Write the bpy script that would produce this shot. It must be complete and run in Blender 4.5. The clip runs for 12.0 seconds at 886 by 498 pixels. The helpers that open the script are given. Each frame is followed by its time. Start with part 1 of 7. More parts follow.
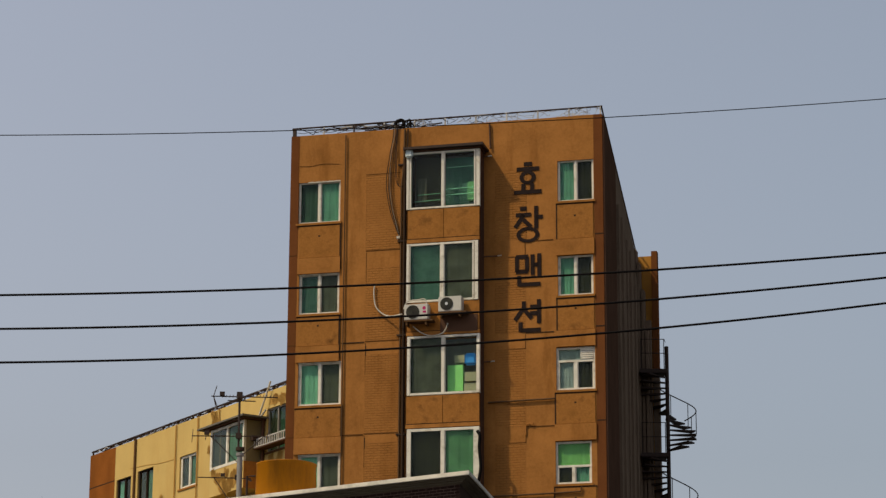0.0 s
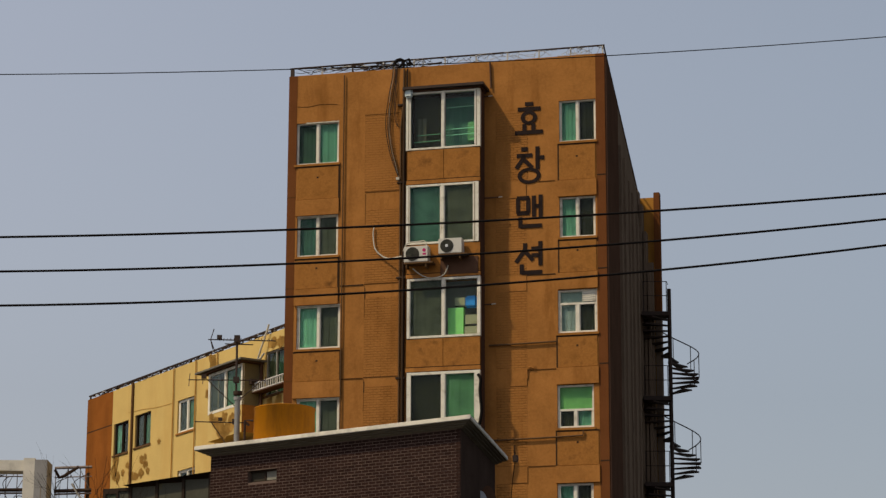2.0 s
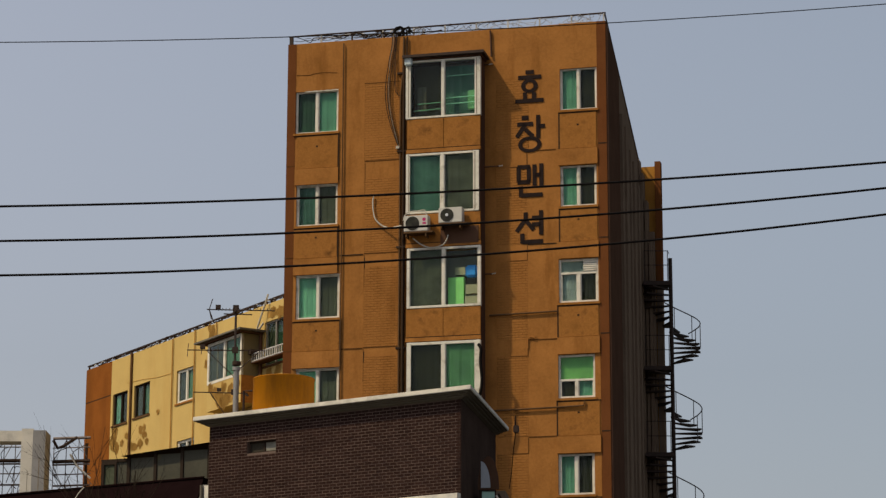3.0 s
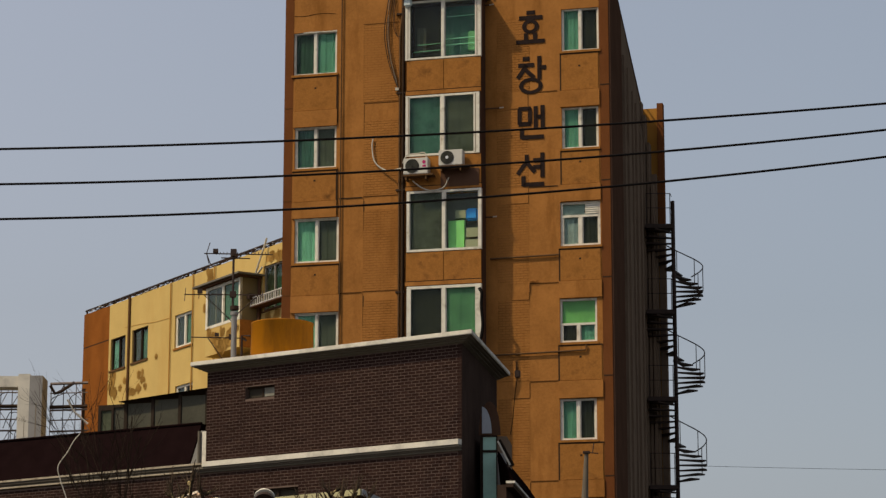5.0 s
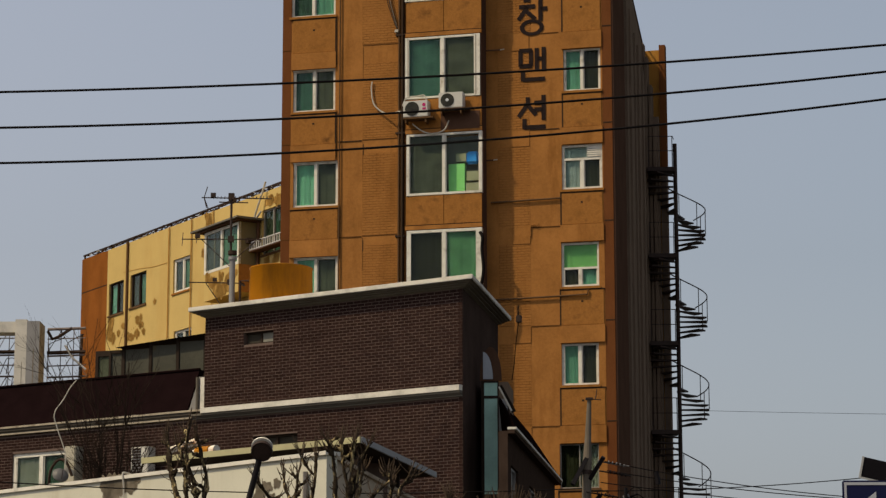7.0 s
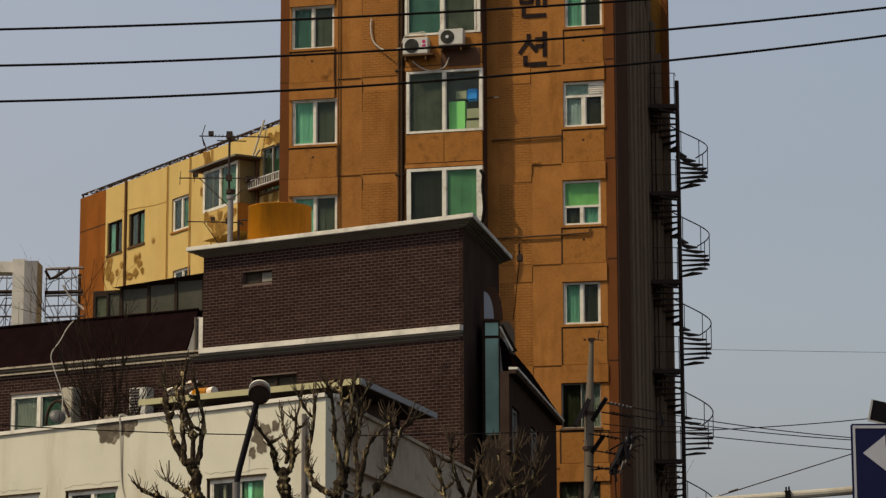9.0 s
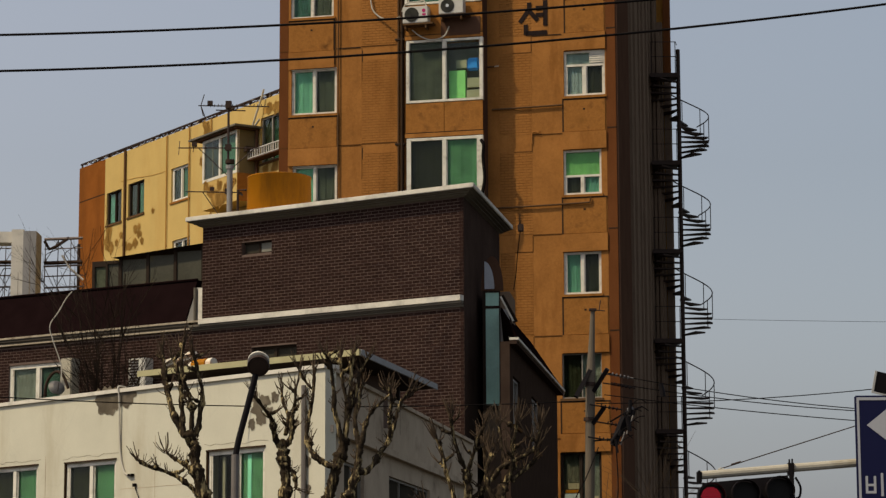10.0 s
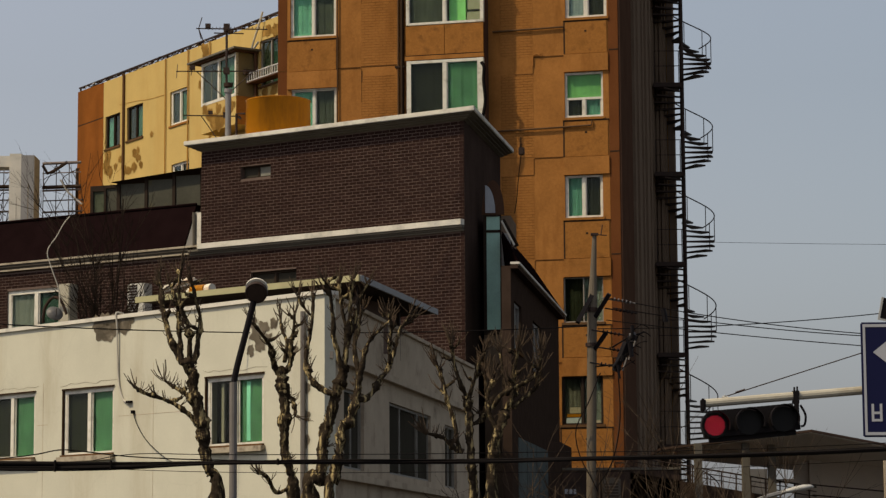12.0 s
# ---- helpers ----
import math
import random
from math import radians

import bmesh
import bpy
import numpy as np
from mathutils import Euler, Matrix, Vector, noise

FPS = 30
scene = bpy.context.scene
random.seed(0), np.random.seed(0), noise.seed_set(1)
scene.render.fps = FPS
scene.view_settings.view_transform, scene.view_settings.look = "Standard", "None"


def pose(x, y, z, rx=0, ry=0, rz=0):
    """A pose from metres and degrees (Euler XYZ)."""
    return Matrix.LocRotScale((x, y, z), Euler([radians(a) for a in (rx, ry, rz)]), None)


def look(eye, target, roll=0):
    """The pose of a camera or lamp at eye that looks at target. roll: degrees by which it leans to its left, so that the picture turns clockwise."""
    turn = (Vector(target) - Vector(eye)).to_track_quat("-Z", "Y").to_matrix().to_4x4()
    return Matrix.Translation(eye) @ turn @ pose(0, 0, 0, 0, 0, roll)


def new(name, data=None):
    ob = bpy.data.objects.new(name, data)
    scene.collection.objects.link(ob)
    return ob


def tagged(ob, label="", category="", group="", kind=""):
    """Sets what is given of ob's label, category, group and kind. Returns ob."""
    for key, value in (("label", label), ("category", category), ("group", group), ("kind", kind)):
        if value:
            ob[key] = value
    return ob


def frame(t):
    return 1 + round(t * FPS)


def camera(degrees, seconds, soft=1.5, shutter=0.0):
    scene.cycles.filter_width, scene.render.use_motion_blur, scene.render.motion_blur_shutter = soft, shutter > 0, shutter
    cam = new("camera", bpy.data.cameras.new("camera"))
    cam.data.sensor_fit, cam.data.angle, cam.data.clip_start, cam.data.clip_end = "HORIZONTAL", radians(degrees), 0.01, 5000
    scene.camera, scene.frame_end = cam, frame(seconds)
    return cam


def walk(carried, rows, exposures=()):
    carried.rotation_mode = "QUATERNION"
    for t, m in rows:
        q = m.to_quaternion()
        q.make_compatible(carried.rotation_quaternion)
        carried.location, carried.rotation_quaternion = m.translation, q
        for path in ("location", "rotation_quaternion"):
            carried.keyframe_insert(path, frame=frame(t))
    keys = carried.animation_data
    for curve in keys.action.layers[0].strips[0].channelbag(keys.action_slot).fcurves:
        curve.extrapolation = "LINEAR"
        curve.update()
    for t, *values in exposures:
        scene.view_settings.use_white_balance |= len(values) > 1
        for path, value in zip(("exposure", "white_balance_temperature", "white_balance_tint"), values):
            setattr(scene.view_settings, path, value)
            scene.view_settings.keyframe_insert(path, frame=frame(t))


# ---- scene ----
cam = camera(20.0, 12.0, soft=1.35)
# seconds, x, y, z, rx, ry, rz of the slow tilt down with a slight push in
ROWS = [
    (0.0, 0.056, 0.067, 2.910, 105.707, -0.250, -0.076),
    (0.5, 0.051, 0.314, 2.964, 105.386, -0.232, -0.075),
    (1.0, 0.047, 0.555, 3.016, 105.053, -0.214, -0.073),
    (1.5, 0.043, 0.789, 3.066, 104.741, -0.195, -0.070),
    (2.0, 0.039, 1.016, 3.116, 104.414, -0.175, -0.067),
    (2.5, 0.035, 1.236, 3.164, 104.072, -0.155, -0.064),
    (3.0, 0.032, 1.450, 3.210, 103.726, -0.134, -0.060),
    (5.0, 0.024, 2.235, 3.383, 102.439, -0.044, -0.040),
    (5.5, 0.023, 2.414, 3.423, 102.124, -0.020, -0.034),
    (6.0, 0.023, 2.586, 3.462, 101.818, 0.005, -0.027),
    (6.5, 0.022, 2.752, 3.499, 101.487, 0.031, -0.021),
    (7.0, 0.022, 2.911, 3.535, 101.152, 0.057, -0.013),
    (9.0, 0.027, 3.477, 3.664, 99.733, 0.168, 0.020),
    (9.5, 0.029, 3.601, 3.693, 99.374, 0.197, 0.030),
    (10.0, 0.031, 3.719, 3.721, 99.032, 0.227, 0.040),
    (10.5, 0.034, 3.830, 3.748, 98.613, 0.258, 0.050),
    (11.0, 0.037, 3.934, 3.773, 98.147, 0.290, 0.060),
    (11.5, 0.040, 4.031, 3.796, 97.732, 0.322, 0.071),
    (12.0, 0.044, 4.121, 3.819, 97.260, 0.355, 0.082),
]
walk(cam, [(row[0], pose(*row[1:])) for row in ROWS])

# ---------- world, sun, exposure ----------
SUN_DIR = Vector((-0.90, -0.42, 1.32)).normalized()      # towards the sun
world = bpy.data.worlds.new("sky_world")
scene.world = world
world.use_nodes = True
wn = world.node_tree
sky = wn.nodes.new("ShaderNodeTexSky")
sky.sky_type = 'NISHITA'
sky.sun_disc = False
sky.sun_elevation = math.asin(SUN_DIR.z)
sky.sun_rotation = math.atan2(SUN_DIR.x, SUN_DIR.y)
sky.air_density, sky.dust_density, sky.ozone_density = 1.9, 2.4, 2.0
bg = wn.nodes["Background"]
hs = wn.nodes.new("ShaderNodeHueSaturation")
hs.inputs["Saturation"].default_value = 0.32
wn.links.new(sky.outputs[0], hs.inputs["Color"])
tint = wn.nodes.new("ShaderNodeVectorMath")      # cool winter haze
tint.operation = 'MULTIPLY'
tint.inputs[1].default_value = (1.085, 1.15, 1.305)
wn.links.new(hs.outputs[0], tint.inputs[0])
way = wn.nodes.new("ShaderNodeTexCoord")
side = wn.nodes.new("ShaderNodeVectorMath")      # the haze is paler towards the sun, deeper blue away from it
side.operation = 'DOT_PRODUCT'
side.inputs[1].default_value = (SUN_DIR.x, SUN_DIR.y, 0.0)
wn.links.new(way.outputs["Generated"], side.inputs[0])
span = wn.nodes.new("ShaderNodeMapRange")
span.interpolation_type = 'SMOOTHSTEP'
span.inputs["From Min"].default_value, span.inputs["From Max"].default_value = -0.56, 0.0
wn.links.new(side.outputs["Value"], span.inputs["Value"])
haze = wn.nodes.new("ShaderNodeMix")
haze.data_type = 'RGBA'
haze.inputs[6].default_value = (0.795, 0.835, 0.86, 1)
haze.inputs[7].default_value = (1.10, 1.05, 1.05, 1)
wn.links.new(span.outputs["Result"], haze.inputs[0])
cool = wn.nodes.new("ShaderNodeVectorMath")
cool.operation = 'MULTIPLY'
wn.links.new(tint.outputs[0], cool.inputs[0])
wn.links.new(haze.outputs[2], cool.inputs[1])
wn.links.new(cool.outputs[0], bg.inputs["Color"])
bg.inputs["Strength"].default_value = 0.1005
sun_data = bpy.data.lights.new("sun", 'SUN')
sun_data.energy, sun_data.angle, sun_data.color = 4.0, radians(1.2), (1.0, 0.855, 0.60)
sun = new("sun", sun_data)
sun.matrix_world = look((0, 0, 60), Vector((0, 0, 60)) - SUN_DIR)
scene.view_settings.exposure = -0.22


# ---------- materials ----------
def node(nt, kind, **sets):
    n = nt.nodes.new(kind)
    for key, val in sets.items():
        n.inputs[key].default_value = val
    return n


def mat(name, color, rough=0.8, metal=0.0, vary=0.25, scale=3.0, fine=40.0, bump=0.15, bump_d=0.01,
        stain=None, stain_amt=0.0, stain_scale=0.7, streak=False, rnd=0.0, island=0.0, spec=0.0, crack=0.0, stain_lo=0.52, stain_w=0.2):
    """A painted, plastered or stony surface: tone varied at two scales, stains and a fine relief."""
    m = bpy.data.materials.new(name)
    m.use_nodes = True
    nt = m.node_tree
    b = nt.nodes["Principled BSDF"]
    tc = nt.nodes.new("ShaderNodeTexCoord")
    mp = nt.nodes.new("ShaderNodeMapping")
    nt.links.new(tc.outputs["Object"], mp.inputs[0])
    n1 = node(nt, "ShaderNodeTexNoise", Scale=scale, Detail=5.0, Roughness=0.6)
    n2 = node(nt, "ShaderNodeTexNoise", Scale=fine, Detail=4.0, Roughness=0.7)
    for n in (n1, n2):
        nt.links.new(mp.outputs[0], n.inputs["Vector"])
    add = nt.nodes.new("ShaderNodeMath")
    add.operation = 'MULTIPLY_ADD'
    nt.links.new(n1.outputs[0], add.inputs[0])
    add.inputs[1].default_value = 0.65
    half = nt.nodes.new("ShaderNodeMath")
    half.operation = 'MULTIPLY'
    nt.links.new(n2.outputs[0], half.inputs[0])
    half.inputs[1].default_value = 0.35
    nt.links.new(half.outputs[0], add.inputs[2])
    ramp = nt.nodes.new("ShaderNodeMapRange")
    ramp.inputs[1].default_value, ramp.inputs[2].default_value = 0.3, 0.7
    ramp.inputs[3].default_value, ramp.inputs[4].default_value = 1 - vary, 1 + vary
    nt.links.new(add.outputs[0], ramp.inputs[0])
    mul = nt.nodes.new("ShaderNodeVectorMath")
    mul.operation = 'SCALE'
    mul.inputs[0].default_value = color
    nt.links.new(ramp.outputs[0], mul.inputs["Scale"])
    last = mul.outputs[0]
    if stain:
        sm = nt.nodes.new("ShaderNodeMapping")
        nt.links.new(tc.outputs["Object"], sm.inputs[0])
        sm.inputs["Scale"].default_value = (1.0, 1.0, 0.22 if streak else 1.0)
        n3 = node(nt, "ShaderNodeTexNoise", Scale=stain_scale, Detail=6.0, Roughness=0.65)
        nt.links.new(sm.outputs[0], n3.inputs["Vector"])
        mr = nt.nodes.new("ShaderNodeMapRange")
        mr.inputs[1].default_value, mr.inputs[2].default_value = stain_lo, stain_lo + stain_w
        mr.inputs[3].default_value, mr.inputs[4].default_value = 0.0, stain_amt
        nt.links.new(n3.outputs[0], mr.inputs[0])
        mx = nt.nodes.new("ShaderNodeMix")
        mx.data_type = 'RGBA'
        nt.links.new(mr.outputs[0], mx.inputs["Factor"])
        nt.links.new(last, mx.inputs["A"])
        mx.inputs["B"].default_value = (*stain, 1)
        last = mx.outputs["Result"]
    if crack:
        wob = nt.nodes.new("ShaderNodeVectorMath")
        wob.operation = 'MULTIPLY_ADD'
        nt.links.new(n1.outputs["Color"], wob.inputs[0])
        wob.inputs[1].default_value = (0.5, 0.5, 0.5)
        nt.links.new(tc.outputs["Object"], wob.inputs[2])
        vo = nt.nodes.new("ShaderNodeTexVoronoi")
        vo.feature = 'DISTANCE_TO_EDGE'
        vo.inputs["Scale"].default_value = 0.75
        nt.links.new(wob.outputs[0], vo.inputs["Vector"])
        cm = nt.nodes.new("ShaderNodeMapRange")
        cm.inputs[1].default_value, cm.inputs[2].default_value = 0.0, 0.012
        cm.inputs[3].default_value, cm.inputs[4].default_value = crack, 0.0
        nt.links.new(vo.outputs["Distance"], cm.inputs[0])
        gate = nt.nodes.new("ShaderNodeMath")
        gate.operation = 'MULTIPLY'
        nt.links.new(cm.outputs[0], gate.inputs[0])
        nt.links.new(n2.outputs[0], gate.inputs[1])
        mc = nt.nodes.new("ShaderNodeMix")
        mc.data_type = 'RGBA'
        nt.links.new(gate.outputs[0], mc.inputs["Factor"])
        nt.links.new(last, mc.inputs["A"])
        mc.inputs["B"].default_value = (color[0] * 0.25, color[1] * 0.25, color[2] * 0.3, 1)
        last = mc.outputs["Result"]
    if rnd or island:
        src = nt.nodes.new("ShaderNodeObjectInfo").outputs["Random"] if rnd else nt.nodes.new("ShaderNodeNewGeometry").outputs["Random Per Island"]
        rr = nt.nodes.new("ShaderNodeMapRange")
        rr.inputs[3].default_value, rr.inputs[4].default_value = 1 - (rnd or island), 1 + (rnd or island)
        nt.links.new(src, rr.inputs[0])
        m2 = nt.nodes.new("ShaderNodeVectorMath")
        m2.operation = 'SCALE'
        nt.links.new(last, m2.inputs[0])
        nt.links.new(rr.outputs[0], m2.inputs["Scale"])
        last = m2.outputs[0]
    nt.links.new(last, b.inputs["Base Color"])
    b.inputs["Roughness"].default_value = rough
    b.inputs["Metallic"].default_value = metal
    b.inputs["Specular IOR Level"].default_value = spec
    if bump:
        bp = nt.nodes.new("ShaderNodeBump")
        bp.inputs["Strength"].default_value, bp.inputs["Distance"].default_value = bump, bump_d
        nt.links.new(add.outputs[0], bp.inputs["Height"])
        nt.links.new(bp.outputs[0], b.inputs["Normal"])
    return m


def courses(m, height=0.075, length=0.21, depth=0.018):
    """Adds painted-over brick courses to a material as relief and darker joints."""
    nt = m.node_tree
    b = nt.nodes["Principled BSDF"]
    tc = nt.nodes.new("ShaderNodeTexCoord")
    sp = nt.nodes.new("ShaderNodeSeparateXYZ")
    cb = nt.nodes.new("ShaderNodeCombineXYZ")
    nt.links.new(tc.outputs["Object"], sp.inputs[0])
    nt.links.new(sp.outputs[0], cb.inputs[0])
    nt.links.new(sp.outputs[2], cb.inputs[1])
    br = nt.nodes.new("ShaderNodeTexBrick")
    br.inputs["Scale"].default_value = 1.0
    br.inputs["Brick Width"].default_value, br.inputs["Row Height"].default_value = length, height
    br.inputs["Mortar Size"].default_value, br.inputs["Mortar Smooth"].default_value = 0.012, 0.6
    br.inputs["Color1"].default_value = (0, 0, 0, 1)
    br.inputs["Color2"].default_value = (0.25, 0.25, 0.25, 1)
    br.inputs["Mortar"].default_value = (1, 1, 1, 1)
    nt.links.new(cb.outputs[0], br.inputs["Vector"])
    bp = nt.nodes.new("ShaderNodeBump")
    bp.invert = True
    bp.inputs["Strength"].default_value, bp.inputs["Distance"].default_value = 1.0, depth
    nt.links.new(br.outputs["Color"], bp.inputs["Height"])
    src = b.inputs["Base Color"].links[0].from_socket
    joint_tone = nt.nodes.new("ShaderNodeMapRange")
    joint_tone.inputs[3].default_value, joint_tone.inputs[4].default_value = 1.02, 0.76
    worn = node(nt, "ShaderNodeTexNoise", Scale=1.3, Detail=4.0)
    nt.links.new(tc.outputs["Object"], worn.inputs["Vector"])
    wr = nt.nodes.new("ShaderNodeMapRange")
    wr.inputs[1].default_value, wr.inputs[2].default_value = 0.38, 0.66
    nt.links.new(worn.outputs[0], wr.inputs[0])
    wm = nt.nodes.new("ShaderNodeMath")
    wm.operation = 'MULTIPLY'
    nt.links.new(br.outputs["Fac"], wm.inputs[0])
    nt.links.new(wr.outputs[0], wm.inputs[1])
    nt.links.new(wm.outputs[0], joint_tone.inputs[0])
    dm = nt.nodes.new("ShaderNodeVectorMath")
    dm.operation = 'SCALE'
    nt.links.new(src, dm.inputs[0])
    nt.links.new(joint_tone.outputs[0], dm.inputs["Scale"])
    nt.links.new(dm.outputs[0], b.inputs["Base Color"])
    old = b.inputs["Normal"].links
    if old:
        nt.links.new(old[0].from_socket, bp.inputs["Normal"])
    nt.links.new(bp.outputs[0], b.inputs["Normal"])
    return m


def glass(name, tint, gloss=0.10):
    m = bpy.data.materials.new(name)
    m.use_nodes = True
    nt = m.node_tree
    out = nt.nodes["Material Output"]
    nt.nodes.remove(nt.nodes["Principled BSDF"])
    tr = nt.nodes.new("ShaderNodeBsdfTransparent")
    tr.inputs[0].default_value = (*tint, 1)
    gl = nt.nodes.new("ShaderNodeBsdfGlossy")
    gl.inputs["Roughness"].default_value = 0.03
    lw = nt.nodes.new("ShaderNodeLayerWeight")
    pw = nt.nodes.new("ShaderNodeMath")
    pw.operation = 'POWER'
    pw.inputs[1].default_value = 5.0
    nt.links.new(lw.outputs["Facing"], pw.inputs[0])
    ad = nt.nodes.new("ShaderNodeMath")
    ad.operation = 'MULTIPLY_ADD'
    ad.inputs[1].default_value, ad.inputs[2].default_value = 0.9, gloss
    nt.links.new(pw.outputs[0], ad.inputs[0])
    mx = nt.nodes.new("ShaderNodeMixShader")
    nt.links.new(ad.outputs[0], mx.inputs[0])
    nt.links.new(tr.outputs[0], mx.inputs[1])
    nt.links.new(gl.outputs[0], mx.inputs[2])
    nt.links.new(mx.outputs[0], out.inputs[0])
    return m


def glow(name, color, power):
    m = bpy.data.materials.new(name)
    m.use_nodes = True
    b = m.node_tree.nodes["Principled BSDF"]
    b.inputs["Base Color"].default_value = (*color, 1)
    b.inputs["Emission Color"].default_value = (*color, 1)
    b.inputs["Emission Strength"].default_value = power
    return m


ORANGE = (0.308, 0.1305, 0.0340)
M_ORANGE = mat("orange_ochre_paint", ORANGE, 0.75, vary=0.30, scale=0.9, fine=11, bump=0.7, bump_d=0.025, stain=(0.168, 0.06488, 0.0144), stain_amt=0.85, stain_scale=1.3, streak=True, crack=0.2)
M_PANEL = mat("orange_panel_paint", (0.290, 0.1225, 0.0300), 0.75, vary=0.34, scale=2.2, fine=22, bump=0.4, bump_d=0.02, stain=(0.0924, 0.03893, 0.0126), stain_amt=0.85, stain_scale=2.2)
M_COURSE = courses(mat("orange_paint_over_brick", (0.298, 0.1260, 0.0330), 0.78, vary=0.18, scale=1.2, fine=14, bump=0.15, stain=(0.168, 0.06488, 0.0144), stain_amt=0.6, stain_scale=1.0, streak=True))
M_RUST = mat("red_brown_paint", (0.1344, 0.04844, 0.0162), 0.75, vary=0.18, scale=1.2, fine=20, bump=0.12, stain=(0.1008, 0.03028, 0.0108), stain_amt=0.6, stain_scale=0.7, streak=True)
# Grey-brown for shaded walls, with part of their shade put into the colour.
M_SIDE = mat("shade_toned_grey_brown", (0.168, 0.118, 0.079), 0.85, vary=0.2, scale=1.0, fine=20, stain=(0.13, 0.085, 0.055), stain_amt=0.6, stain_scale=0.9, streak=True)
# Dark brown for pipes and boards; also paints shade into grooves and recesses.
M_SIDE_DARK = mat("dark_brown_tone", (0.088, 0.047, 0.029), 0.85, vary=0.2, scale=1.0, fine=20)
M_YELLOW = mat("yellow_ochre_paint", (0.3807, 0.1774, 0.0357), 0.78, vary=0.15, scale=0.8, stain=(0.243, 0.1072, 0.0255), stain_amt=0.5, streak=True)
M_BEIGE = mat("cream_yellow_paint", (0.486, 0.3341, 0.1148), 0.78, vary=0.10, scale=0.8, fine=16, stain=(0.4212, 0.2475, 0.07225), stain_amt=0.6, stain_scale=0.6, streak=True)
M_BEIGE_DARK = mat("ochre_patch_paint", (0.3888, 0.2162, 0.0561), 0.8, vary=0.2, scale=2.0)
# Brick house's shaded side as its own brown: shade put into the colour.
M_SIDE_BRICK = mat("shaded_side_brown", (0.058, 0.038, 0.029), 0.88, vary=0.25, scale=1.4, fine=24, stain=(0.035, 0.024, 0.02), stain_amt=0.6, stain_scale=1.0, streak=True)
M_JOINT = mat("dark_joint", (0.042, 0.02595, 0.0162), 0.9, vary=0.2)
M_CRACK = mat("shallow_joint", (0.1008, 0.04325, 0.0135), 0.9, vary=0.2)
M_ROOF = mat("grey_roof_screed", (0.25, 0.25, 0.24), 0.9, vary=0.2)
M_MORTAR = mat("dark_mortar", (0.127, 0.089, 0.070), 0.95, vary=0.2, scale=2.0, bump=0.3)
M_BRICK = mat("dark_red_brown_brick", (0.0285, 0.0153, 0.0120), 0.85, vary=0.3, scale=6.0, fine=60, bump=0.25, rnd=0.17)
M_BRICK_J = mat("dark_red_brown_brick_rest", (0.0285, 0.0153, 0.0120), 0.85, vary=0.3, scale=6.0, fine=60, bump=0.25, island=0.17)
M_TRIM = mat("weathered_white_trim", (0.60, 0.55, 0.45), 0.7, vary=0.16, scale=2.0, fine=30, stain=(0.2236, 0.2001, 0.1602), stain_amt=0.7, stain_scale=1.3)
M_TRIM_GREY = mat("grooved_grey_trim", (0.1419, 0.1261, 0.1024), 0.75, vary=0.2, scale=2.0, fine=30, stain=(0.0688, 0.06525, 0.0623), stain_amt=0.6, stain_scale=1.2)
# Groove and cove trims: shade below the white edges put into darker colours.
M_GROOVE = mat("shade_dark_groove_trim", (0.0731, 0.0609, 0.04628), 0.8, vary=0.25, scale=2.0, fine=30)
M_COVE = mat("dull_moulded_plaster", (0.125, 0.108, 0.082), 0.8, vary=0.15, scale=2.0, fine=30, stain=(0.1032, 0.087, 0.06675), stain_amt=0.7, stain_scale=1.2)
M_OLIVE = mat("olive_side_panel", (0.16, 0.13, 0.070), 0.75, vary=0.15, scale=1.5, stain=(0.13, 0.10, 0.05), stain_amt=0.6)
M_MANSARD = mat("dark_maroon_shingle_roof", (0.0085, 0.0042, 0.0042), 0.8, vary=0.25, scale=3.0, fine=50, bump=0.3)
M_WHITE = mat("off_white_plaster", (0.512, 0.478, 0.363), 0.8, vary=0.08, scale=1.2, fine=30, bump=0.22, stain=(0.3698, 0.3132, 0.2115), stain_amt=0.55, stain_scale=1.1, streak=True, crack=0.12)
# Second off-white, with the side wall's shade put into its colour.
M_WHITE_SIDE = mat("shade_toned_white_plaster", (0.43, 0.345, 0.245), 0.82, vary=0.14, scale=1.6, fine=30, bump=0.3, stain=(0.17, 0.125, 0.085), stain_amt=0.8, stain_scale=1.1)
M_PATCH = mat("bare_cement_patch", (0.2322, 0.1914, 0.135), 0.9, vary=0.25, scale=4.0)
M_FRAME = mat("white_window_plastic", (0.62, 0.575, 0.465), 0.5, vary=0.16, scale=3.0, bump=0.0, stain=(0.258, 0.2001, 0.1246), stain_amt=0.75, stain_scale=4.0, spec=0.15)
M_FRAME_AL = mat("brown_aluminium_frame", (0.035, 0.025, 0.018), 0.6, metal=0.0, vary=0.1, bump=0.0)
M_FRAME_BEIGE = mat("aged_aluminium_frame", (0.43, 0.4089, 0.356), 0.5, vary=0.1, bump=0.0, spec=0.15)
M_OLD_AL = mat("dull_aluminium_frame", (0.2322, 0.2088, 0.1691), 0.5, vary=0.2, bump=0.0, spec=0.15)
M_GLASS = glass("window_glass", (0.88, 0.95, 0.91), 0.012)
M_GLASS_DARK = glass("screened_window_glass", (0.72, 0.75, 0.69), 0.012)
# Teal pane with the sky's reflection put into a bright matte colour.
M_GLASS_TEAL = mat("teal_sky_reflection_pane", (0.38, 0.60, 0.49), 0.35, vary=0.22, scale=1.5, bump=0.0, spec=0.1)
M_ROOM = mat("dim_room_wall", (0.17, 0.155, 0.12), 0.9, vary=0.25, scale=1.5)
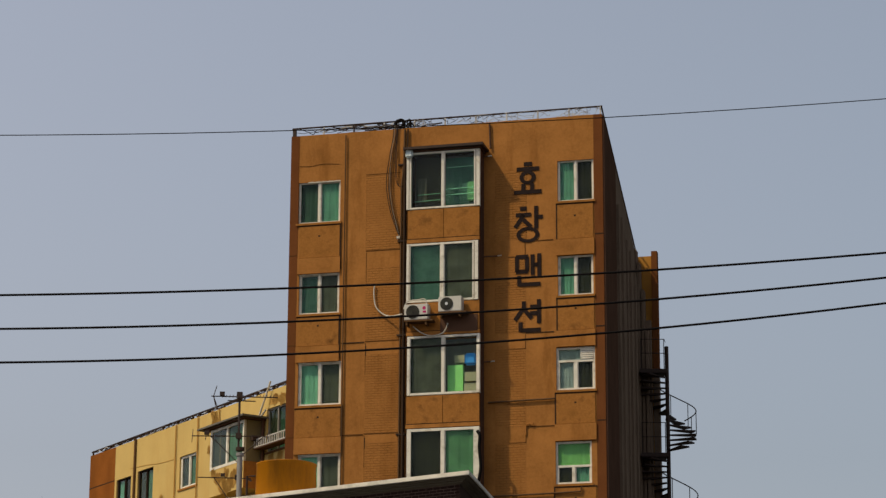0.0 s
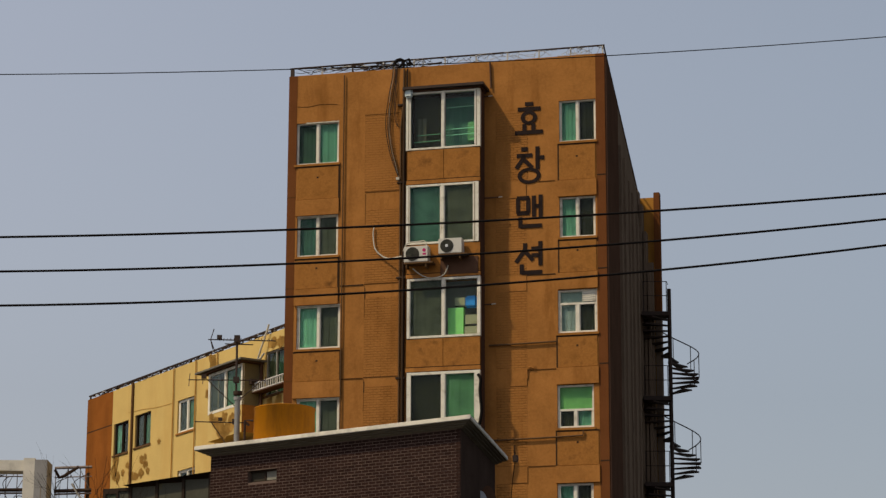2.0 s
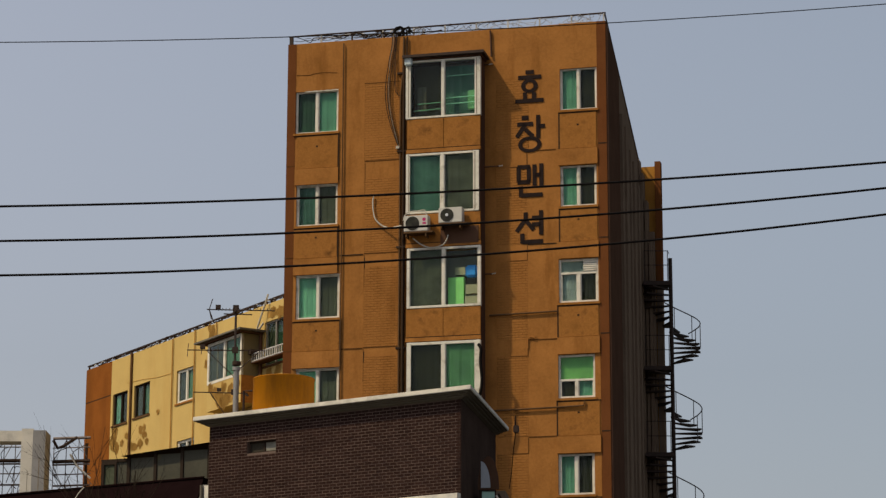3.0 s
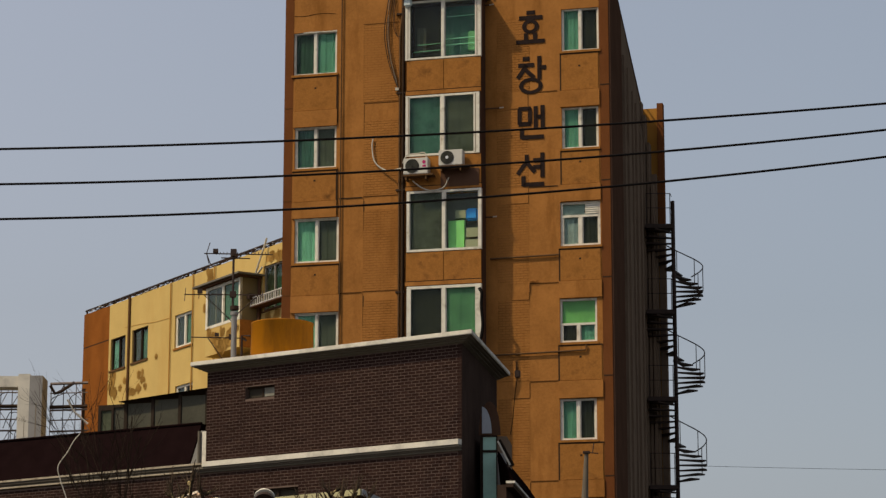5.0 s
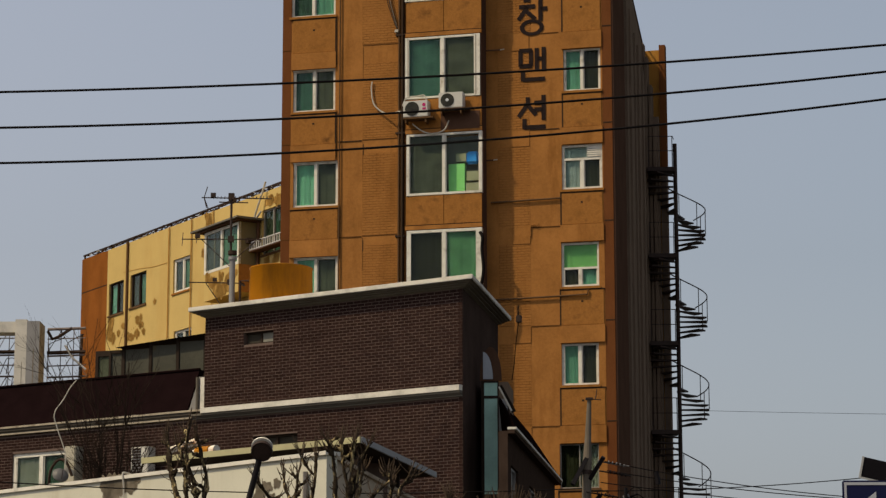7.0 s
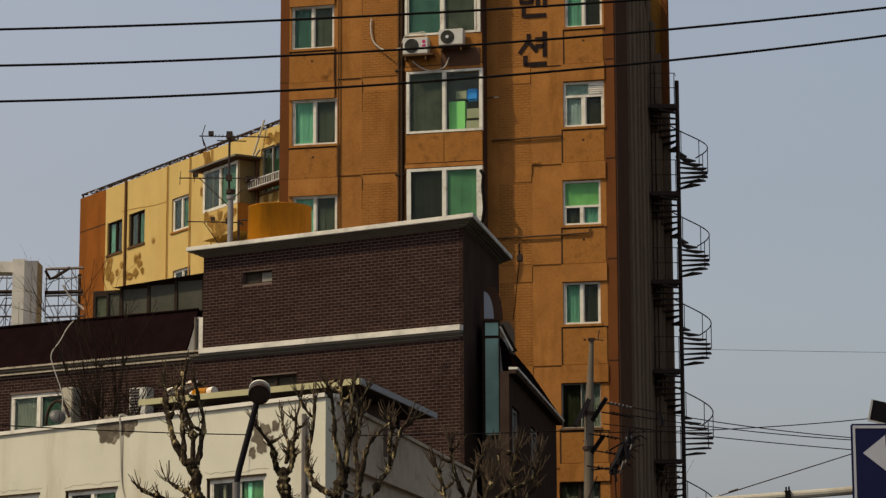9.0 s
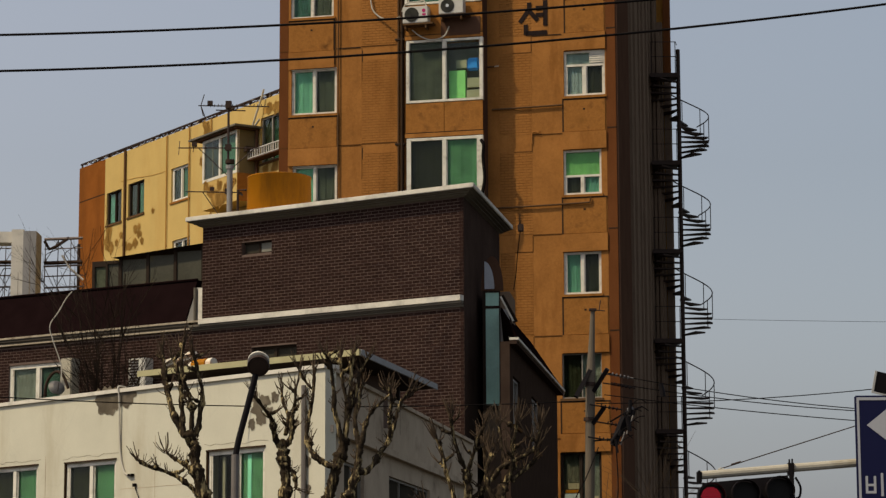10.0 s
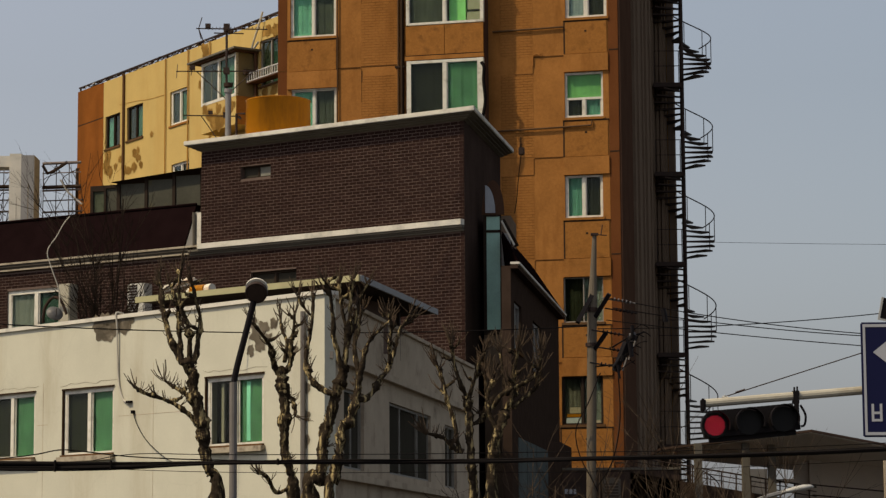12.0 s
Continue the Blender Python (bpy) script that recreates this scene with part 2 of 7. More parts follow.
M_C_GREEN = mat("green_curtain", (0.16, 0.36, 0.165), 0.9, fine=9, vary=0.3, scale=2.5, bump=0.1)
M_C_MINT = mat("mint_film_blind", (0.2046, 0.4794, 0.3168), 0.9, fine=5, vary=0.22, scale=1.6, bump=0.05)
M_C_LIME = mat("lime_curtain", (0.3096, 0.696, 0.2136), 0.9, fine=9, vary=0.2, scale=3.0)
M_C_DARK = mat("grey_green_curtain", (0.06975, 0.07708, 0.048), 0.9, fine=9, vary=0.4, scale=2.5)
# Strong mottling paints the pane's cloudy reflections into the teal.
M_C_TEAL = mat("teal_reflection_curtain", (0.093, 0.2068, 0.1488), 0.9, fine=6, vary=0.45, scale=1.8)
M_C_WHITE = mat("white_curtain", (0.473, 0.522, 0.4984), 0.9, fine=9, vary=0.25, scale=3.0)
M_STEEL = mat("dark_painted_steel", (0.038, 0.023, 0.016), 0.6, metal=0.0, vary=0.25, scale=6, bump=0.1, spec=0.15)
M_RUSTY = mat("rusty_rail_steel", (0.05, 0.033, 0.024), 0.7, metal=0.2, vary=0.4, scale=5)
M_RAIL_WHITE = mat("chipped_white_rail", (0.43, 0.4002, 0.356), 0.6, vary=0.3, scale=5)
M_LATTICE = mat("grey_lattice_steel", (0.1634, 0.1305, 0.1113), 0.6, metal=0.2, vary=0.3, scale=5)
M_CABLE = mat("black_cable_sheath", (0.008, 0.006, 0.005), 0.75, vary=0.2, bump=0.0, spec=0.06)
M_PIPE = mat("brown_drain_pipe", (0.11, 0.06, 0.028), 0.6, vary=0.2, bump=0.0)
M_HOSE = mat("cream_plastic_hose", (0.4472, 0.4089, 0.3293), 0.6, vary=0.1, bump=0.0)
M_AC = mat("ivory_enamel", (0.4816, 0.4524, 0.3827), 0.45, vary=0.06, scale=3, stain=(0.344, 0.2958, 0.2136), stain_amt=0.4, stain_scale=2.0, spec=0.15)
M_AC_SIDE = mat("shaded_grille_plastic", (0.05, 0.045, 0.04), 0.6, vary=0.2)
M_HUB = mat("pale_fan_hub", (0.516, 0.522, 0.5162), 0.5, vary=0.05, bump=0.0)
M_BADGE = mat("magenta_badge", (0.40, 0.03, 0.12), 0.5, vary=0.05, bump=0.0)
M_LETTER = mat("dark_brown_sign_paint", (0.02408, 0.01653, 0.01424), 0.7, vary=0.3, scale=4.0, fine=40)
M_TANK = mat("ochre_plastic_tank", (0.37, 0.138, 0.005), 0.45, spec=0.05, vary=0.12, scale=2.0, stain=(0.1118, 0.04785, 0.01068), stain_amt=0.8, stain_scale=1.0, streak=True)
M_CONCRETE = mat("grey_concrete", (0.2064, 0.1914, 0.1691), 0.9, vary=0.15, scale=2.0, stain=(0.1376, 0.1218, 0.0979), stain_amt=0.5, streak=True)
M_GALV = mat("galvanised_steel", (0.2322, 0.2175, 0.1958), 0.5, metal=0.4, vary=0.12, scale=4, spec=0.15)
M_BARK = mat("mottled_plane_bark", (0.03956, 0.02871, 0.01869), 0.9, vary=0.6, scale=14.0, fine=50, bump=1.0, bump_d=0.06, stain=(0.4472, 0.3393, 0.1602), stain_amt=1.0, stain_scale=15.0, streak=True, stain_lo=0.53, stain_w=0.10)
M_TWIG = mat("bare_twig_bark", (0.0688, 0.04785, 0.03115), 0.9, vary=0.3, scale=8.0)
M_TWIG_DARK = mat("dark_twig_bark", (0.024, 0.017, 0.012), 0.9, vary=0.3, scale=8.0)
M_SIGN_BLUE = mat("blue_sign_sheet", (0.00688, 0.00783, 0.03738), 0.4, vary=0.05, bump=0.0, spec=0.15)
M_SIGN_WHITE = mat("white_sign_sheet", (0.3784, 0.3741, 0.3738), 0.4, vary=0.05, bump=0.0, spec=0.15)
M_BLACK = mat("black_plastic", (0.009, 0.007, 0.007), 0.6, vary=0.2, bump=0.05, spec=0.08)
M_LENS_OFF = mat("unlit_lens", (0.008, 0.007, 0.006), 0.35, vary=0.2, bump=0.0, spec=0.15)
M_LED = glow("red_led", (0.9, 0.03, 0.06), 0.8)
M_ASPHALT = mat("worn_asphalt", (0.052, 0.050, 0.047), 0.9, vary=0.25, scale=0.5, fine=30)
M_PORCELAIN = mat("brown_porcelain", (0.12, 0.11, 0.10), 0.3, vary=0.2, bump=0.0, spec=0.15)
M_BLUE = mat("blue_plastic_bag", (0.05, 0.28, 0.75), 0.6, vary=0.2)
M_CARD_DULL = mat("weathered_beige_enamel", (0.40, 0.36, 0.27), 0.6, vary=0.15, scale=3.0, stain=(0.1376, 0.1044, 0.0712), stain_amt=0.7, stain_scale=3.0)
M_CARD = mat("cardboard_box", (0.3612, 0.3132, 0.1958), 0.85, vary=0.15)
M_CANOPY = mat("pale_yellow_roof_edge", (0.3612, 0.3262, 0.18), 0.7, vary=0.12, scale=2.0, stain=(0.2924, 0.2523, 0.144), stain_amt=0.6, stain_scale=1.5)
M_CANOPY_GREY = mat("grey_roof_edge", (0.3096, 0.3045, 0.288), 0.75, vary=0.15, scale=2.0)
# Canopy brown with the underside's shade put into the colour.
M_CANOPY_DARK = mat("shade_dark_brown_board", (0.045, 0.033, 0.025), 0.9, vary=0.25, scale=2.0)
M_TARP = mat("orange_white_tarp", (0.6364, 0.5742, 0.45), 0.7, vary=0.2, scale=4, stain=(0.645, 0.2349, 0.018), stain_amt=0.9, stain_scale=2.5)
M_TARP_SILL = mat("flaking_sill_paint", (0.34, 0.285, 0.205), 0.85, vary=0.25, scale=6.0, stain=(0.1376, 0.1044, 0.072), stain_amt=0.9, stain_scale=5.0)
M_HAZE = mat("hazy_frosted_pane", (0.078, 0.074, 0.054), 0.35, vary=0.35, scale=0.9, bump=0.0, stain=(0.1634, 0.1218, 0.0356), stain_amt=0.8, stain_scale=0.8)
M_HAZE_PALE = mat("pale_hazy_pane", (0.40, 0.42, 0.44), 0.35, vary=0.15, scale=1.5, bump=0.0)
M_STATION = mat("station_panel_grey", (0.62, 0.54, 0.45), 0.7, vary=0.12, scale=1.0)
M_WING = mat("deep_brown_wall", (0.048, 0.031, 0.022), 0.9, vary=0.25, scale=3.0)
M_END = mat("brown_orange_end_paint", (0.2025, 0.06765, 0.01445), 0.78, vary=0.2, scale=1.2, fine=20, stain=(0.1296, 0.04537, 0.0119), stain_amt=0.6, stain_scale=0.8, streak=True)
M_C_PALE = mat("pale_green_curtain", (0.3069, 0.6956, 0.4512), 0.9, fine=9, vary=0.10, scale=3.0)
M_GREY_PANE = mat("dim_frosted_pane", (0.20, 0.19, 0.15), 0.5, vary=0.15, scale=3.0, bump=0.0)
M_PIER = mat("pale_grey_render", (0.2752, 0.261, 0.2403), 0.85, vary=0.15, scale=1.5, stain=(0.1892, 0.174, 0.1513), stain_amt=0.6, stain_scale=1.0, streak=True)
# Opaque dark sheet painted in place of glass over unlit rooms.
M_PANE_DARK = mat("opaque_dark_pane", (0.046, 0.040, 0.029), 0.7, vary=0.3, scale=1.2, bump=0.0)
# Soffit paled to put light bounced from below into its colour.
M_SOFFIT = mat("bounce_lit_soffit_tone", (0.66, 0.58, 0.48), 0.8, vary=0.12, scale=1.0)
M_POLE = mat("weathered_pole_concrete", (0.129, 0.1044, 0.07565), 0.9, vary=0.18, scale=2.0, stain=(0.1032, 0.087, 0.0712), stain_amt=0.6, streak=True)
M_LAMP_POLE = mat("dull_brown_grey_pole_paint", (0.1634, 0.1436, 0.1246), 0.6, vary=0.15, scale=3.0)
M_ARM = mat("cream_signal_arm_paint", (0.3956, 0.3567, 0.2759), 0.55, vary=0.12, scale=4.0, stain=(0.2408, 0.1914, 0.1246), stain_amt=0.6, stain_scale=3.0)
M_C_OLIVE = mat("grey_olive_blind", (0.3268, 0.3132, 0.2492), 0.9, fine=9, vary=0.3, scale=1.5)
# Grey mesh with blotchy pane reflections mixed into its colour.
M_C_MESH = mat("grey_mesh_reflection_blind", (0.215, 0.245, 0.185), 0.9, fine=6, vary=0.4, scale=2.2)
M_GREY_FILM = mat("grey_film_glass", (0.0989, 0.1087, 0.0979), 0.4, vary=0.2, scale=1.5, bump=0.0)
M_STATION_TAN = mat("station_panel_tan", (0.3956, 0.3219, 0.2225), 0.7, vary=0.12, scale=1.0)


# ---------- mesh helpers ----------
def thing(name, m, label, category, group="", kind=""):
    ob = new(name)
    ob.matrix_world = m
    return tagged(ob, label, category, group, kind)


def part(name, bm, material, parent=None, label=""):
    me = bpy.data.meshes.new(name)
    bm.to_mesh(me)
    bm.free()
    me.materials.append(material)
    ob = new(name, me)
    if parent:
        ob.parent = parent
    if label:
        ob["label"] = label
    return ob


def box(bm, x0, x1, y0, y1, z0, z1):
    v = [bm.verts.new(c) for c in ((x0, y0, z0), (x1, y0, z0), (x1, y1, z0), (x0, y1, z0), (x0, y0, z1), (x1, y0, z1), (x1, y1, z1), (x0, y1, z1))]
    for f in ((3, 2, 1, 0), (4, 5, 6, 7), (0, 1, 5, 4), (1, 2, 6, 5), (2, 3, 7, 6), (3, 0, 4, 7)):
        bm.faces.new([v[i] for i in f])
    return v


def boxes(*args):
    bm = bmesh.new()
    for a in args:
        box(bm, *a)
    return bm


def soft_box(x0, x1, y0, y1, z0, z1, r=0.02):
    bm = boxes((x0, x1, y0, y1, z0, z1))
    bmesh.ops.bevel(bm, geom=bm.edges[:], offset=r, segments=2, affect='EDGES')
    return bm


def prism(bm, pts, z0, z1):
    """An upright prism over a plan polygon, counter-clockwise from above."""
    lo = [bm.verts.new((x, y, z0)) for x, y in pts]
    hi = [bm.verts.new((x, y, z1)) for x, y in pts]
    n = len(pts)
    bm.faces.new(lo[::-1])
    bm.faces.new(hi)
    for i in range(n):
        j = (i + 1) % n
        bm.faces.new((lo[i], lo[j], hi[j], hi[i]))


def grown(pts, d):
    """A plan polygon (counter-clockwise) grown outwards by d with mitred corners."""
    out = []
    n = len(pts)
    for i in range(n):
        p, q, r = (Vector(pts[(i + k) % n]) for k in (-1, 0, 1))
        a, b = (q - p).normalized(), (r - q).normalized()
        na, nb = Vector((a.y, -a.x)), Vector((b.y, -b.x))
        m = (na + nb).normalized()
        out.append(tuple(q + m * d / max(0.3, m.dot(na))))
    return out


def tube(bm, pts, r, n=8, r2=None):
    """A round bar along pts; tapers to r2."""
    pts = [Vector(p) for p in pts]
    rings = []
    m = len(pts)
    for i, p in enumerate(pts):
        d = (pts[min(i + 1, m - 1)] - pts[max(i - 1, 0)]).normalized()
        a = d.orthogonal().normalized() if not rings else (axis - d * axis.dot(d)).normalized()
        axis = a
        b = d.cross(a)
        rr = r if r2 is None else r + (r2 - r) * i / (m - 1)
        rings.append([bm.verts.new(p + (a * math.cos(t) + b * math.sin(t)) * rr) for t in (2 * math.pi * k / n for k in range(n))])
    for s, t in zip(rings, rings[1:]):
        for k in range(n):
            bm.faces.new((s[k], s[(k + 1) % n], t[(k + 1) % n], t[k]))
    bm.faces.new(rings[0][::-1])
    bm.faces.new(rings[-1])


def tubes(r, *lines, n=6):
    bm = bmesh.new()
    for p in lines:
        tube(bm, p, r, n)
    return bm


def sag(a, b, drop, n=24):
    a, b = Vector(a), Vector(b)
    return [a.lerp(b, i / n) - Vector((0, 0, drop * 4 * (i / n) * (1 - i / n))) for i in range(n + 1)]


def curve_pts(pts, n=8):
    """A smooth run through a few points."""
    p = [Vector(pts[0])] + [Vector(q) for q in pts] + [Vector(pts[-1])]
    out = []
    for i in range(1, len(p) - 2):
        for k in range(n):
            t = k / n
            a, b, c, d = p[i - 1:i + 3]
            out.append(0.5 * ((2 * b) + (c - a) * t + (2 * a - 5 * b + 4 * c - d) * t * t + (3 * b - a - 3 * c + d) * t ** 3))
    out.append(p[-2])
    return out


def disc(bm, c, r, y0, y1, n=24):
    """A short cylinder whose axis runs along y."""
    tube(bm, [(c[0], y0, c[1]), (c[0], y1, c[1])], r, n)


def holed(u0, u1, z0, z1, holes, y0, y1):
    """A wall panel from y0 (front) to y1, with rectangular openings through it."""
    us = sorted({u0, u1, *(h[0] for h in holes), *(h[1] for h in holes)})
    zs = sorted({z0, z1, *(h[2] for h in holes), *(h[3] for h in holes)})
    bm = bmesh.new()
    f = {(i, j): bm.verts.new((u, y0, z)) for i, u in enumerate(us) for j, z in enumerate(zs)}
    k = {(i, j): bm.verts.new((u, y1, z)) for i, u in enumerate(us) for j, z in enumerate(zs)}

    def solid(i, j):
        if not (0 <= i < len(us) - 1 and 0 <= j < len(zs) - 1):
            return False
        cu, cz = (us[i] + us[i + 1]) / 2, (zs[j] + zs[j + 1]) / 2
        return not any(h[0] < cu < h[1] and h[2] < cz < h[3] for h in holes)
    for i in range(len(us) - 1):
        for j in range(len(zs) - 1):
            if not solid(i, j):
                continue
            a, b, c, d = (i, j), (i + 1, j), (i + 1, j + 1), (i, j + 1)
            bm.faces.new((f[a], f[b], f[c], f[d]))
            bm.faces.new((k[d], k[c], k[b], k[a]))
            for (p, q, ni, nj) in ((a, b, i, j - 1), (b, c, i + 1, j), (c, d, i, j + 1), (d, a, i - 1, j)):
                if not solid(ni, nj):
                    bm.faces.new((f[q], f[p], k[p], k[q]))
    for v in [v for v in bm.verts if not v.link_faces]:
        bm.verts.remove(v)
    return bm


def plane_frame(x, y, k):
    """A frame on a facade: x runs along it to the right, y into the house, z up."""
    return pose(x, y, 0, 0, 0, math.degrees(math.atan(k)))


CURTAIN = {'t': M_C_TEAL, 'g': M_C_GREEN, 'l': M_C_LIME, 'd': M_C_DARK, 'w': M_C_WHITE, 'o': M_C_OLIVE, 'm': M_C_MESH, 'p': M_C_PALE, 'e': M_C_MINT}


def curtain_mesh(u0, u1, z0, z1, y, folds=3):
    bm = bmesh.new()
    n = folds * 4
    lo, hi = [], []
    for i in range(n + 1):
        u = u0 + (u1 - u0) * i / n
        yy = y + 0.006 * math.sin(i * 0.9 + u0 * 3) + 0.004 * math.sin(i * 2.3)
        lo.append(bm.verts.new((u, yy, z0)))
        hi.append(bm.verts.new((u, yy, z1)))
    for i in range(n):
        bm.faces.new((lo[i], lo[i + 1], hi[i + 1], hi[i]))
    bmesh.ops.solidify(bm, geom=bm.faces[:], thickness=0.006)
    return bm


def window(parent, u0, u1, z0, z1, y, curtains="gd", fm=None, fw=0.06, splits=(0.5,), label="", sill=True, transom=0.0, dark=(1,), sm=None, pm=None, mull=None):
    """A sliding window: frame, a pane in each sash, what hangs behind it, and a sill."""
    fm = fm or M_FRAME
    mw = mull or fw
    zt = z1 - fw
    if transom:
        zt = z0 + (z1 - z0) * transom - fw / 2
    cuts = [u0 + fw] + [u0 + (u1 - u0) * s for s in splits] + [u1 - fw]
    lights = []
    for i, (a, b) in enumerate(zip(cuts, cuts[1:])):
        lights.append((a + (mw / 2 if i else 0), b - (mw / 2 if i < len(cuts) - 2 else 0), z0 + fw, zt))
    if transom:
        lights.append((u0 + fw, u1 - fw, zt + fw, z1 - fw))
    w = part("window", holed(u0, u1, z0, z1, lights, y, y + 0.09), fm, parent, label)
    for i, (a, b, c, d) in enumerate(lights):
        yy = y + (0.03 if i % 2 == 0 else 0.05)
        p = part("pane", boxes((a, b, yy, yy + 0.008, c, d)), pm or (M_GLASS_DARK if i in dark else M_GLASS), w)
        p.visible_shadow = False
        if i < len(splits) + 1 and fm is not M_OLD_AL:        # sash stiles inside the frame
            for e0, e1 in ((a, a + 0.028), (b - 0.028, b)):
                part("stile", boxes((e0, e1, yy - 0.02, yy - 0.002, c, d)), fm, w)
        s = curtains[i] if i < len(curtains) else '-'
        if s in CURTAIN:
            part("curtain", curtain_mesh(a, b, c, d, y + 0.082), CURTAIN[s], w)
    if sill:
        part("sill", boxes((u0 - 0.05, u1 + 0.05, y - 0.10, y + 0.03, z0 - 0.07, z0 - 0.004)), sm or (M_PIPE if fm is not M_FRAME else M_PANEL), w)
    return w


# ---------- ground ----------
gm = bmesh.new()
bmesh.ops.create_grid(gm, x_segments=8, y_segments=8, size=2500)
tagged(part("ground", gm, M_ASPHALT), "dark grey asphalt street ground reaching the horizon", "ground", kind="structure")


# ---------- the orange apartment tower ----------
TX, TY, TK = 0.0, 72.3, -0.247
tower = thing("apartment_building", plane_frame(TX, TY, TK), "tall orange-ochre apartment building with bay windows and dark painted letters", "building")
TL, TR, TT = -4.74, 4.93, 27.1           # facade's ends and its top
SX, SY = -0.103, 0.9947                    # the way of the side wall in the facade's frame
SIDE = 15.9

# the windows of each storey: left, right, sill, head
LEFT_W = [(-4.48, -3.15, 24.29, 25.59), (-4.41, -3.14, 21.44, 22.68), (-4.38, -3.04, 18.63, 19.94), (-4.34, -3.03, 15.82, 17.15)]
RIGHT_W = [(3.56, 4.65, 24.46, 25.72), (3.55, 4.61, 21.57, 22.78), (3.48, 4.63, 18.73, 20.01), (3.44, 4.50, 15.97, 17.22), (3.42, 4.46, 13.22, 14.38), (3.34, 4.43, 10.38, 11.60), (3.26, 4.39, 7.63, 8.92)]
BAY_W = [(-0.90, 1.32, 24.32, 26.09), (-0.88, 1.27, 21.45, 23.25), (-0.84, 1.32, 18.65, 20.42), (-0.83, 1.31, 15.87, 17.65)]
BU0, BU1, BD = -0.87, 1.32, 0.60
HOLES = LEFT_W + RIGHT_W
part("front_wall", holed(TL + 0.27, TR - 0.27, 0, TT, HOLES, 0, 0.25), M_ORANGE, tower)
part("corner_strip", boxes((TL, TL + 0.265, -0.006, 0.25, 0, TT)), M_RUST, tower, "red-brown painted edge strip")
part("corner_strip", boxes((TR - 0.265, TR, -0.006, 0.25, 0, TT)), M_RUST, tower, "red-brown painted edge strip")
part("room_backs", boxes((TL + 0.3, TR - 0.3, 1.1, 1.15, 0.2, TT - 0.4)), M_ROOM, tower)
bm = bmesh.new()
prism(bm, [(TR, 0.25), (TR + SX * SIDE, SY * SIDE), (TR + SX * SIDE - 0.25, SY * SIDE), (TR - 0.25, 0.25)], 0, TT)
part("side_wall", bm, M_SIDE, tower, "side wall in a grey-brown toned for its shade")
bm = bmesh.new()
prism(bm, [(TL, 0.25), (TL + 0.25, 0.25), (TL + 0.25 + SX * SIDE, SY * SIDE), (TL + SX * SIDE, SY * SIDE)], 0, TT)
part("side_wall", bm, M_BEIGE, tower)
bm = bmesh.new()
prism(bm, [(TL + SX * SIDE, SY * SIDE), (TR + SX * SIDE, SY * SIDE), (TR + SX * SIDE, SY * SIDE + 0.25), (TL + SX * SIDE, SY * SIDE + 0.25)], 0, TT)
part("back_wall", bm, M_SIDE, tower)
bm = bmesh.new()
prism(bm, [(TL + 0.25, 0.25), (TR - 0.25, 0.25), (TR - 0.25 + SX * SIDE, SY * SIDE), (TL + 0.25 + SX * SIDE, SY * SIDE)], TT - 0.5, TT - 0.3)
part("roof", bm, M_ROOF, tower)
# dark pier at the corner and ribs down the side wall


def on_side(s, out):
    """A plan point s metres along the side wall and out metres in front of it."""
    return (TR + SX * s + SY * out, SY * s - SX * out)


def side_block(s0, s1, out, z0, z1, inn=-0.01):
    b = bmesh.new()
    prism(b, [on_side(s0, inn), on_side(s0, out), on_side(s1, out), on_side(s1, inn)], z0, z1)
    return b


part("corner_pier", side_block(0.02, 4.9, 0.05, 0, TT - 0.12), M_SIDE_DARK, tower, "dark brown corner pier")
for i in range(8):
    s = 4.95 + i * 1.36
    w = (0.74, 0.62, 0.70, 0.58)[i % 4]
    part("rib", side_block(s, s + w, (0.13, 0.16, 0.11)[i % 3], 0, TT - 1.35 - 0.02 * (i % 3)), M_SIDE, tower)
    # Groove shade is put into the darker brown.
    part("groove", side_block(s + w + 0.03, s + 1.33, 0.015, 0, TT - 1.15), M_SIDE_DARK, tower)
    if i % 3 == 1:
        part("drain_pipe", tubes(0.05, [(*on_side(s + w + 0.3, 0.09), 0), (*on_side(s + w + 0.3, 0.09), TT - 2.4)]), M_SIDE_DARK, tower)
part("rust_streak", side_block(4.92, 4.945, 0.02, 4, TT - 3.2), M_HOSE, tower, "pale drip line")
# stair wing at the back that stands out to the right
part("stair_wing", boxes((3.20, 3.896, 15.62, 15.88, 0, TT - 0.10)), M_YELLOW, tower, "sunlit yellow-ochre stair wing")
part("wing_edge", boxes((3.90, 4.104, 15.40, 15.72, 22.7, TT + 0.02)), M_RUST, tower, "red-brown edge of the wing")
# Lower part of the edge is greyed: its shade is put into the colour.
part("wing_edge", boxes((3.90, 4.10, 15.404, 15.72, 0, 22.696)), M_SIDE, tower)
q = on_side(SIDE - 0.7, 0.4)
# Grey-brown cover paints shade over the wing's lower yellow face.
part("wing_shade_cover", boxes((q[0] - 0.42, 3.895, q[1] - 0.1, q[1] + 0.1, 0, TT - 2.6)), M_SIDE, tower)
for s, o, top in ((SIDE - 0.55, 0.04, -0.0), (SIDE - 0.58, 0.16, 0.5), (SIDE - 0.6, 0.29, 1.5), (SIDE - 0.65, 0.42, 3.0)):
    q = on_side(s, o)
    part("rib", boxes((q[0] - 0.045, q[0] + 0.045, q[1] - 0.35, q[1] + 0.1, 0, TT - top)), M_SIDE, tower)

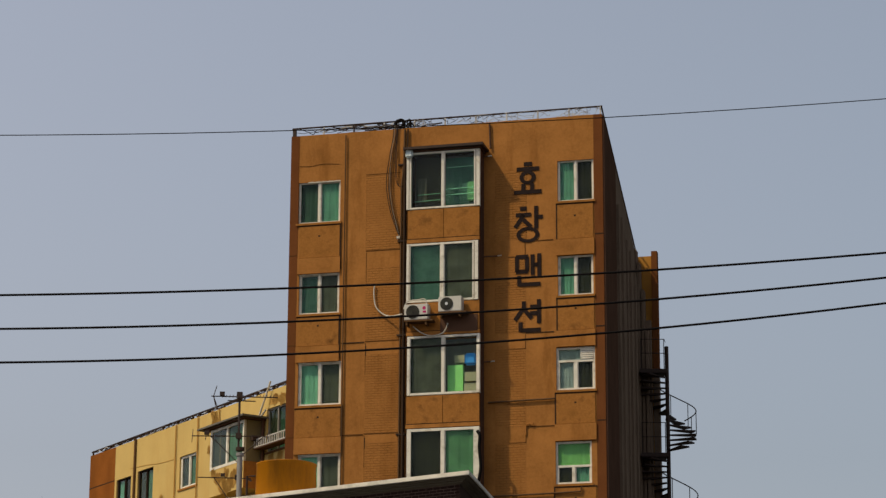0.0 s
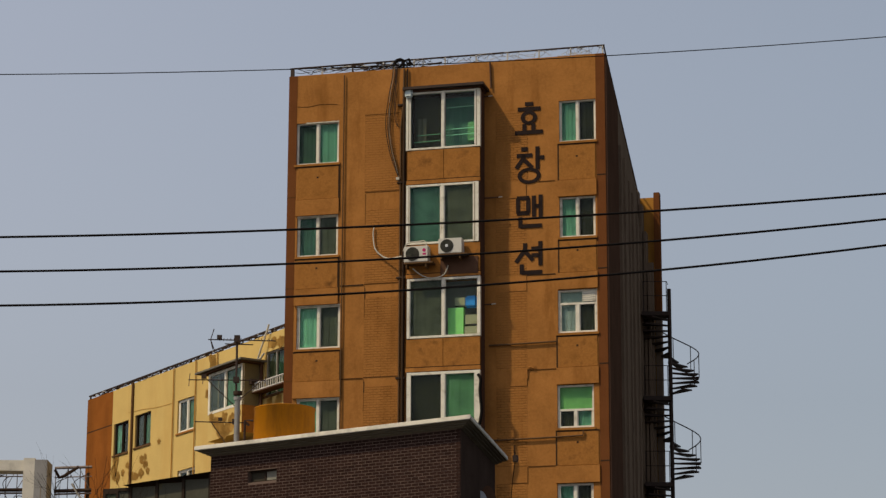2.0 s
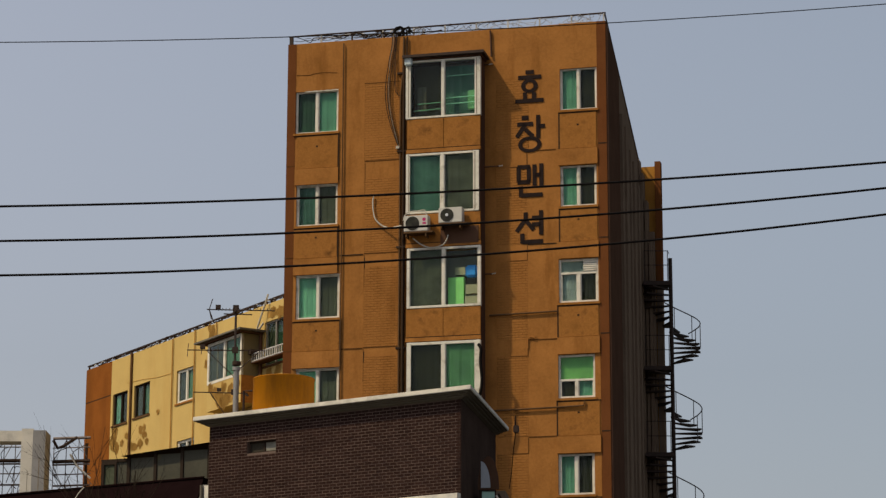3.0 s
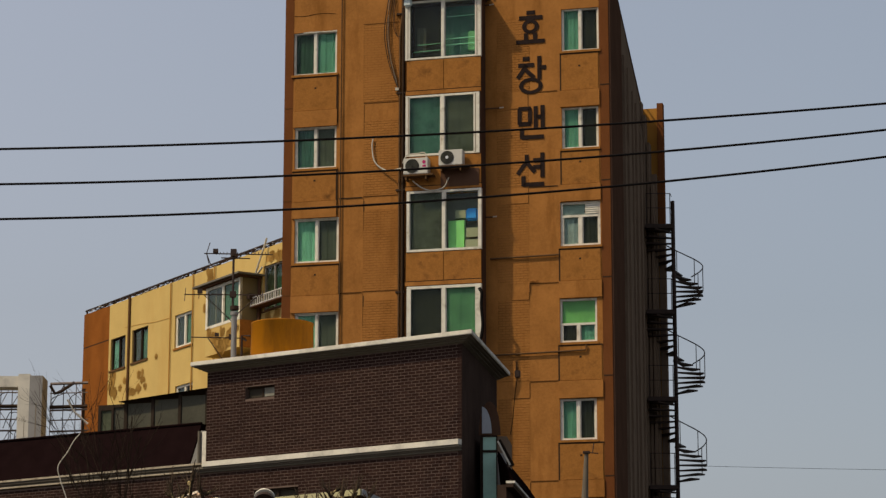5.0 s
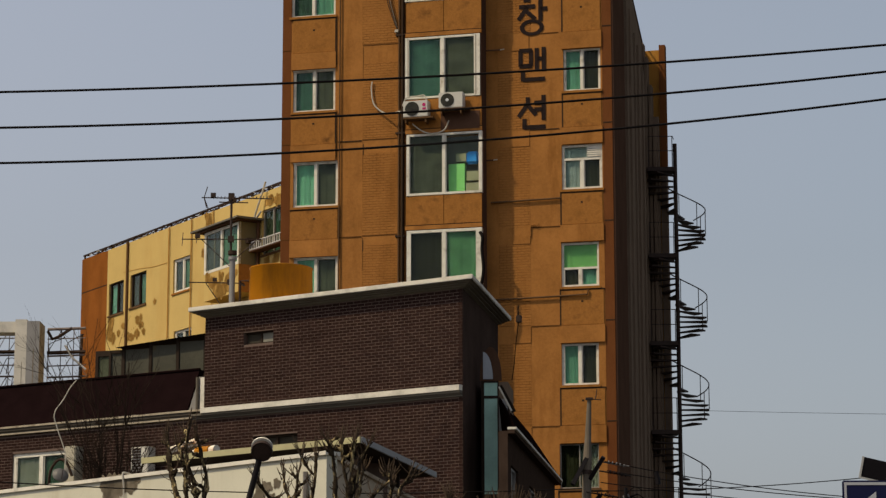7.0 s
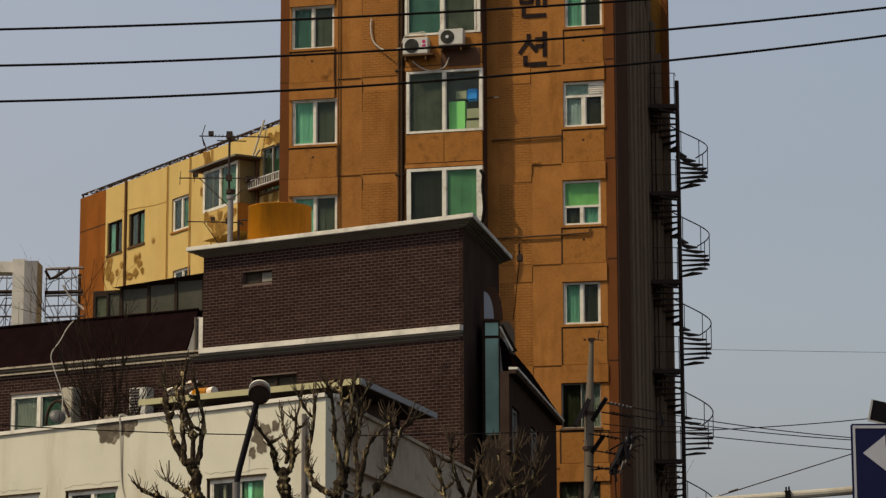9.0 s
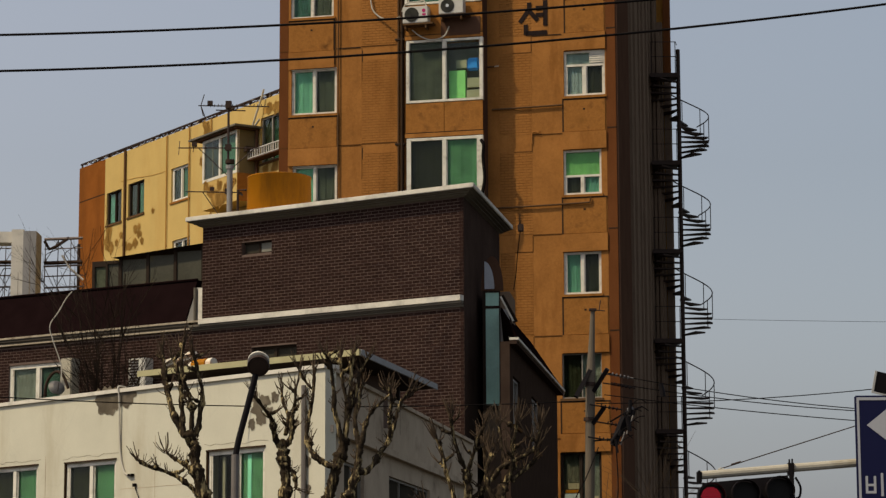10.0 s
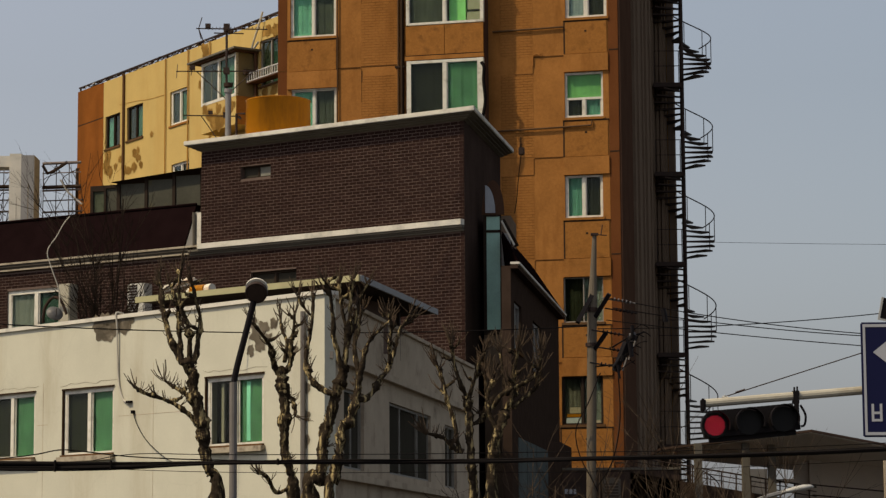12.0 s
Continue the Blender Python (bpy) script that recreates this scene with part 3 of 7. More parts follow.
# painted panels, bands and joints of the facade
for col in (LEFT_W, RIGHT_W):
    left = col is LEFT_W
    for (a, b, z0, z1), nxt in zip(col, col[1:] + [tuple(v - (2.82 if i > 1 else 0.0) for i, v in enumerate(col[-1]))]):
        a, b = (TL + 0.28, b + 0.03) if left else (a - 0.05, TR - 0.275)
        seam = nxt[3] + 0.50
        edge = b - 0.02 if left else a
        cm = (a + b) / 2
        part("spandrel", boxes((a + 0.04, b - 0.03, -0.025, 0.004, seam + 0.015, z0 - 0.10)), M_PANEL, tower)
        part("weep_hole", boxes((cm - 0.03, cm + 0.03, -0.03, -0.02, (seam + z0) / 2 + 0.1, (seam + z0) / 2 + 0.15)), M_JOINT, tower)
        part("slab_band", boxes((a, b, -0.05, 0.004, nxt[3] + 0.012, seam)), M_ORANGE, tower)
        part("joint", boxes((edge, edge + 0.04, -0.03, 0.003, nxt[3] + 0.1, z0 - 0.07)), M_JOINT, tower)
        part("joint", boxes((a, b, -0.03, 0.003, z0 - 0.11, z0 - 0.072)), M_JOINT, tower)
part("crack", tubes(0.008, curve_pts([(TL + 0.28, -0.004, 26.12), (-4.1, -0.004, 26.10), (-3.7, -0.004, 26.15), (-3.2, -0.004, 26.11)]), n=4), M_CRACK, tower)
part("course_panel", boxes((-2.34, -1.2, -0.004, 0.003, 23.33, 25.70)), M_COURSE, tower)
part("course_panel", boxes((1.66, 2.62, -0.004, 0.003, 23.36, 25.5)), M_COURSE, tower)
part("joint", boxes((-2.34, -1.25, -0.012, 0.003, 25.70, 25.715)), M_CRACK, tower)
for k in range(7):
    z = 23.30 - 2.80 * k            # the level of each floor slab
    part("course_panel", boxes((-2.31, -1.16, -0.004, 0.003, z - 2.78, z - 0.52 + 0.12 * (k % 3))), M_COURSE, tower)
    part("course_panel", boxes((1.66, 2.57, -0.004, 0.003, z - 2.78, z - 0.46)), M_COURSE, tower)
    part("joint", boxes((-2.32, -1.25, -0.008, 0.003, z - 0.012, z + 0.012)), M_CRACK, tower)
    part("joint", boxes((-3.05, -2.34, -0.016, 0.003, z - 2.83, z - 2.80)), M_JOINT if k % 2 == 0 else M_CRACK, tower)
    part("joint", boxes((-2.30, -2.282, -0.010, 0.003, z - 3.24, z - 2.92)), M_JOINT, tower)
    part("joint", boxes((-2.31, -2.298, -0.008, 0.003, z - 1.0, z - 0.05)), M_CRACK, tower)
    part("slab_edge", boxes((2.58, 3.42, -0.012, 0.003, z - 0.014, z + 0.012)), M_CRACK if k != 1 else M_JOINT, tower)
    part("slab_edge", boxes((2.06, 2.575, -0.012, 0.003, z - 0.47, z - 0.455)), M_CRACK, tower)
    part("joint", boxes((2.56, 2.578, -0.010, 0.003, z - 0.45, z - 0.02)), M_CRACK, tower)
    part("joint", boxes((TR - 0.26, TR, -0.012, 0.003, z + 0.08, z + 0.115)), M_JOINT, tower)
    part("joint", boxes((TL, TL + 0.26, -0.012, 0.003, z - 0.02, z + 0.005)), M_CRACK, tower)
# windows set into the front wall
for (a, b, z0, z1), c, fw in zip(LEFT_W, ["te", "tm", "pm", "pm"], (0.044, 0.05, 0.06, 0.06)):
    w = window(tower, a, b, z0, z1, 0.05, c, M_FRAME, fw, dark=(0,) if c == "te" else (1,), mull=0.062)
    part("head_strip", boxes((a + 0.3 if fw < 0.05 else a, b, 0.0, 0.049, z1 - 0.02, z1 + 0.02)), M_FRAME, w)
RC = ["ed", "ed", "wdw", "del", "ed", "do", "oo"]
for i, ((a, b, z0, z1), c) in enumerate(zip(RIGHT_W, RC)):
    tr_ = {2: 0.68, 3: 0.42}.get(i, 0.0)
    window(tower, a, b, z0, z1, 0.05, c, (M_FRAME, M_FRAME, M_FRAME, M_FRAME, M_FRAME, M_OLD_AL, M_FRAME_AL)[i], (0.042, 0.047, 0.065, 0.06, 0.058, 0.035, 0.045)[i], transom=tr_, dark=(1,) if c[0] in "ew" else (0,), mull=(0.06, 0.06, 0.09, 0.07, 0.075, 0.03, 0.05)[i])
for k in range(5):
    zl = RIGHT_W[2][2] + 0.92 + k * 0.06
    part("louvre_slat", boxes((RIGHT_W[2][1] - 0.44, RIGHT_W[2][1] - 0.06, 0.035, 0.055, zl, zl + 0.045)), M_FRAME, tower)
RU0, RU1 = RIGHT_W[6][:2]
# boxes behind the lowest panes
part("shelf_board", boxes((RU0 + 0.66, RU1 - 0.1, 0.085, 0.11, 7.62, 7.74)), M_CARD, tower)
part("stored_box", boxes((RU0 + 0.1, RU0 + 0.52, 0.085, 0.11, 7.62, 7.82)), M_C_WHITE, tower)
part("stored_box", boxes((RU0 + 0.12, RU0 + 0.5, 0.085, 0.11, 7.84, 7.92)), M_TANK, tower)
part("stored_box", boxes((RU0 + 0.2, RU0 + 0.5, 0.085, 0.11, 7.94, 8.1)), M_CARD, tower)

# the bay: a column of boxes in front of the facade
# Bay sides get dark tones for their shade, not the facade's orange.
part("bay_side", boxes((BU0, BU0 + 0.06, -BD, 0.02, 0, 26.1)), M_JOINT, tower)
part("bay_side", boxes((BU1 - 0.06, BU1, -BD + 0.004, 0.02, 0, 26.1)), M_SIDE_DARK, tower, "bay side darkened for its shade")
for i, (b0, b1, z0, z1) in enumerate(BAY_W):
    low = BAY_W[i + 1][3] if i < 3 else 4.0
    mid = (BU0 + BU1) / 2
    for a, b in ((BU0, mid - 0.008), (mid + 0.008, BU1)):
        part("bay_panel", boxes((a, b, -BD - 0.01, -BD + 0.06, low + 0.16, z0 - 0.02)), M_PANEL, tower)
    part("bay_beam", boxes((BU0 - 0.02, BU1 + 0.01, -BD - 0.03, -BD + 0.06, low + 0.02, low + 0.13)), M_ORANGE, tower)
    part("bay_joint", boxes((BU0 - 0.01, BU1, -BD - 0.004, -BD + 0.06, low + 0.13, low + 0.165)), M_JOINT, tower)
    w = window(tower, b0, b1, z0, z1, -BD - 0.02, ("--", "tm", "m-", "dg")[i], M_FRAME, (0.055, 0.06, 0.065, 0.08)[i], sill=False, dark=(0,) if i != 1 else (1,), mull=(0.06, 0.09, 0.07, 0.09)[i])
    part("corner_post", boxes((b1 - (0.16 if i != 2 else 0.06), b1 + 0.012, -BD - 0.03, -BD + 0.1, z0, z1)), M_FRAME, w)
    part("corner_post", boxes((b0 - 0.012, b0 + (0.13, 0.10, 0.07, 0.11)[i], -BD - 0.03, -BD + 0.1, z0, z1)), M_FRAME, w)
    if i < 2:
        part("post_groove", boxes((b1 - 0.115, b1 - 0.09, -BD - 0.034, -BD - 0.03, z0 + 0.03, z1 - 0.03)), M_PATCH, w)
        part("post_groove", boxes((b0 + 0.06, b0 + 0.08, -BD - 0.034, -BD - 0.03, z0 + 0.03, z1 - 0.03)), M_PATCH, w)
# Dark panels on the facade stand in for dim openings behind the bay.
for _, _, z0, z1 in BAY_W:
    part("bay_dark_panel", boxes((BU0 + 0.08, BU1 - 0.08, -0.03, -0.012, z0 - 0.3, z1)), M_ROOM, tower)
part("bay_roof", boxes((BU0 - 0.12, BU1 + 0.14, -BD - 0.18, 0.02, 26.16, 26.24)), M_STEEL, tower, "dark sheet roof over the top bay")
part("bay_roof_edge", boxes((BU0 - 0.05, BU1 + 0.05, -BD - 0.05, 0.02, 26.10, 26.16)), M_SIDE_DARK, tower)
part("wrapped_cover", soft_box(BU0 - 0.07, BU0 + 0.16, -BD - 0.12, -BD + 0.02, 25.93, 26.2, 0.04), M_C_WHITE, tower, "crumpled pale plastic cover")
# things kept behind the bay glass
part("green_box", boxes((0.32, 0.78, -0.40, -0.2, 18.74, 19.55)), M_C_LIME, tower, "lime green box behind the glass")
part("blue_bag", soft_box(0.82, 1.17, -0.40, -0.2, 19.55, 19.9, 0.05), M_BLUE, tower, "blue plastic bag")
part("stored_box", boxes((0.52, 0.82, -0.38, -0.2, 19.62, 19.85), (0.82, 1.2, -0.42, -0.2, 18.74, 18.98), (0.84, 1.2, -0.42, -0.2, 19.05, 19.32)), M_CARD, tower)
for u0, u1, z in ((0.25, 1.2, 24.75), (0.25, 1.2, 24.93), (0.3, 1.1, 25.6), (-0.7, 0.2, 24.6), (-0.6, 0.2, 24.8)):
    part("clothes_rail", tubes(0.012, [(u0, -0.46, z), (u1, -0.46, z + 0.02)]), M_C_PALE, tower)
part("hung_cloth", curtain_mesh(0.22, 1.2, 24.3, 25.95, -0.3), M_C_TEAL, tower)
part("hung_cloth", curtain_mesh(-0.62, -0.36, 24.6, 25.35, -0.35), M_C_OLIVE, tower)
part("folded_linen", soft_box(0.9, 1.14, -0.42, -0.34, 24.55, 25.15, 0.03), M_C_GREEN, tower)
part("inner_stile", boxes((-0.62, -0.56, -BD + 0.06, -BD + 0.08, 15.95, 17.55)), M_C_OLIVE, tower)
part("hung_cloth", curtain_mesh(-0.74, -0.64, 15.95, 17.3, -BD + 0.07), M_C_WHITE, tower)
part("hung_cloth", curtain_mesh(0.45, 0.62, 16.0, 17.5, -BD + 0.07), M_C_PALE, tower)
part("burnt_hose", tubes(0.05, curve_pts([(1.28, -0.68, 17.5), (1.36, -0.72, 17.35), (1.34, -0.7, 17.0), (1.38, -0.7, 16.4), (1.28, -0.68, 15.9)])), M_CABLE, tower)

# pipes and loose wires down the front
part("down_pipe", tubes(0.022, [(-2.99, -0.05, 5), (-2.99, -0.05, 27.0)]), M_PIPE, tower)
part("down_pipe", tubes(0.035, [(-1.25, -0.05, 5), (-1.22, -0.05, 25.2), (-1.15, -0.05, 26.0), (-1.13, -0.05, 27.05)]), M_PIPE, tower)
# Dark bar added in place of the shaded gap beside the bay.
part("down_pipe", tubes(0.055, [(-1.13, -0.06, 5), (-1.11, -0.06, 26.1)]), M_JOINT, tower, "dark upright bar for the shaded gap beside the bay")
part("down_pipe", tubes(0.028, [(-1.04, -0.05, 26.0), (-1.03, -0.05, 27.05)]), M_JOINT, tower)
part("down_pipe", tubes(0.03, [(1.53, -0.05, 26.25), (1.50, -0.05, 27.05)]), M_SIDE_DARK, tower)
for z in (6.4, 9.2, 12.0, 14.8, 17.6, 20.6, 23.5, 25.9):
    part("pipe_clip", boxes((-1.32, -1.04, -0.10, 0.003, z, z + 0.05)), M_RUSTY, tower)
for a, b, rr in ((0.0, 0.0, 0.014), (0.07, 0.06, 0.012), (0.13, 0.14, 0.009), (0.03, 0.10, 0.010)):
    part("loose_wire", tubes(rr, curve_pts([(-1.47 + a, -0.05, 27.2), (-1.50 + a, -0.05, 26.8), (-1.58 + a, -0.06, 26.35), (-1.68 + b, -0.07, 25.6), (-1.67 + b, -0.07, 25.1), (-1.56 + b * 0.8, -0.07, 24.5), (-1.40 + b * 0.5, -0.07, 24.0), (-1.26, -0.07, 23.65)])), M_RUSTY if rr != 0.010 else M_PATCH, tower)
for a in (0.0, 0.035):
    part("loose_wire", tubes(0.010, curve_pts([(-1.40 + a, -0.05, 27.2), (-1.41 + a, -0.06, 26.4), (-1.41 + a, -0.07, 25.7), (-1.37 + a, -0.07, 25.38), (-1.27, -0.07, 25.24), (-1.12, -0.08, 25.25)])), M_RUSTY, tower)
part("wire_clamp", boxes((-1.34, -1.24, -0.12, -0.02, 23.60, 23.68)), M_HOSE, tower)
part("drain_hose", tubes(0.022, curve_pts([(-2.02, -0.05, 22.2), (-2.04, -0.06, 21.95), (-1.95, -0.08, 21.5), (-1.6, -0.12, 21.22), (-1.05, -0.5, 21.15)])), M_HOSE, tower)
for u0, u1, z in ((1.30, 1.59, 25.98), (1.38, 1.88, 22.865), (1.34, 1.67, 19.665)):
    v_ = part("vent_stub", tubes(0.022, [(u0 - 0.1, -0.12, z), (u1 - 0.12, -0.12, z)]), M_SIDE_DARK, tower)
    part("stub_end", tubes(0.017, [(u1 - 0.14, -0.12, z), (u1, -0.12, z + 0.012)]), M_HOSE, v_)
part("gas_pipe", tubes(0.026, [(1.45, -0.06, 15.68), (3.4, -0.06, 15.71), (4.18, -0.07, 15.73), (4.2, -0.07, 15.87)]), M_PIPE, tower)
part("gas_pipe", tubes(0.026, [(1.45, -0.05, 18.46), (3.44, -0.05, 18.49)]), M_PIPE, tower)
part("conduit", tubes(0.02, curve_pts([(2.58, -0.02, 17.45), (2.58, -0.03, 17.72), (2.68, -0.04, 17.78), (2.76, -0.04, 17.74), (2.80, -0.04, 17.80)])), M_ORANGE, tower)

# railing and tangled wire along the roof's edge
rz = TT + 0.27
for i in range(11):
    u = TL + 0.06 + (TR - TL - 0.12) * i / 10
    part("rail_post", boxes((u - 0.02, u + 0.02, 0.06, 0.1, TT - 0.02, rz)), M_RAIL_WHITE if i not in (0, 2) else M_RUSTY, tower)
part("corner_stub", boxes((TL + 0.02, TL + 0.12, 0.05, 0.15, TT - 0.02, rz - 0.02)), M_STEEL, tower, "dark stump of the corner post")
part("top_rail", tubes(0.026, [(TL, 0.08, rz), (TR, 0.08, rz)]), M_RUSTY, tower)
part("top_rail", tubes(0.026, [(TR - 0.03, 0.08, rz), (TR - 0.03 + SX * SIDE, SY * SIDE, rz)]), M_RUSTY, tower)
rg = random.Random(5)
# a dense dark tangle over the first third, a few pale loops further on
for u0, u1, count, pale in ((TL + 0.05, -1.2, 26, 8), (-1.3, 1.9, 18, 2), (1.2, 2.9, 7, 2), (1.7, 3.5, 3, 1), (3.5, TR - 0.2, 10, 1)):
    for n in range(count):
        u = rg.uniform(u0, u1 - 0.6)
        z = TT + rg.uniform(0.03, 0.24)
        pts = []
        for k in range(rg.randint(5, 9)):
            pts.append((min(TR - 0.04, u), 0.1 + rg.uniform(-0.08, 0.06), z))
            u += rg.uniform(0.1, 0.4) if pale > 2 else rg.uniform(-0.06, 0.3)
            z = min(TT + 0.27, max(TT + 0.02, z + rg.gauss(0, 0.05 if pale > 2 else 0.09)))
        part("tangled_wire", tubes(rg.choice((0.008, 0.012, 0.018)) if pale > 2 else 0.007, curve_pts(pts, 3), n=4), M_RAIL_WHITE if n % pale == 0 else M_RUSTY, tower)
for k in range(7):
    u = -1.35 + rg.uniform(-0.12, 0.3)
    part("tangled_wire", tubes(0.02, curve_pts([(u, 0.0, TT + 0.02), (u + rg.uniform(-0.2, 0.2), 0.02, TT + 0.2), (u + rg.uniform(-0.15, 0.25), 0.0, TT + rg.uniform(0.2, 0.3)), (u + 0.2, 0.02, TT + 0.06)]), n=5), M_CABLE, tower)
part("wire_coil", tubes(0.03, curve_pts([(-1.5, 0.02, TT + 0.1), (-1.3, 0.0, TT + 0.3), (-1.15, 0.0, TT + 0.2), (-1.3, 0.0, TT + 0.05)])), M_CABLE, tower)

# building name painted down the wall, stroke by stroke
R_, S_ = "ring", "bar"
SYLLABLES = [
    [(S_, .36, .96, .66, .96), (S_, .10, .80, .92, .80), (R_, .50, .53, .22, .17), (S_, .34, .10, .34, .33), (S_, .66, .10, .66, .33), (S_, .0, .06, 1.0, .06)],
    [(S_, .22, .94, .46, .94), (S_, .06, .76, .62, .76), (S_, .36, .76, .04, .40), (S_, .34, .62, .62, .40), (S_, .80, .34, .80, 1.0), (S_, .80, .68, 1.04, .68), (R_, .50, .18, .34, .18)],
    [(S_, .06, .92, .50, .92), (S_, .06, .46, .50, .46), (S_, .10, .46, .10, .92), (S_, .46, .46, .46, .92), (S_, .66, .34, .66, .98), (S_, .90, .30, .90, 1.0), (S_, .66, .66, .90, .66), (S_, .18, .02, .18, .34), (S_, .18, .06, .94, .06)],
    [(S_, .34, .96, .34, .74), (S_, .34, .76, .02, .38), (S_, .34, .72, .62, .42), (S_, .88, .26, .88, 1.0), (S_, .56, .78, .88, .78), (S_, .56, .58, .88, .58), (S_, .22, .02, .22, .32), (S_, .22, .06, .94, .06)],
]
for strokes, (ztop, zbot) in zip(SYLLABLES, ((25.73, 24.76), (24.37, 23.30), (22.90, 21.91), (21.50, 20.52))):
    bm = bmesh.new()
    u0, w, h, th = 2.24, 0.84, ztop - zbot, 0.062
    for st in strokes:
        if st[0] == R_:
            _, cx, cz, rx, rzz = st
            n = 28
            for k in range(n):
                a0, a1 = 2 * math.pi * k / n, 2 * math.pi * (k + 1) / n
                q = []
                for aa, g in ((a0, 1), (a1, 1), (a1, -1), (a0, -1)):
                    q.append((u0 + cx * w + math.cos(aa) * (rx * w + g * th), zbot + cz * h + math.sin(aa) * (rzz * h + g * th * 0.8)))
                fr_ = [bm.verts.new((x, -0.018, z)) for x, z in q]
                bm.faces.new(fr_)
        else:
            _, xa, za, xb, zb = st
            p, q = Vector((u0 + xa * w, zbot + za * h)), Vector((u0 + xb * w, zbot + zb * h))
            d = (q - p).normalized()
            nn = Vector((-d.y, d.x)) * th
            bm.faces.new([bm.verts.new((c.x, -0.0175, c.y)) for c in (p - nn, q - nn, q + nn, p + nn)])
    bmesh.ops.recalc_face_normals(bm, faces=bm.faces[:])
    bmesh.ops.solidify(bm, geom=bm.faces[:], thickness=0.003)
    part("painted_letter", bm, M_LETTER, tower, "dark painted letter of the building name")


# ---------- two outdoor units under the second bay window ----------
def ac_unit(m, w, h, badge, label):
    ob = thing("air_conditioner", m, label, "air conditioner", "outdoor units on the bay")
    part("body", soft_box(0, w, 0, 0.3, 0, h, 0.015), M_AC, ob)
    bm = bmesh.new()
    disc(bm, (w * 0.36, h * 0.5), h * 0.43, -0.012, 0.01, 28)
    part("fan_opening", bm, M_AC_SIDE, ob)
    bm = bmesh.new()
    for k in range(5):
        r = h * (0.40 - 0.075 * k)
        tube(bm, [(w * 0.36 + r * math.cos(a), -0.018, h * 0.5 + r * math.sin(a)) for a in (2 * math.pi * i / 24 for i in range(25))], 0.004, 4)
    part("grille", bm, M_C_DARK, ob)
    bm = bmesh.new()
    disc(bm, (w * 0.36, h * 0.5), h * (0.1 if not badge else 0.05), -0.03, -0.012, 14)
    part("fan_hub", bm, M_HUB if not badge else M_AC_SIDE, ob)
    if badge:
        bm = bmesh.new()
        disc(bm, (w * 0.84, h * 0.72), h * 0.11, -0.006, 0.01, 16)
        part("badge", bm, M_BADGE, ob, "round magenta badge")
        part("badge_bar", boxes((w * 0.78, w * 0.92, -0.005, 0.01, h * 0.42, h * 0.54)), M_BADGE, ob)
    part("bracket", boxes((0, w + 0.14, 0.0, 0.34, -0.05, -0.006), (0.05, 0.09, 0.02, 0.3, -0.16, -0.05), (w - 0.09, w - 0.05, 0.02, 0.3, -0.16, -0.05)), M_PIPE, ob)
    return ob


TM = plane_frame(TX, TY, TK)
ac_unit(TM @ pose(-0.86, -BD - 0.38, 20.84), 0.72, 0.47, True, "ivory outdoor air conditioner with a magenta badge on brackets")
ac_unit(TM @ pose(0.17, -BD - 0.38, 21.04), 0.70, 0.45, False, "ivory outdoor air conditioner with a pale fan hub on brackets")
# Dark board added to paint the shadow below the outdoor units.
shade_board = thing("unit_shade_board", TM @ pose(0.15, -BD - 0.04, 20.5), "added dark board for the shadow below the outdoor units", "board")
part("board", boxes((0.0, 1.12, 0.0, 0.02, 0.0, 0.5)), M_SIDE_DARK, shade_board)
hose = thing("refrigerant_hose", TM, "grey insulated hoses looping below the outdoor units", "hose")
part("hose", tubes(0.018, curve_pts([(-0.65, -BD - 0.15, 20.7), (-0.4, -BD - 0.1, 20.5), (-0.1, -BD - 0.08, 20.4), (0.25, -BD - 0.08, 20.48), (0.4, -BD - 0.1, 20.75)])), M_HOSE, hose)
part("hose", tubes(0.02, curve_pts([(-0.95, -BD - 0.1, 21.25), (-0.8, -BD - 0.2, 21.45), (-0.5, -BD - 0.12, 21.5), (-0.3, -BD - 0.1, 21.5), (-0.2, -BD - 0.12, 21.1)])), M_HOSE, hose)

# ---------- spiral fire stair beside the wing ----------
stair = thing("spiral_stair", pose(7.895, 85.6, 0), "dark steel spiral fire stair with landings and round railings", "stair")
TOPS = [22.54 - 2.955 * k for k in range(8)]
part("column", tubes(0.072, [(0, 0, 0), (0, 0, 23.45)], n=10), M_STEEL, stair)
RAD, STEPS = 0.98, 15
lift = 2.955
tread = bmesh.new()
for a0, a1 in ((-0.2, 0.2),):
    q = [(0.05, -0.03), (RAD * math.cos(a0), RAD * math.sin(a0)), (RAD, 0), (RAD * math.cos(a1), RAD * math.sin(a1)), (0.05, 0.03)]
    prism(tread, q, -0.05, 0)
tread_ob = None
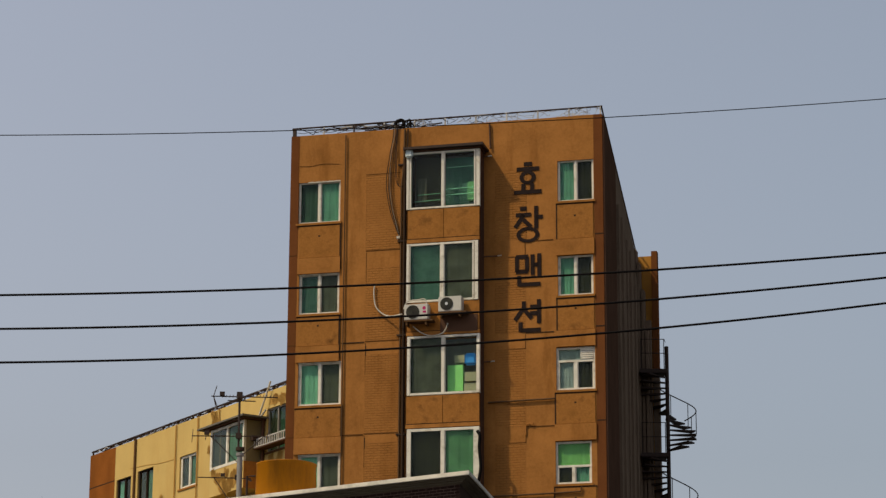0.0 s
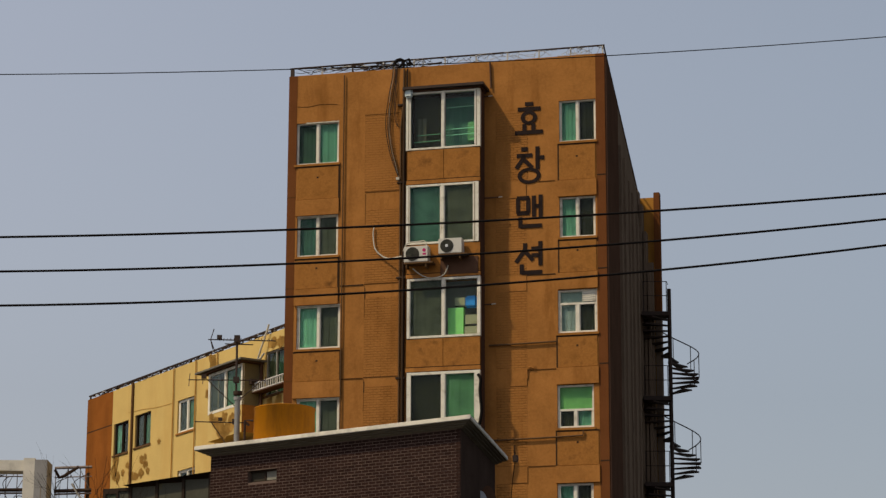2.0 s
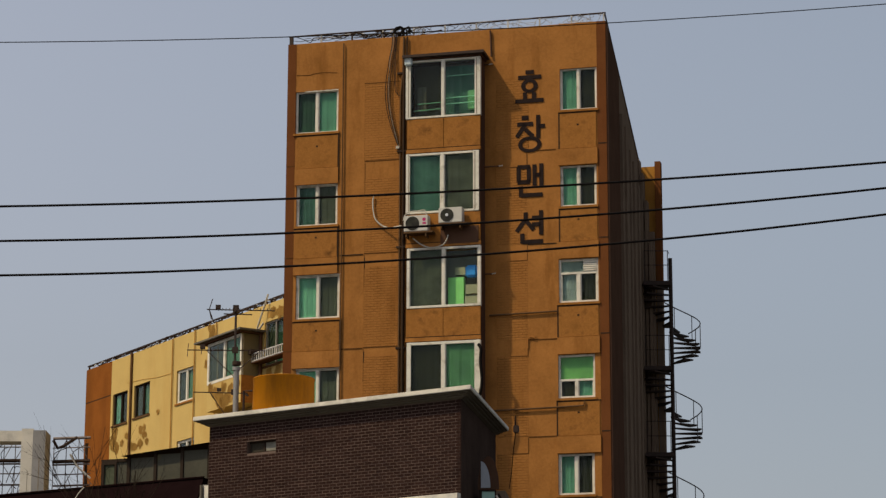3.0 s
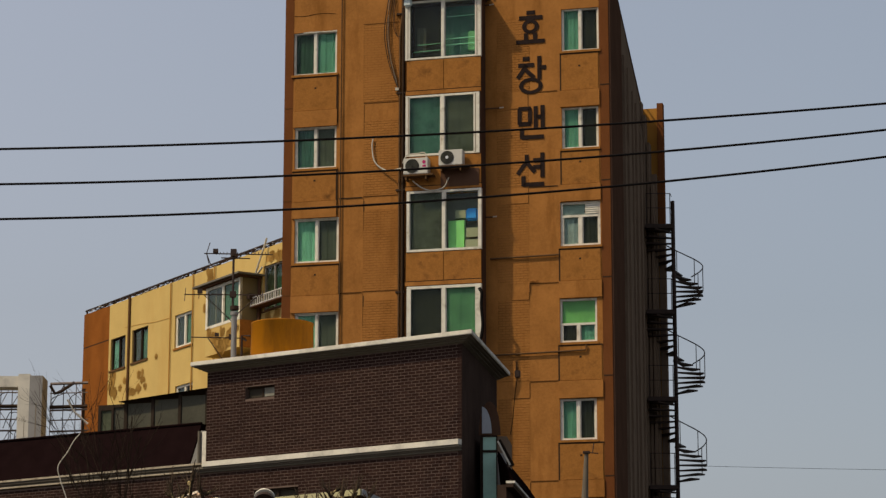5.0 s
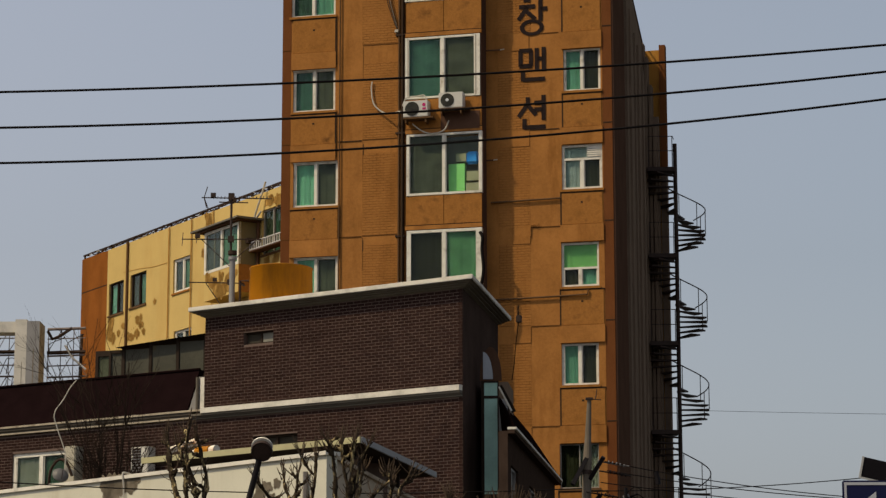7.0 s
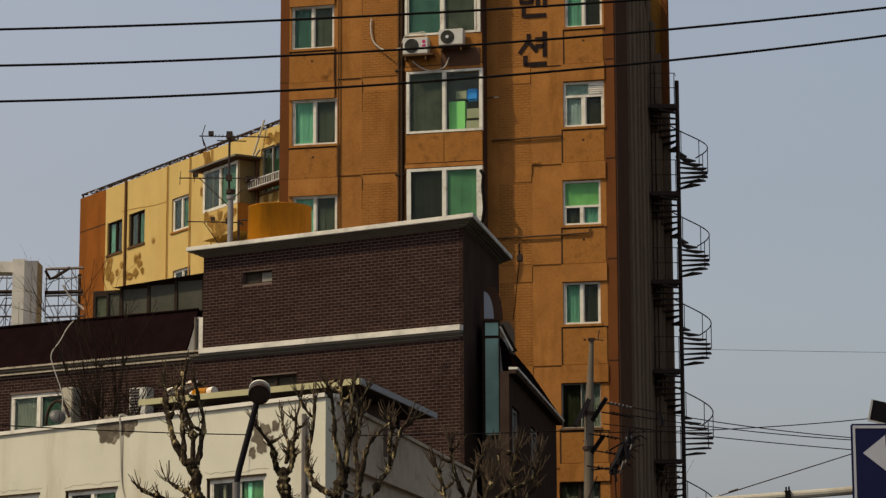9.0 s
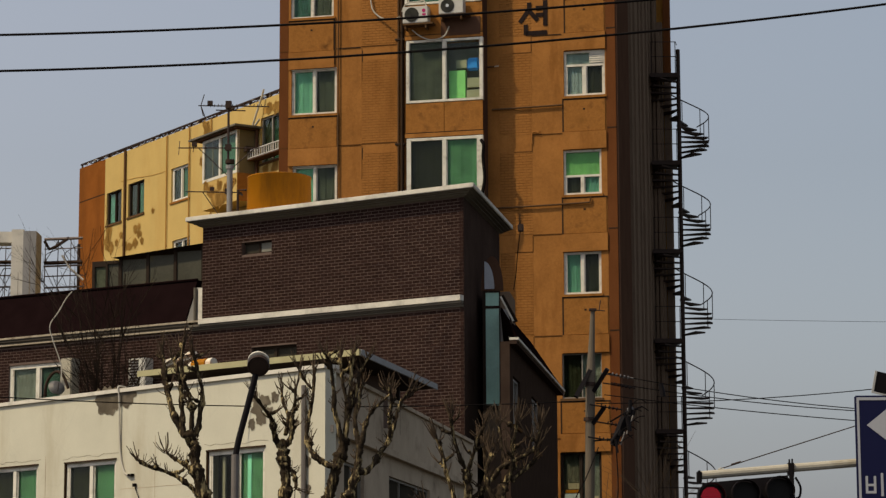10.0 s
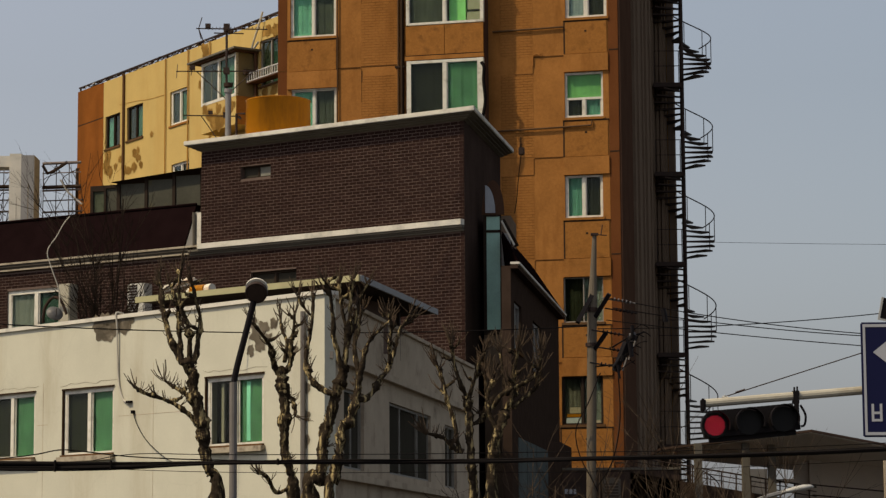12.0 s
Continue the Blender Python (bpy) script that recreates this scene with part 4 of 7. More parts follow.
for top in TOPS:
    part("landing", boxes((-0.98, -0.06, -0.528, 0.42, top - 0.10, top - 0.02)), M_STEEL, stair)
    part("landing_beam", boxes((-0.98, -0.06, -0.57, -0.53, top - 0.15, top - 0.01)), M_STEEL, stair)
    for dz in (0.55, 1.05):
        part("landing_rail", tubes(0.014, [(-0.95, -0.52, top + dz), (-0.12, -0.52, top + dz), (-0.05, -0.1, top + dz)]), M_STEEL, stair)
    for xp in (-0.14, -0.94):
        part("landing_post", tubes(0.014, [(xp, -0.52, top), (xp, -0.52, top + 1.05)]), M_STEEL, stair)
    for i in range(1, STEPS + 1):
        ang = 1.31 * math.pi - 1.75 * math.pi * i / (STEPS + 1)
        z = top - lift * i / (STEPS + 1)
        if z < 0.2:
            continue
        if tread_ob is None:
            tread_ob = part("tread", tread, M_STEEL, stair)
            tread_mesh = tread_ob.data
        else:
            tread_ob = new("tread", tread_mesh)
            tread_ob.parent = stair
        tread_ob.matrix_basis = pose(0, 0, z, 0, 0, math.degrees(ang))
    rail, posts = [], []
    for i in range(6, STEPS + 1):
        ang = 1.31 * math.pi - 1.75 * math.pi * i / (STEPS + 1)
        z = top - lift * i / (STEPS + 1)
        p = Vector((RAD * math.cos(ang), RAD * math.sin(ang), z))
        hgt = 0.86
        rail.append(p + Vector((0, 0, hgt)))
        if i % 2 == 0:
            posts.append([p, p + Vector((0, 0, hgt))])
    if rail[-1].z > 0.3:
        part("handrail", tubes(0.02, curve_pts(rail, 3)), M_STEEL, stair)
        for p in posts:
            part("rail_post", tubes(0.014, p), M_STEEL, stair)

rg = random.Random(9)


def blotch(cx, cz, r, y, parent, material, name="peeled_patch"):
    bm = bmesh.new()
    n = 22
    seat = rg.uniform(0, 40)
    vs = []
    for i in range(n):
        a = 2 * math.pi * i / n
        k = 1 + 0.55 * noise.noise((math.cos(a) * 1.3 + seat, math.sin(a) * 1.3, seat)) + rg.uniform(-0.14, 0.14)
        vs.append(bm.verts.new((cx + math.cos(a) * r * k, y, cz + math.sin(a) * r * k)))
    bm.faces.new(vs)
    bmesh.ops.solidify(bm, geom=bm.faces[:], thickness=0.006)
    return part(name, bm, material, parent)


# ---------- cream wing behind the tower ----------
beige = thing("apartment_building", plane_frame(-5.14, 83.96, -1.538), "cream-yellow lower apartment building with red-brown end and peeling patches", "building")
BT = 21.70
BW = [(-13.30, -12.06, 19.17, 20.37), (-11.50, -10.20, 19.21, 20.43), (-8.06, -6.68, 19.23, 20.44), (-1.57, 0.5, 19.55, 21.08), (-7.92, -6.58, 16.3, 17.85), (-13.5, -12.2, 16.2, 17.6)]
part("front_wall", holed(-13.47, 3.0, 0, BT, BW, 0, 0.25), M_BEIGE, beige)
part("end_strip", boxes((-15.72, -13.474, -0.004, 0.25, 0, BT)), M_END, beige, "red-brown painted end strip")
part("side_wall", boxes((-15.72, -15.47, 0.25, 9, 0, BT)), M_END, beige)
part("side_wall", boxes((2.75, 3.0, 0.25, 9, 0, BT)), M_BEIGE, beige)
part("back_wall", boxes((-15.72, 3.0, 9, 9.25, 0, BT)), M_BEIGE, beige)
part("roof", boxes((-15.47, 2.75, 0.25, 9, BT - 0.4, BT - 0.2)), M_ROOF, beige)
part("room_backs", boxes((-15.3, 2.7, 1.2, 1.25, 0.2, BT - 0.5)), M_ROOM, beige)
for (a, b, z0, z1), c, fm in zip(BW, ("ed", "de", "de", "dtd", "dd", "dd"), (M_FRAME_AL, M_FRAME_AL, M_FRAME, M_OLD_AL, M_FRAME, M_FRAME_AL)):
    window(beige, a, b, z0, z1, 0.06, c, fm, 0.085 if fm is M_FRAME else 0.055, splits=(0.5,) if len(c) == 2 else (0.33, 0.66))
# bay with a little roof
part("bay", boxes((-4.25, -1.8, -0.75, 0.02, 18.3, 19.24)), M_BEIGE, beige)
part("bay_cheek", boxes((-1.799, -1.79, -0.745, 0.02, 18.3, 19.24)), M_PANEL, beige)
for q in (-1.86, -4.25):
    part("bay_side", boxes((q, q + 0.06, -0.74, 0.02, 19.24, 20.75)), M_OLIVE, beige, "olive-brown side of the bay")
window(beige, -4.25, -1.8, 19.24, 20.68, -0.76, "de", M_FRAME, 0.095, sill=False)
part("inner_stile", boxes((-3.66, -3.58, -0.70, -0.685, 19.36, 20.55)), M_OLIVE, beige)
part("bay_roof", boxes((-4.85, -1.5, -1.0, 0.02, 20.75, 20.81)), M_TRIM_GREY, beige, "thin weathered bay roof")
part("bay_fascia", boxes((-4.5, -1.65, -0.90, 0.0, 20.69, 20.748)), M_SIDE_DARK, beige)
part("vent_box", boxes((-1.788, -1.62, -0.50, -0.2, 19.95, 20.12)), M_STEEL, beige)
# Dark upright added for the shade between bay and balcony.
part("down_pipe", tubes(0.06, [(-1.70, -0.08, 18.3), (-1.70, -0.08, 20.7)]), M_SIDE_DARK, beige)
for cx, cz, r in ((-4.0, 19.1, 0.16), (-3.6, 18.9, 0.24), (-3.0, 19.0, 0.2), (-2.5, 18.7, 0.3), (-2.1, 18.95, 0.2), (-3.3, 18.6, 0.3), (-2.9, 18.5, 0.26)):
    blotch(cx, cz, r, -0.762, beige, M_BEIGE_DARK)
for z in (19.72, 19.98):
    part("balcony_rail", tubes(0.026, [(-2.05, -0.05, z), (-1.95, -0.35, z), (0.4, -0.35, z)]), M_RAIL_WHITE, beige)
for i in range(16):
    part("baluster", tubes(0.022, [(-1.93 + 0.155 * i, -0.35, 19.72), (-1.93 + 0.155 * i, -0.35, 19.98)]), M_RAIL_WHITE, beige)
part("loose_hose", tubes(0.035, curve_pts([(-1.2, -0.1, 22.0), (-1.35, -0.15, 21.6), (-1.6, -0.2, 21.1), (-1.75, -0.2, 20.85), (-1.55, -0.25, 20.8), (-1.3, -0.2, 21.0)])), M_HOSE, beige)
# Thin dark board paints the balcony's shaded underside; no bracket is known.
part("bracket", boxes((-1.95, 0.4, -0.38, 0.02, 19.66, 19.69)), M_SIDE_DARK, beige)
for q in ((-1.4, 1.5, 21.2, 21.42),):
    part("peeled_patch", boxes((q[0], q[1], -0.008, 0.003, q[2], q[3])), M_BEIGE_DARK, beige)
for cx, cz, r in ((-13.06, 18.88, 0.55), (-13.2, 18.5, 0.6), (-12.9, 18.3, 0.5), (-12.01, 18.64, 0.3), (-10.85, 18.70, 0.36), (-10.53, 18.73, 0.28), (-10.6, 18.47, 0.34), (-10.4, 18.45, 0.26), (-10.87, 18.2, 0.42), (-12.42, 18.4, 0.3), (-11.71, 18.22, 0.45), (-11.3, 18.1, 0.4), (-10.3, 18.2, 0.3), (-9.46, 19.17, 0.24), (-5.42, 21.5, 0.55), (-5.35, 21.25, 0.5), (-5.6, 21.05, 0.3), (-5.76, 20.33, 0.3), (-1.0, 21.34, 0.5), (-0.5, 21.28, 0.5), (-0.6, 19.3, 0.5), (0.1, 19.2, 0.5), (-1.2, 19.3, 0.4)):
    blotch(cx, cz, r * 0.45, -0.012, beige, M_BEIGE_DARK)
for u in (-11.70, -8.35, -6.62, -5.0):
    part("down_pipe", tubes(0.05 if u < -11 else 0.025, [(u, -0.05, 0), (u, -0.05, BT)]), M_BEIGE_DARK if u > -11 else M_PIPE, beige)
part("crack", tubes(0.012, curve_pts([(-12.1, -0.004, 20.64), (-10.8, -0.004, 20.57), (-9.6, -0.004, 20.46), (-8.45, -0.004, 20.43)]), n=4), M_BEIGE_DARK, beige)
part("joint", boxes((-15.7, -13.48, -0.008, 0.003, 20.37, 20.41)), M_JOINT, beige)
part("top_rail", tubes(0.035, [(-15.7, 0.05, BT + 0.15), (3.0, 0.05, BT + 0.15)]), M_STEEL, beige)
for i in range(16):
    u = -15.6 + i * 1.2
    part("rail_post", boxes((u - 0.03, u + 0.03, 0.03, 0.08, BT - 0.02, BT + 0.15)), M_RUSTY, beige)
for n in range(54):
    pts = [(-15.5 + n * 0.31 + k * 0.2, 0.05 + rg.uniform(-0.08, 0.05), BT + rg.uniform(0.02, 0.15)) for k in range(7)]
    part("tangled_wire", tubes(0.016, curve_pts(pts, 3), n=4), M_RAIL_WHITE if n % 14 == 1 else M_RUSTY, beige)


# ---------- dark brick house ----------
KX, KY, KK = 0.48, 57.8, -0.65
brick_house = thing("brick_house", plane_frame(KX, KY, KK), "dark red-brown brick house with white cornice and maroon mansard roof", "house")
KM = plane_frame(KX, KY, KK)
QX, QY = -0.39, 0.921                     # the way of the right-hand side wall
UP0, UP1 = -7.24, 0.0
Z_BAND0, Z_BAND1, Z_TOP = 11.05, 11.30, 13.50
SLIT = (-6.09, -5.23, 12.72, 13.01)
LOWWIN = (-5.79, -4.5, 9.75, 10.55)
LWIN = (-13.25, -11.47, 9.2, 10.6)
part("front_wall", holed(UP0, UP1 - 0.105, Z_BAND1 - 0.1, Z_TOP, [SLIT], 0.0, 0.25), M_MORTAR, brick_house, "dark brick upper front wall")
part("front_wall", holed(-15.5, UP1 - 0.105, 0, Z_BAND0 + 0.1, [LOWWIN, LWIN], 0.0, 0.25), M_MORTAR, brick_house, "dark brick lower front wall")
part("room_backs", boxes((-15.0, -0.8, 1.0, 1.05, 0.2, 10.9), (UP0 + 0.3, -0.8, 1.0, 1.05, 11.3, 13.3)), M_ROOM, brick_house)
D_UP = 5.1
YB = QY * D_UP - 0.25
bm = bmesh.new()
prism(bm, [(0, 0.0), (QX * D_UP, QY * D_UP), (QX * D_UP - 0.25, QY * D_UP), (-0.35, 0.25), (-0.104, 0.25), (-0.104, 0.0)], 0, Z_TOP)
# Shaded face of the brickwork, its shade held in this separate brown.
part("side_wall", bm, M_SIDE_BRICK, brick_house, "side wall in a brown of its own for the shade")
part("side_wall", boxes((UP0, UP0 + 0.25, 0.25, YB, 11.0, Z_TOP)), M_MORTAR, brick_house)
part("back_wall", boxes((UP0, QX * D_UP - 0.26, YB, YB + 0.25, 0, Z_TOP)), M_MORTAR, brick_house)
part("side_wall", boxes((-15.5, -15.25, 0.25, YB, 0, 11.0)), M_MORTAR, brick_house)
part("flat_roof", boxes((-15.2, UP0, 0.25, YB, 10.9, 11.05)), M_ROOF, brick_house)
PLAN = [(UP0, 0), (0, 0), (QX * D_UP, QY * D_UP), (UP0, QY * D_UP)]
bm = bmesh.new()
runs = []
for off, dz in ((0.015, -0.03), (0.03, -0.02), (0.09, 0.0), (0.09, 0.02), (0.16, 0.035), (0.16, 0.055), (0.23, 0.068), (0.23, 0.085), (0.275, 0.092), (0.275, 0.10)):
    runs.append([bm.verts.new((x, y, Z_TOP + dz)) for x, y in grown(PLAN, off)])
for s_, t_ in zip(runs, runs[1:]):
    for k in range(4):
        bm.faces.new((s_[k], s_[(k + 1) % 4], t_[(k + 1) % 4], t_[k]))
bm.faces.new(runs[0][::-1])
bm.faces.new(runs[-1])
# Moulding toned dark for the shaded underside of the cornice.
part("cornice_moulding", bm, M_COVE, brick_house, "grooved moulding with the cornice's underside shade in its colour")
bm = bmesh.new()
prism(bm, grown(PLAN, 0.30), Z_TOP + 0.101, Z_TOP + 0.205)
bmesh.ops.bevel(bm, geom=bm.edges[:], offset=0.012, segments=2, affect='EDGES')
part("cornice", bm, M_TRIM, brick_house, "weathered white cornice")
# Strips under each white line carry its shade as darker trim.
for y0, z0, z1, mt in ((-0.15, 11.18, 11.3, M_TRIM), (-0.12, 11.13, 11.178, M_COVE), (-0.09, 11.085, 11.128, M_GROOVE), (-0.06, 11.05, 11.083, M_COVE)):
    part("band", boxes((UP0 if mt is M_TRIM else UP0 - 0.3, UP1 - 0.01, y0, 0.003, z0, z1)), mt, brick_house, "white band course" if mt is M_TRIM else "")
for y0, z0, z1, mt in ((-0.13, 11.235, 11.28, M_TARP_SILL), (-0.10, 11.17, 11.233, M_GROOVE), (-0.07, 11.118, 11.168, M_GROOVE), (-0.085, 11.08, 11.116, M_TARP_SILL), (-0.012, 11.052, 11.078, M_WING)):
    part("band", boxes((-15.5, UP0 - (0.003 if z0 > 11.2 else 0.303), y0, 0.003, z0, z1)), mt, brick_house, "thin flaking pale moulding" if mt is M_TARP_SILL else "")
bm = bmesh.new()
v = [bm.verts.new(c) for c in ((-15.5, -0.05, 11.2), (-7.74, -0.05, 11.2), (-7.88, 0.62, 12.36), (-15.5, 0.62, 12.42), (-15.5, 0.3, 11.2), (-7.74, 0.3, 11.2), (-7.88, 0.8, 12.36), (-15.5, 0.8, 12.42))]
for f in ((0, 1, 2, 3), (7, 6, 5, 4), (1, 5, 6, 2), (0, 3, 7, 4), (3, 2, 6, 7), (0, 4, 5, 1)):
    bm.faces.new([v[i] for i in f])
part("mansard_roof", bm, M_MANSARD, brick_house, "dark maroon shingle mansard roof")
part("roof_edge", tubes(0.03, [(-15.5, 0.6, 12.44), (-7.86, 0.6, 12.37)]), M_MANSARD, brick_house)
bm = bmesh.new()
es = [(-7.72, 11.28), (-7.245, 11.31), (-7.245, 12.06), (-7.42, 12.08)]
fa = [bm.verts.new((x, 0.02, z)) for x, z in es]
ba = [bm.verts.new((x, 0.55, z)) for x, z in es]
bm.faces.new(fa)
bm.faces.new(ba[::-1])
for i in range(4):
    bm.faces.new((fa[i - 1], ba[i - 1], ba[i], fa[i]))
bmesh.ops.recalc_face_normals(bm, faces=bm.faces[:])
# Slab greyed beside its white facing: shade put into the colour.
part("end_slab", bm, M_CONCRETE, brick_house, "stained slab at the roof's end, greyed for its shade")
part("slab_facing", boxes((-7.37, -7.25, 0.008, 0.018, 11.32, 12.05)), M_TRIM, brick_house)
part("rain_pipe", tubes(0.035, [(-7.43, -0.03, 11.3), (-7.43, -0.03, 12.06)]), M_COVE, brick_house)
# slit window, lower windows
w = part("window", boxes((SLIT[0], SLIT[1], 0.1, 0.16, SLIT[2], SLIT[2] + 0.04), (SLIT[0], SLIT[1], 0.1, 0.16, SLIT[3] - 0.04, SLIT[3]), (SLIT[0] + 0.42, SLIT[0] + 0.47, 0.1, 0.16, SLIT[2], SLIT[3])), M_FRAME_AL, brick_house)
part("pane", boxes((SLIT[0] + 0.48, SLIT[1] - 0.02, 0.12, 0.128, SLIT[2] + 0.04, SLIT[3] - 0.04)), M_GREY_PANE, w, "frosted pane")
part("pane", boxes((SLIT[0] + 0.02, SLIT[0] + 0.42, 0.13, 0.138, SLIT[2] + 0.04, SLIT[3] - 0.04)), M_PANE_DARK, w)
window(brick_house, *LOWWIN, 0.08, "--", M_FRAME_AL, 0.05, pm=M_PANE_DARK)
window(brick_house, *LWIN, 0.04, "ot", M_FRAME, 0.1, splits=(0.52,))

def upright(ring, y0, y1):
    """A slab cut to an outline of x, z."""
    bm = bmesh.new()
    fa = [bm.verts.new((x, y0, z)) for x, z in ring]
    ba = [bm.verts.new((x, y1, z)) for x, z in ring]
    bm.faces.new(fa)
    bm.faces.new(ba[::-1])
    for i in range(len(ring)):
        bm.faces.new((fa[i - 1], ba[i - 1], ba[i], fa[i]))
    bmesh.ops.recalc_face_normals(bm, faces=bm.faces[:])
    return bm


# a narrow glazed stair bay with an arched head, in the corner behind the shaded side
bay = thing("stair_bay", pose(0.955, 59.4, 0, 0, 0, -6), "tall narrow stair bay with teal glass and an arched head", "bay window")
# Body tone raised to lift the deep shade around the bay.
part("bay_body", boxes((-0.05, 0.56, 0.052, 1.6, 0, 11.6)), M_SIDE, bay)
BAY_LIGHTS = [(0.02, 0.32, 9.05, 11.22), (0.02, 0.32, 11.28, 11.58)]
part("bay_frame", holed(-0.05, 0.345, 8.95, 11.62, BAY_LIGHTS, 0, 0.05), M_FRAME_AL, bay)
for u0, u1, z0, z1 in BAY_LIGHTS:
    part("pane", boxes((u0, u1, 0.02, 0.03, z0, z1)), M_GLASS_TEAL, bay)
part("flashing", boxes((0.35, 0.57, 0.0, 0.05, 8.9, 11.2)), M_PIER, bay, "grey rendered strip")
# Arch brown picked for how the shaded corner looks.
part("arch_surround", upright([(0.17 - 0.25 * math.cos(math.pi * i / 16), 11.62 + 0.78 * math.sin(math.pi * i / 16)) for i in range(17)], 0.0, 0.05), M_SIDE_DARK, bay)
part("arch_pane", upright([(0.0, 11.66)] + [(0.22 * math.cos(math.pi / 2 * i / 10), 11.66 + 0.62 * math.sin(math.pi / 2 * i / 10)) for i in range(11)], -0.02, -0.001), M_HAZE_PALE, bay, "pale pane under the arch")

part("hanging_wire", tubes(0.011, curve_pts([(0.60, 2.9, 13.70), (0.59, 2.9, 13.4), (0.535, 2.9, 12.96), (0.485, 2.9, 12.42), (0.43, 2.9, 12.05)])), M_CABLE, bay)
part("wire_clamp", soft_box(0.54, 0.68, 2.8, 2.9, 13.42, 13.60, 0.02), M_STEEL, bay)
part("hanging_wire", tubes(0.012, [(0.58, 2.85, 13.5), (0.60, 2.85, 13.85)]), M_CABLE, bay)

# the gabled rear part that stands out to the right
rear = thing("house_wing", pose(0, 0, 0), "dark house wing with a steep dark roof and pale eave trim", "house")
A, B = (1.52, 58.2), (2.98, 68.9)
ax = Vector((B[0] - A[0], B[1] - A[1])).normalized()
nx = Vector((ax.y, -ax.x))
EZ = 10.28


def wing_pt(s, out):
    p = Vector(A) + ax * s + nx * out
    return (p.x, p.y)


LW = 10.8
HOLES_W = [(0.2, 1.7, 8.55, 9.6), (4.2, 6.2, 8.35, 9.55)]
wall_m = Matrix.Translation((A[0], A[1], 0)) @ Matrix.Rotation(math.atan2(ax.y, ax.x), 4, 'Z')
wl = part("wall", holed(-0.45, LW, 0, EZ, HOLES_W, 0, 0.2), M_WING, rear)
wl.matrix_basis = wall_m
for h in HOLES_W:
    w_ = window(rear, *h, 0.06, "--", M_GALV, 0.05)
    w_.matrix_basis = wall_m
bm = bmesh.new()
prism(bm, [(1.4, 59.0), wing_pt(-0.4, -0.02), wing_pt(LW, -0.02), (0.9, 69.2)], EZ - 0.15, EZ)
part("attic_floor", bm, M_MORTAR, rear)
for o0, o1, z0, z1, mt in ((0.0, 0.16, EZ - 0.06, EZ + 0.02, M_WING), (0.0, 0.2, EZ + 0.03, EZ + 0.08, M_TRIM)):
    bm = bmesh.new()
    prism(bm, [wing_pt(-0.5, o0), wing_pt(-0.5, o1), wing_pt(LW + 0.15, o1), wing_pt(LW + 0.15, o0)], z0, z1)
    part("eave_trim", bm, mt, rear)
bm = bmesh.new()
a0, a1, r0, r1 = wing_pt(-0.2, 0.17), wing_pt(LW + 0.1, 0.17), wing_pt(0.6, -0.3), wing_pt(7.2, -0.3)
v = [bm.verts.new(c) for c in ((*a0, EZ + 0.08), (*a1, EZ + 0.08), (*r1, EZ + 0.9), (*r0, EZ + 0.9), (1.38, 59.1, EZ + 0.08), (1.3, 69.0, EZ + 0.08))]
for f in ((0, 1, 2, 3), (3, 2, 5, 4), (0, 3, 4), (1, 5, 2), (0, 4, 5, 1)):
    bm.faces.new([v[i] for i in f])
part("roof", bm, M_MANSARD, rear, "steep dark shingle roof")
for a, b in ((0.7, 2.3), (2.45, 4.4), (4.55, 7.2)):
    lp = part("lower_pane", boxes((a, b, -0.03, -0.004, 4.6, 6.65)), M_GREY_FILM, rear, "dull frosted lower pane")
    lp.matrix_basis = wall_m
bm = bmesh.new()
prism(bm, [wing_pt(7.4, 0.0), wing_pt(8.0, 0.28), wing_pt(LW + 0.2, 0.28), wing_pt(LW + 0.2, 0.0)], 0, 6.9)
part("annex", bm, M_WING, rear, "low dark annex wall")
bm = bmesh.new()
v = [bm.verts.new(c) for c in ((1.27, 58.6, 11.38), (1.36, 58.6, 11.42), (1.68, 58.72, 10.84), (1.58, 58.72, 10.80))]
bm.faces.new(v)
bmesh.ops.solidify(bm, geom=bm.faces[:], thickness=0.05)
part("roof_hatch", bm, M_FRAME_AL, rear, "open dark roof hatch")
# White bar paints the lit edge of the hatch.
part("hatch_lit_edge", tubes(0.022, [(1.29, 58.56, 11.37), (1.57, 58.66, 10.84)], n=5), M_TRIM, rear)
part("roof_hatch_stay", tubes(0.02, [(*wing_pt(0.6, -0.05), EZ), (1.5, 58.75, 11.1)]), M_STEEL, rear)

# ---------- on the brick house's roof ----------
tank = thing("water_tank", KM @ pose(-5.77, 1.0, Z_TOP + 0.205), "ochre plastic water tank with a ribbed lid on the roof", "water tank")
bm = bmesh.new()
prof = [(0.0, 0.0), (0.74, 0.0), (0.765, 0.03), (0.745, 0.92), (0.757, 0.93), (0.757, 0.955), (0.7, 0.97), (0.4, 1.0), (0.0, 1.02)]
n = 36
rings = [[bm.verts.new((r * math.cos(2 * math.pi * k / n), r * math.sin(2 * math.pi * k / n), z)) for k in range(n)] for r, z in prof[1:-1]]
for s_, t_ in zip(rings, rings[1:]):
    for k in range(n):
        bm.faces.new((s_[k], s_[(k + 1) % n], t_[(k + 1) % n], t_[k])).smooth = s_ is rings[1]
bm.faces.new(rings[0][::-1])
bm.faces.new(rings[-1])
part("tank_body", bm, M_TANK, tank)
part("tank_frame", tubes(0.03, [(-0.8, -0.55, 0.0), (-0.8, -0.55, 0.66), (-0.62, -0.45, 0.66)], [(-0.95, -0.2, 0.62), (-0.8, -0.55, 0.62)]), M_STEEL, tank)
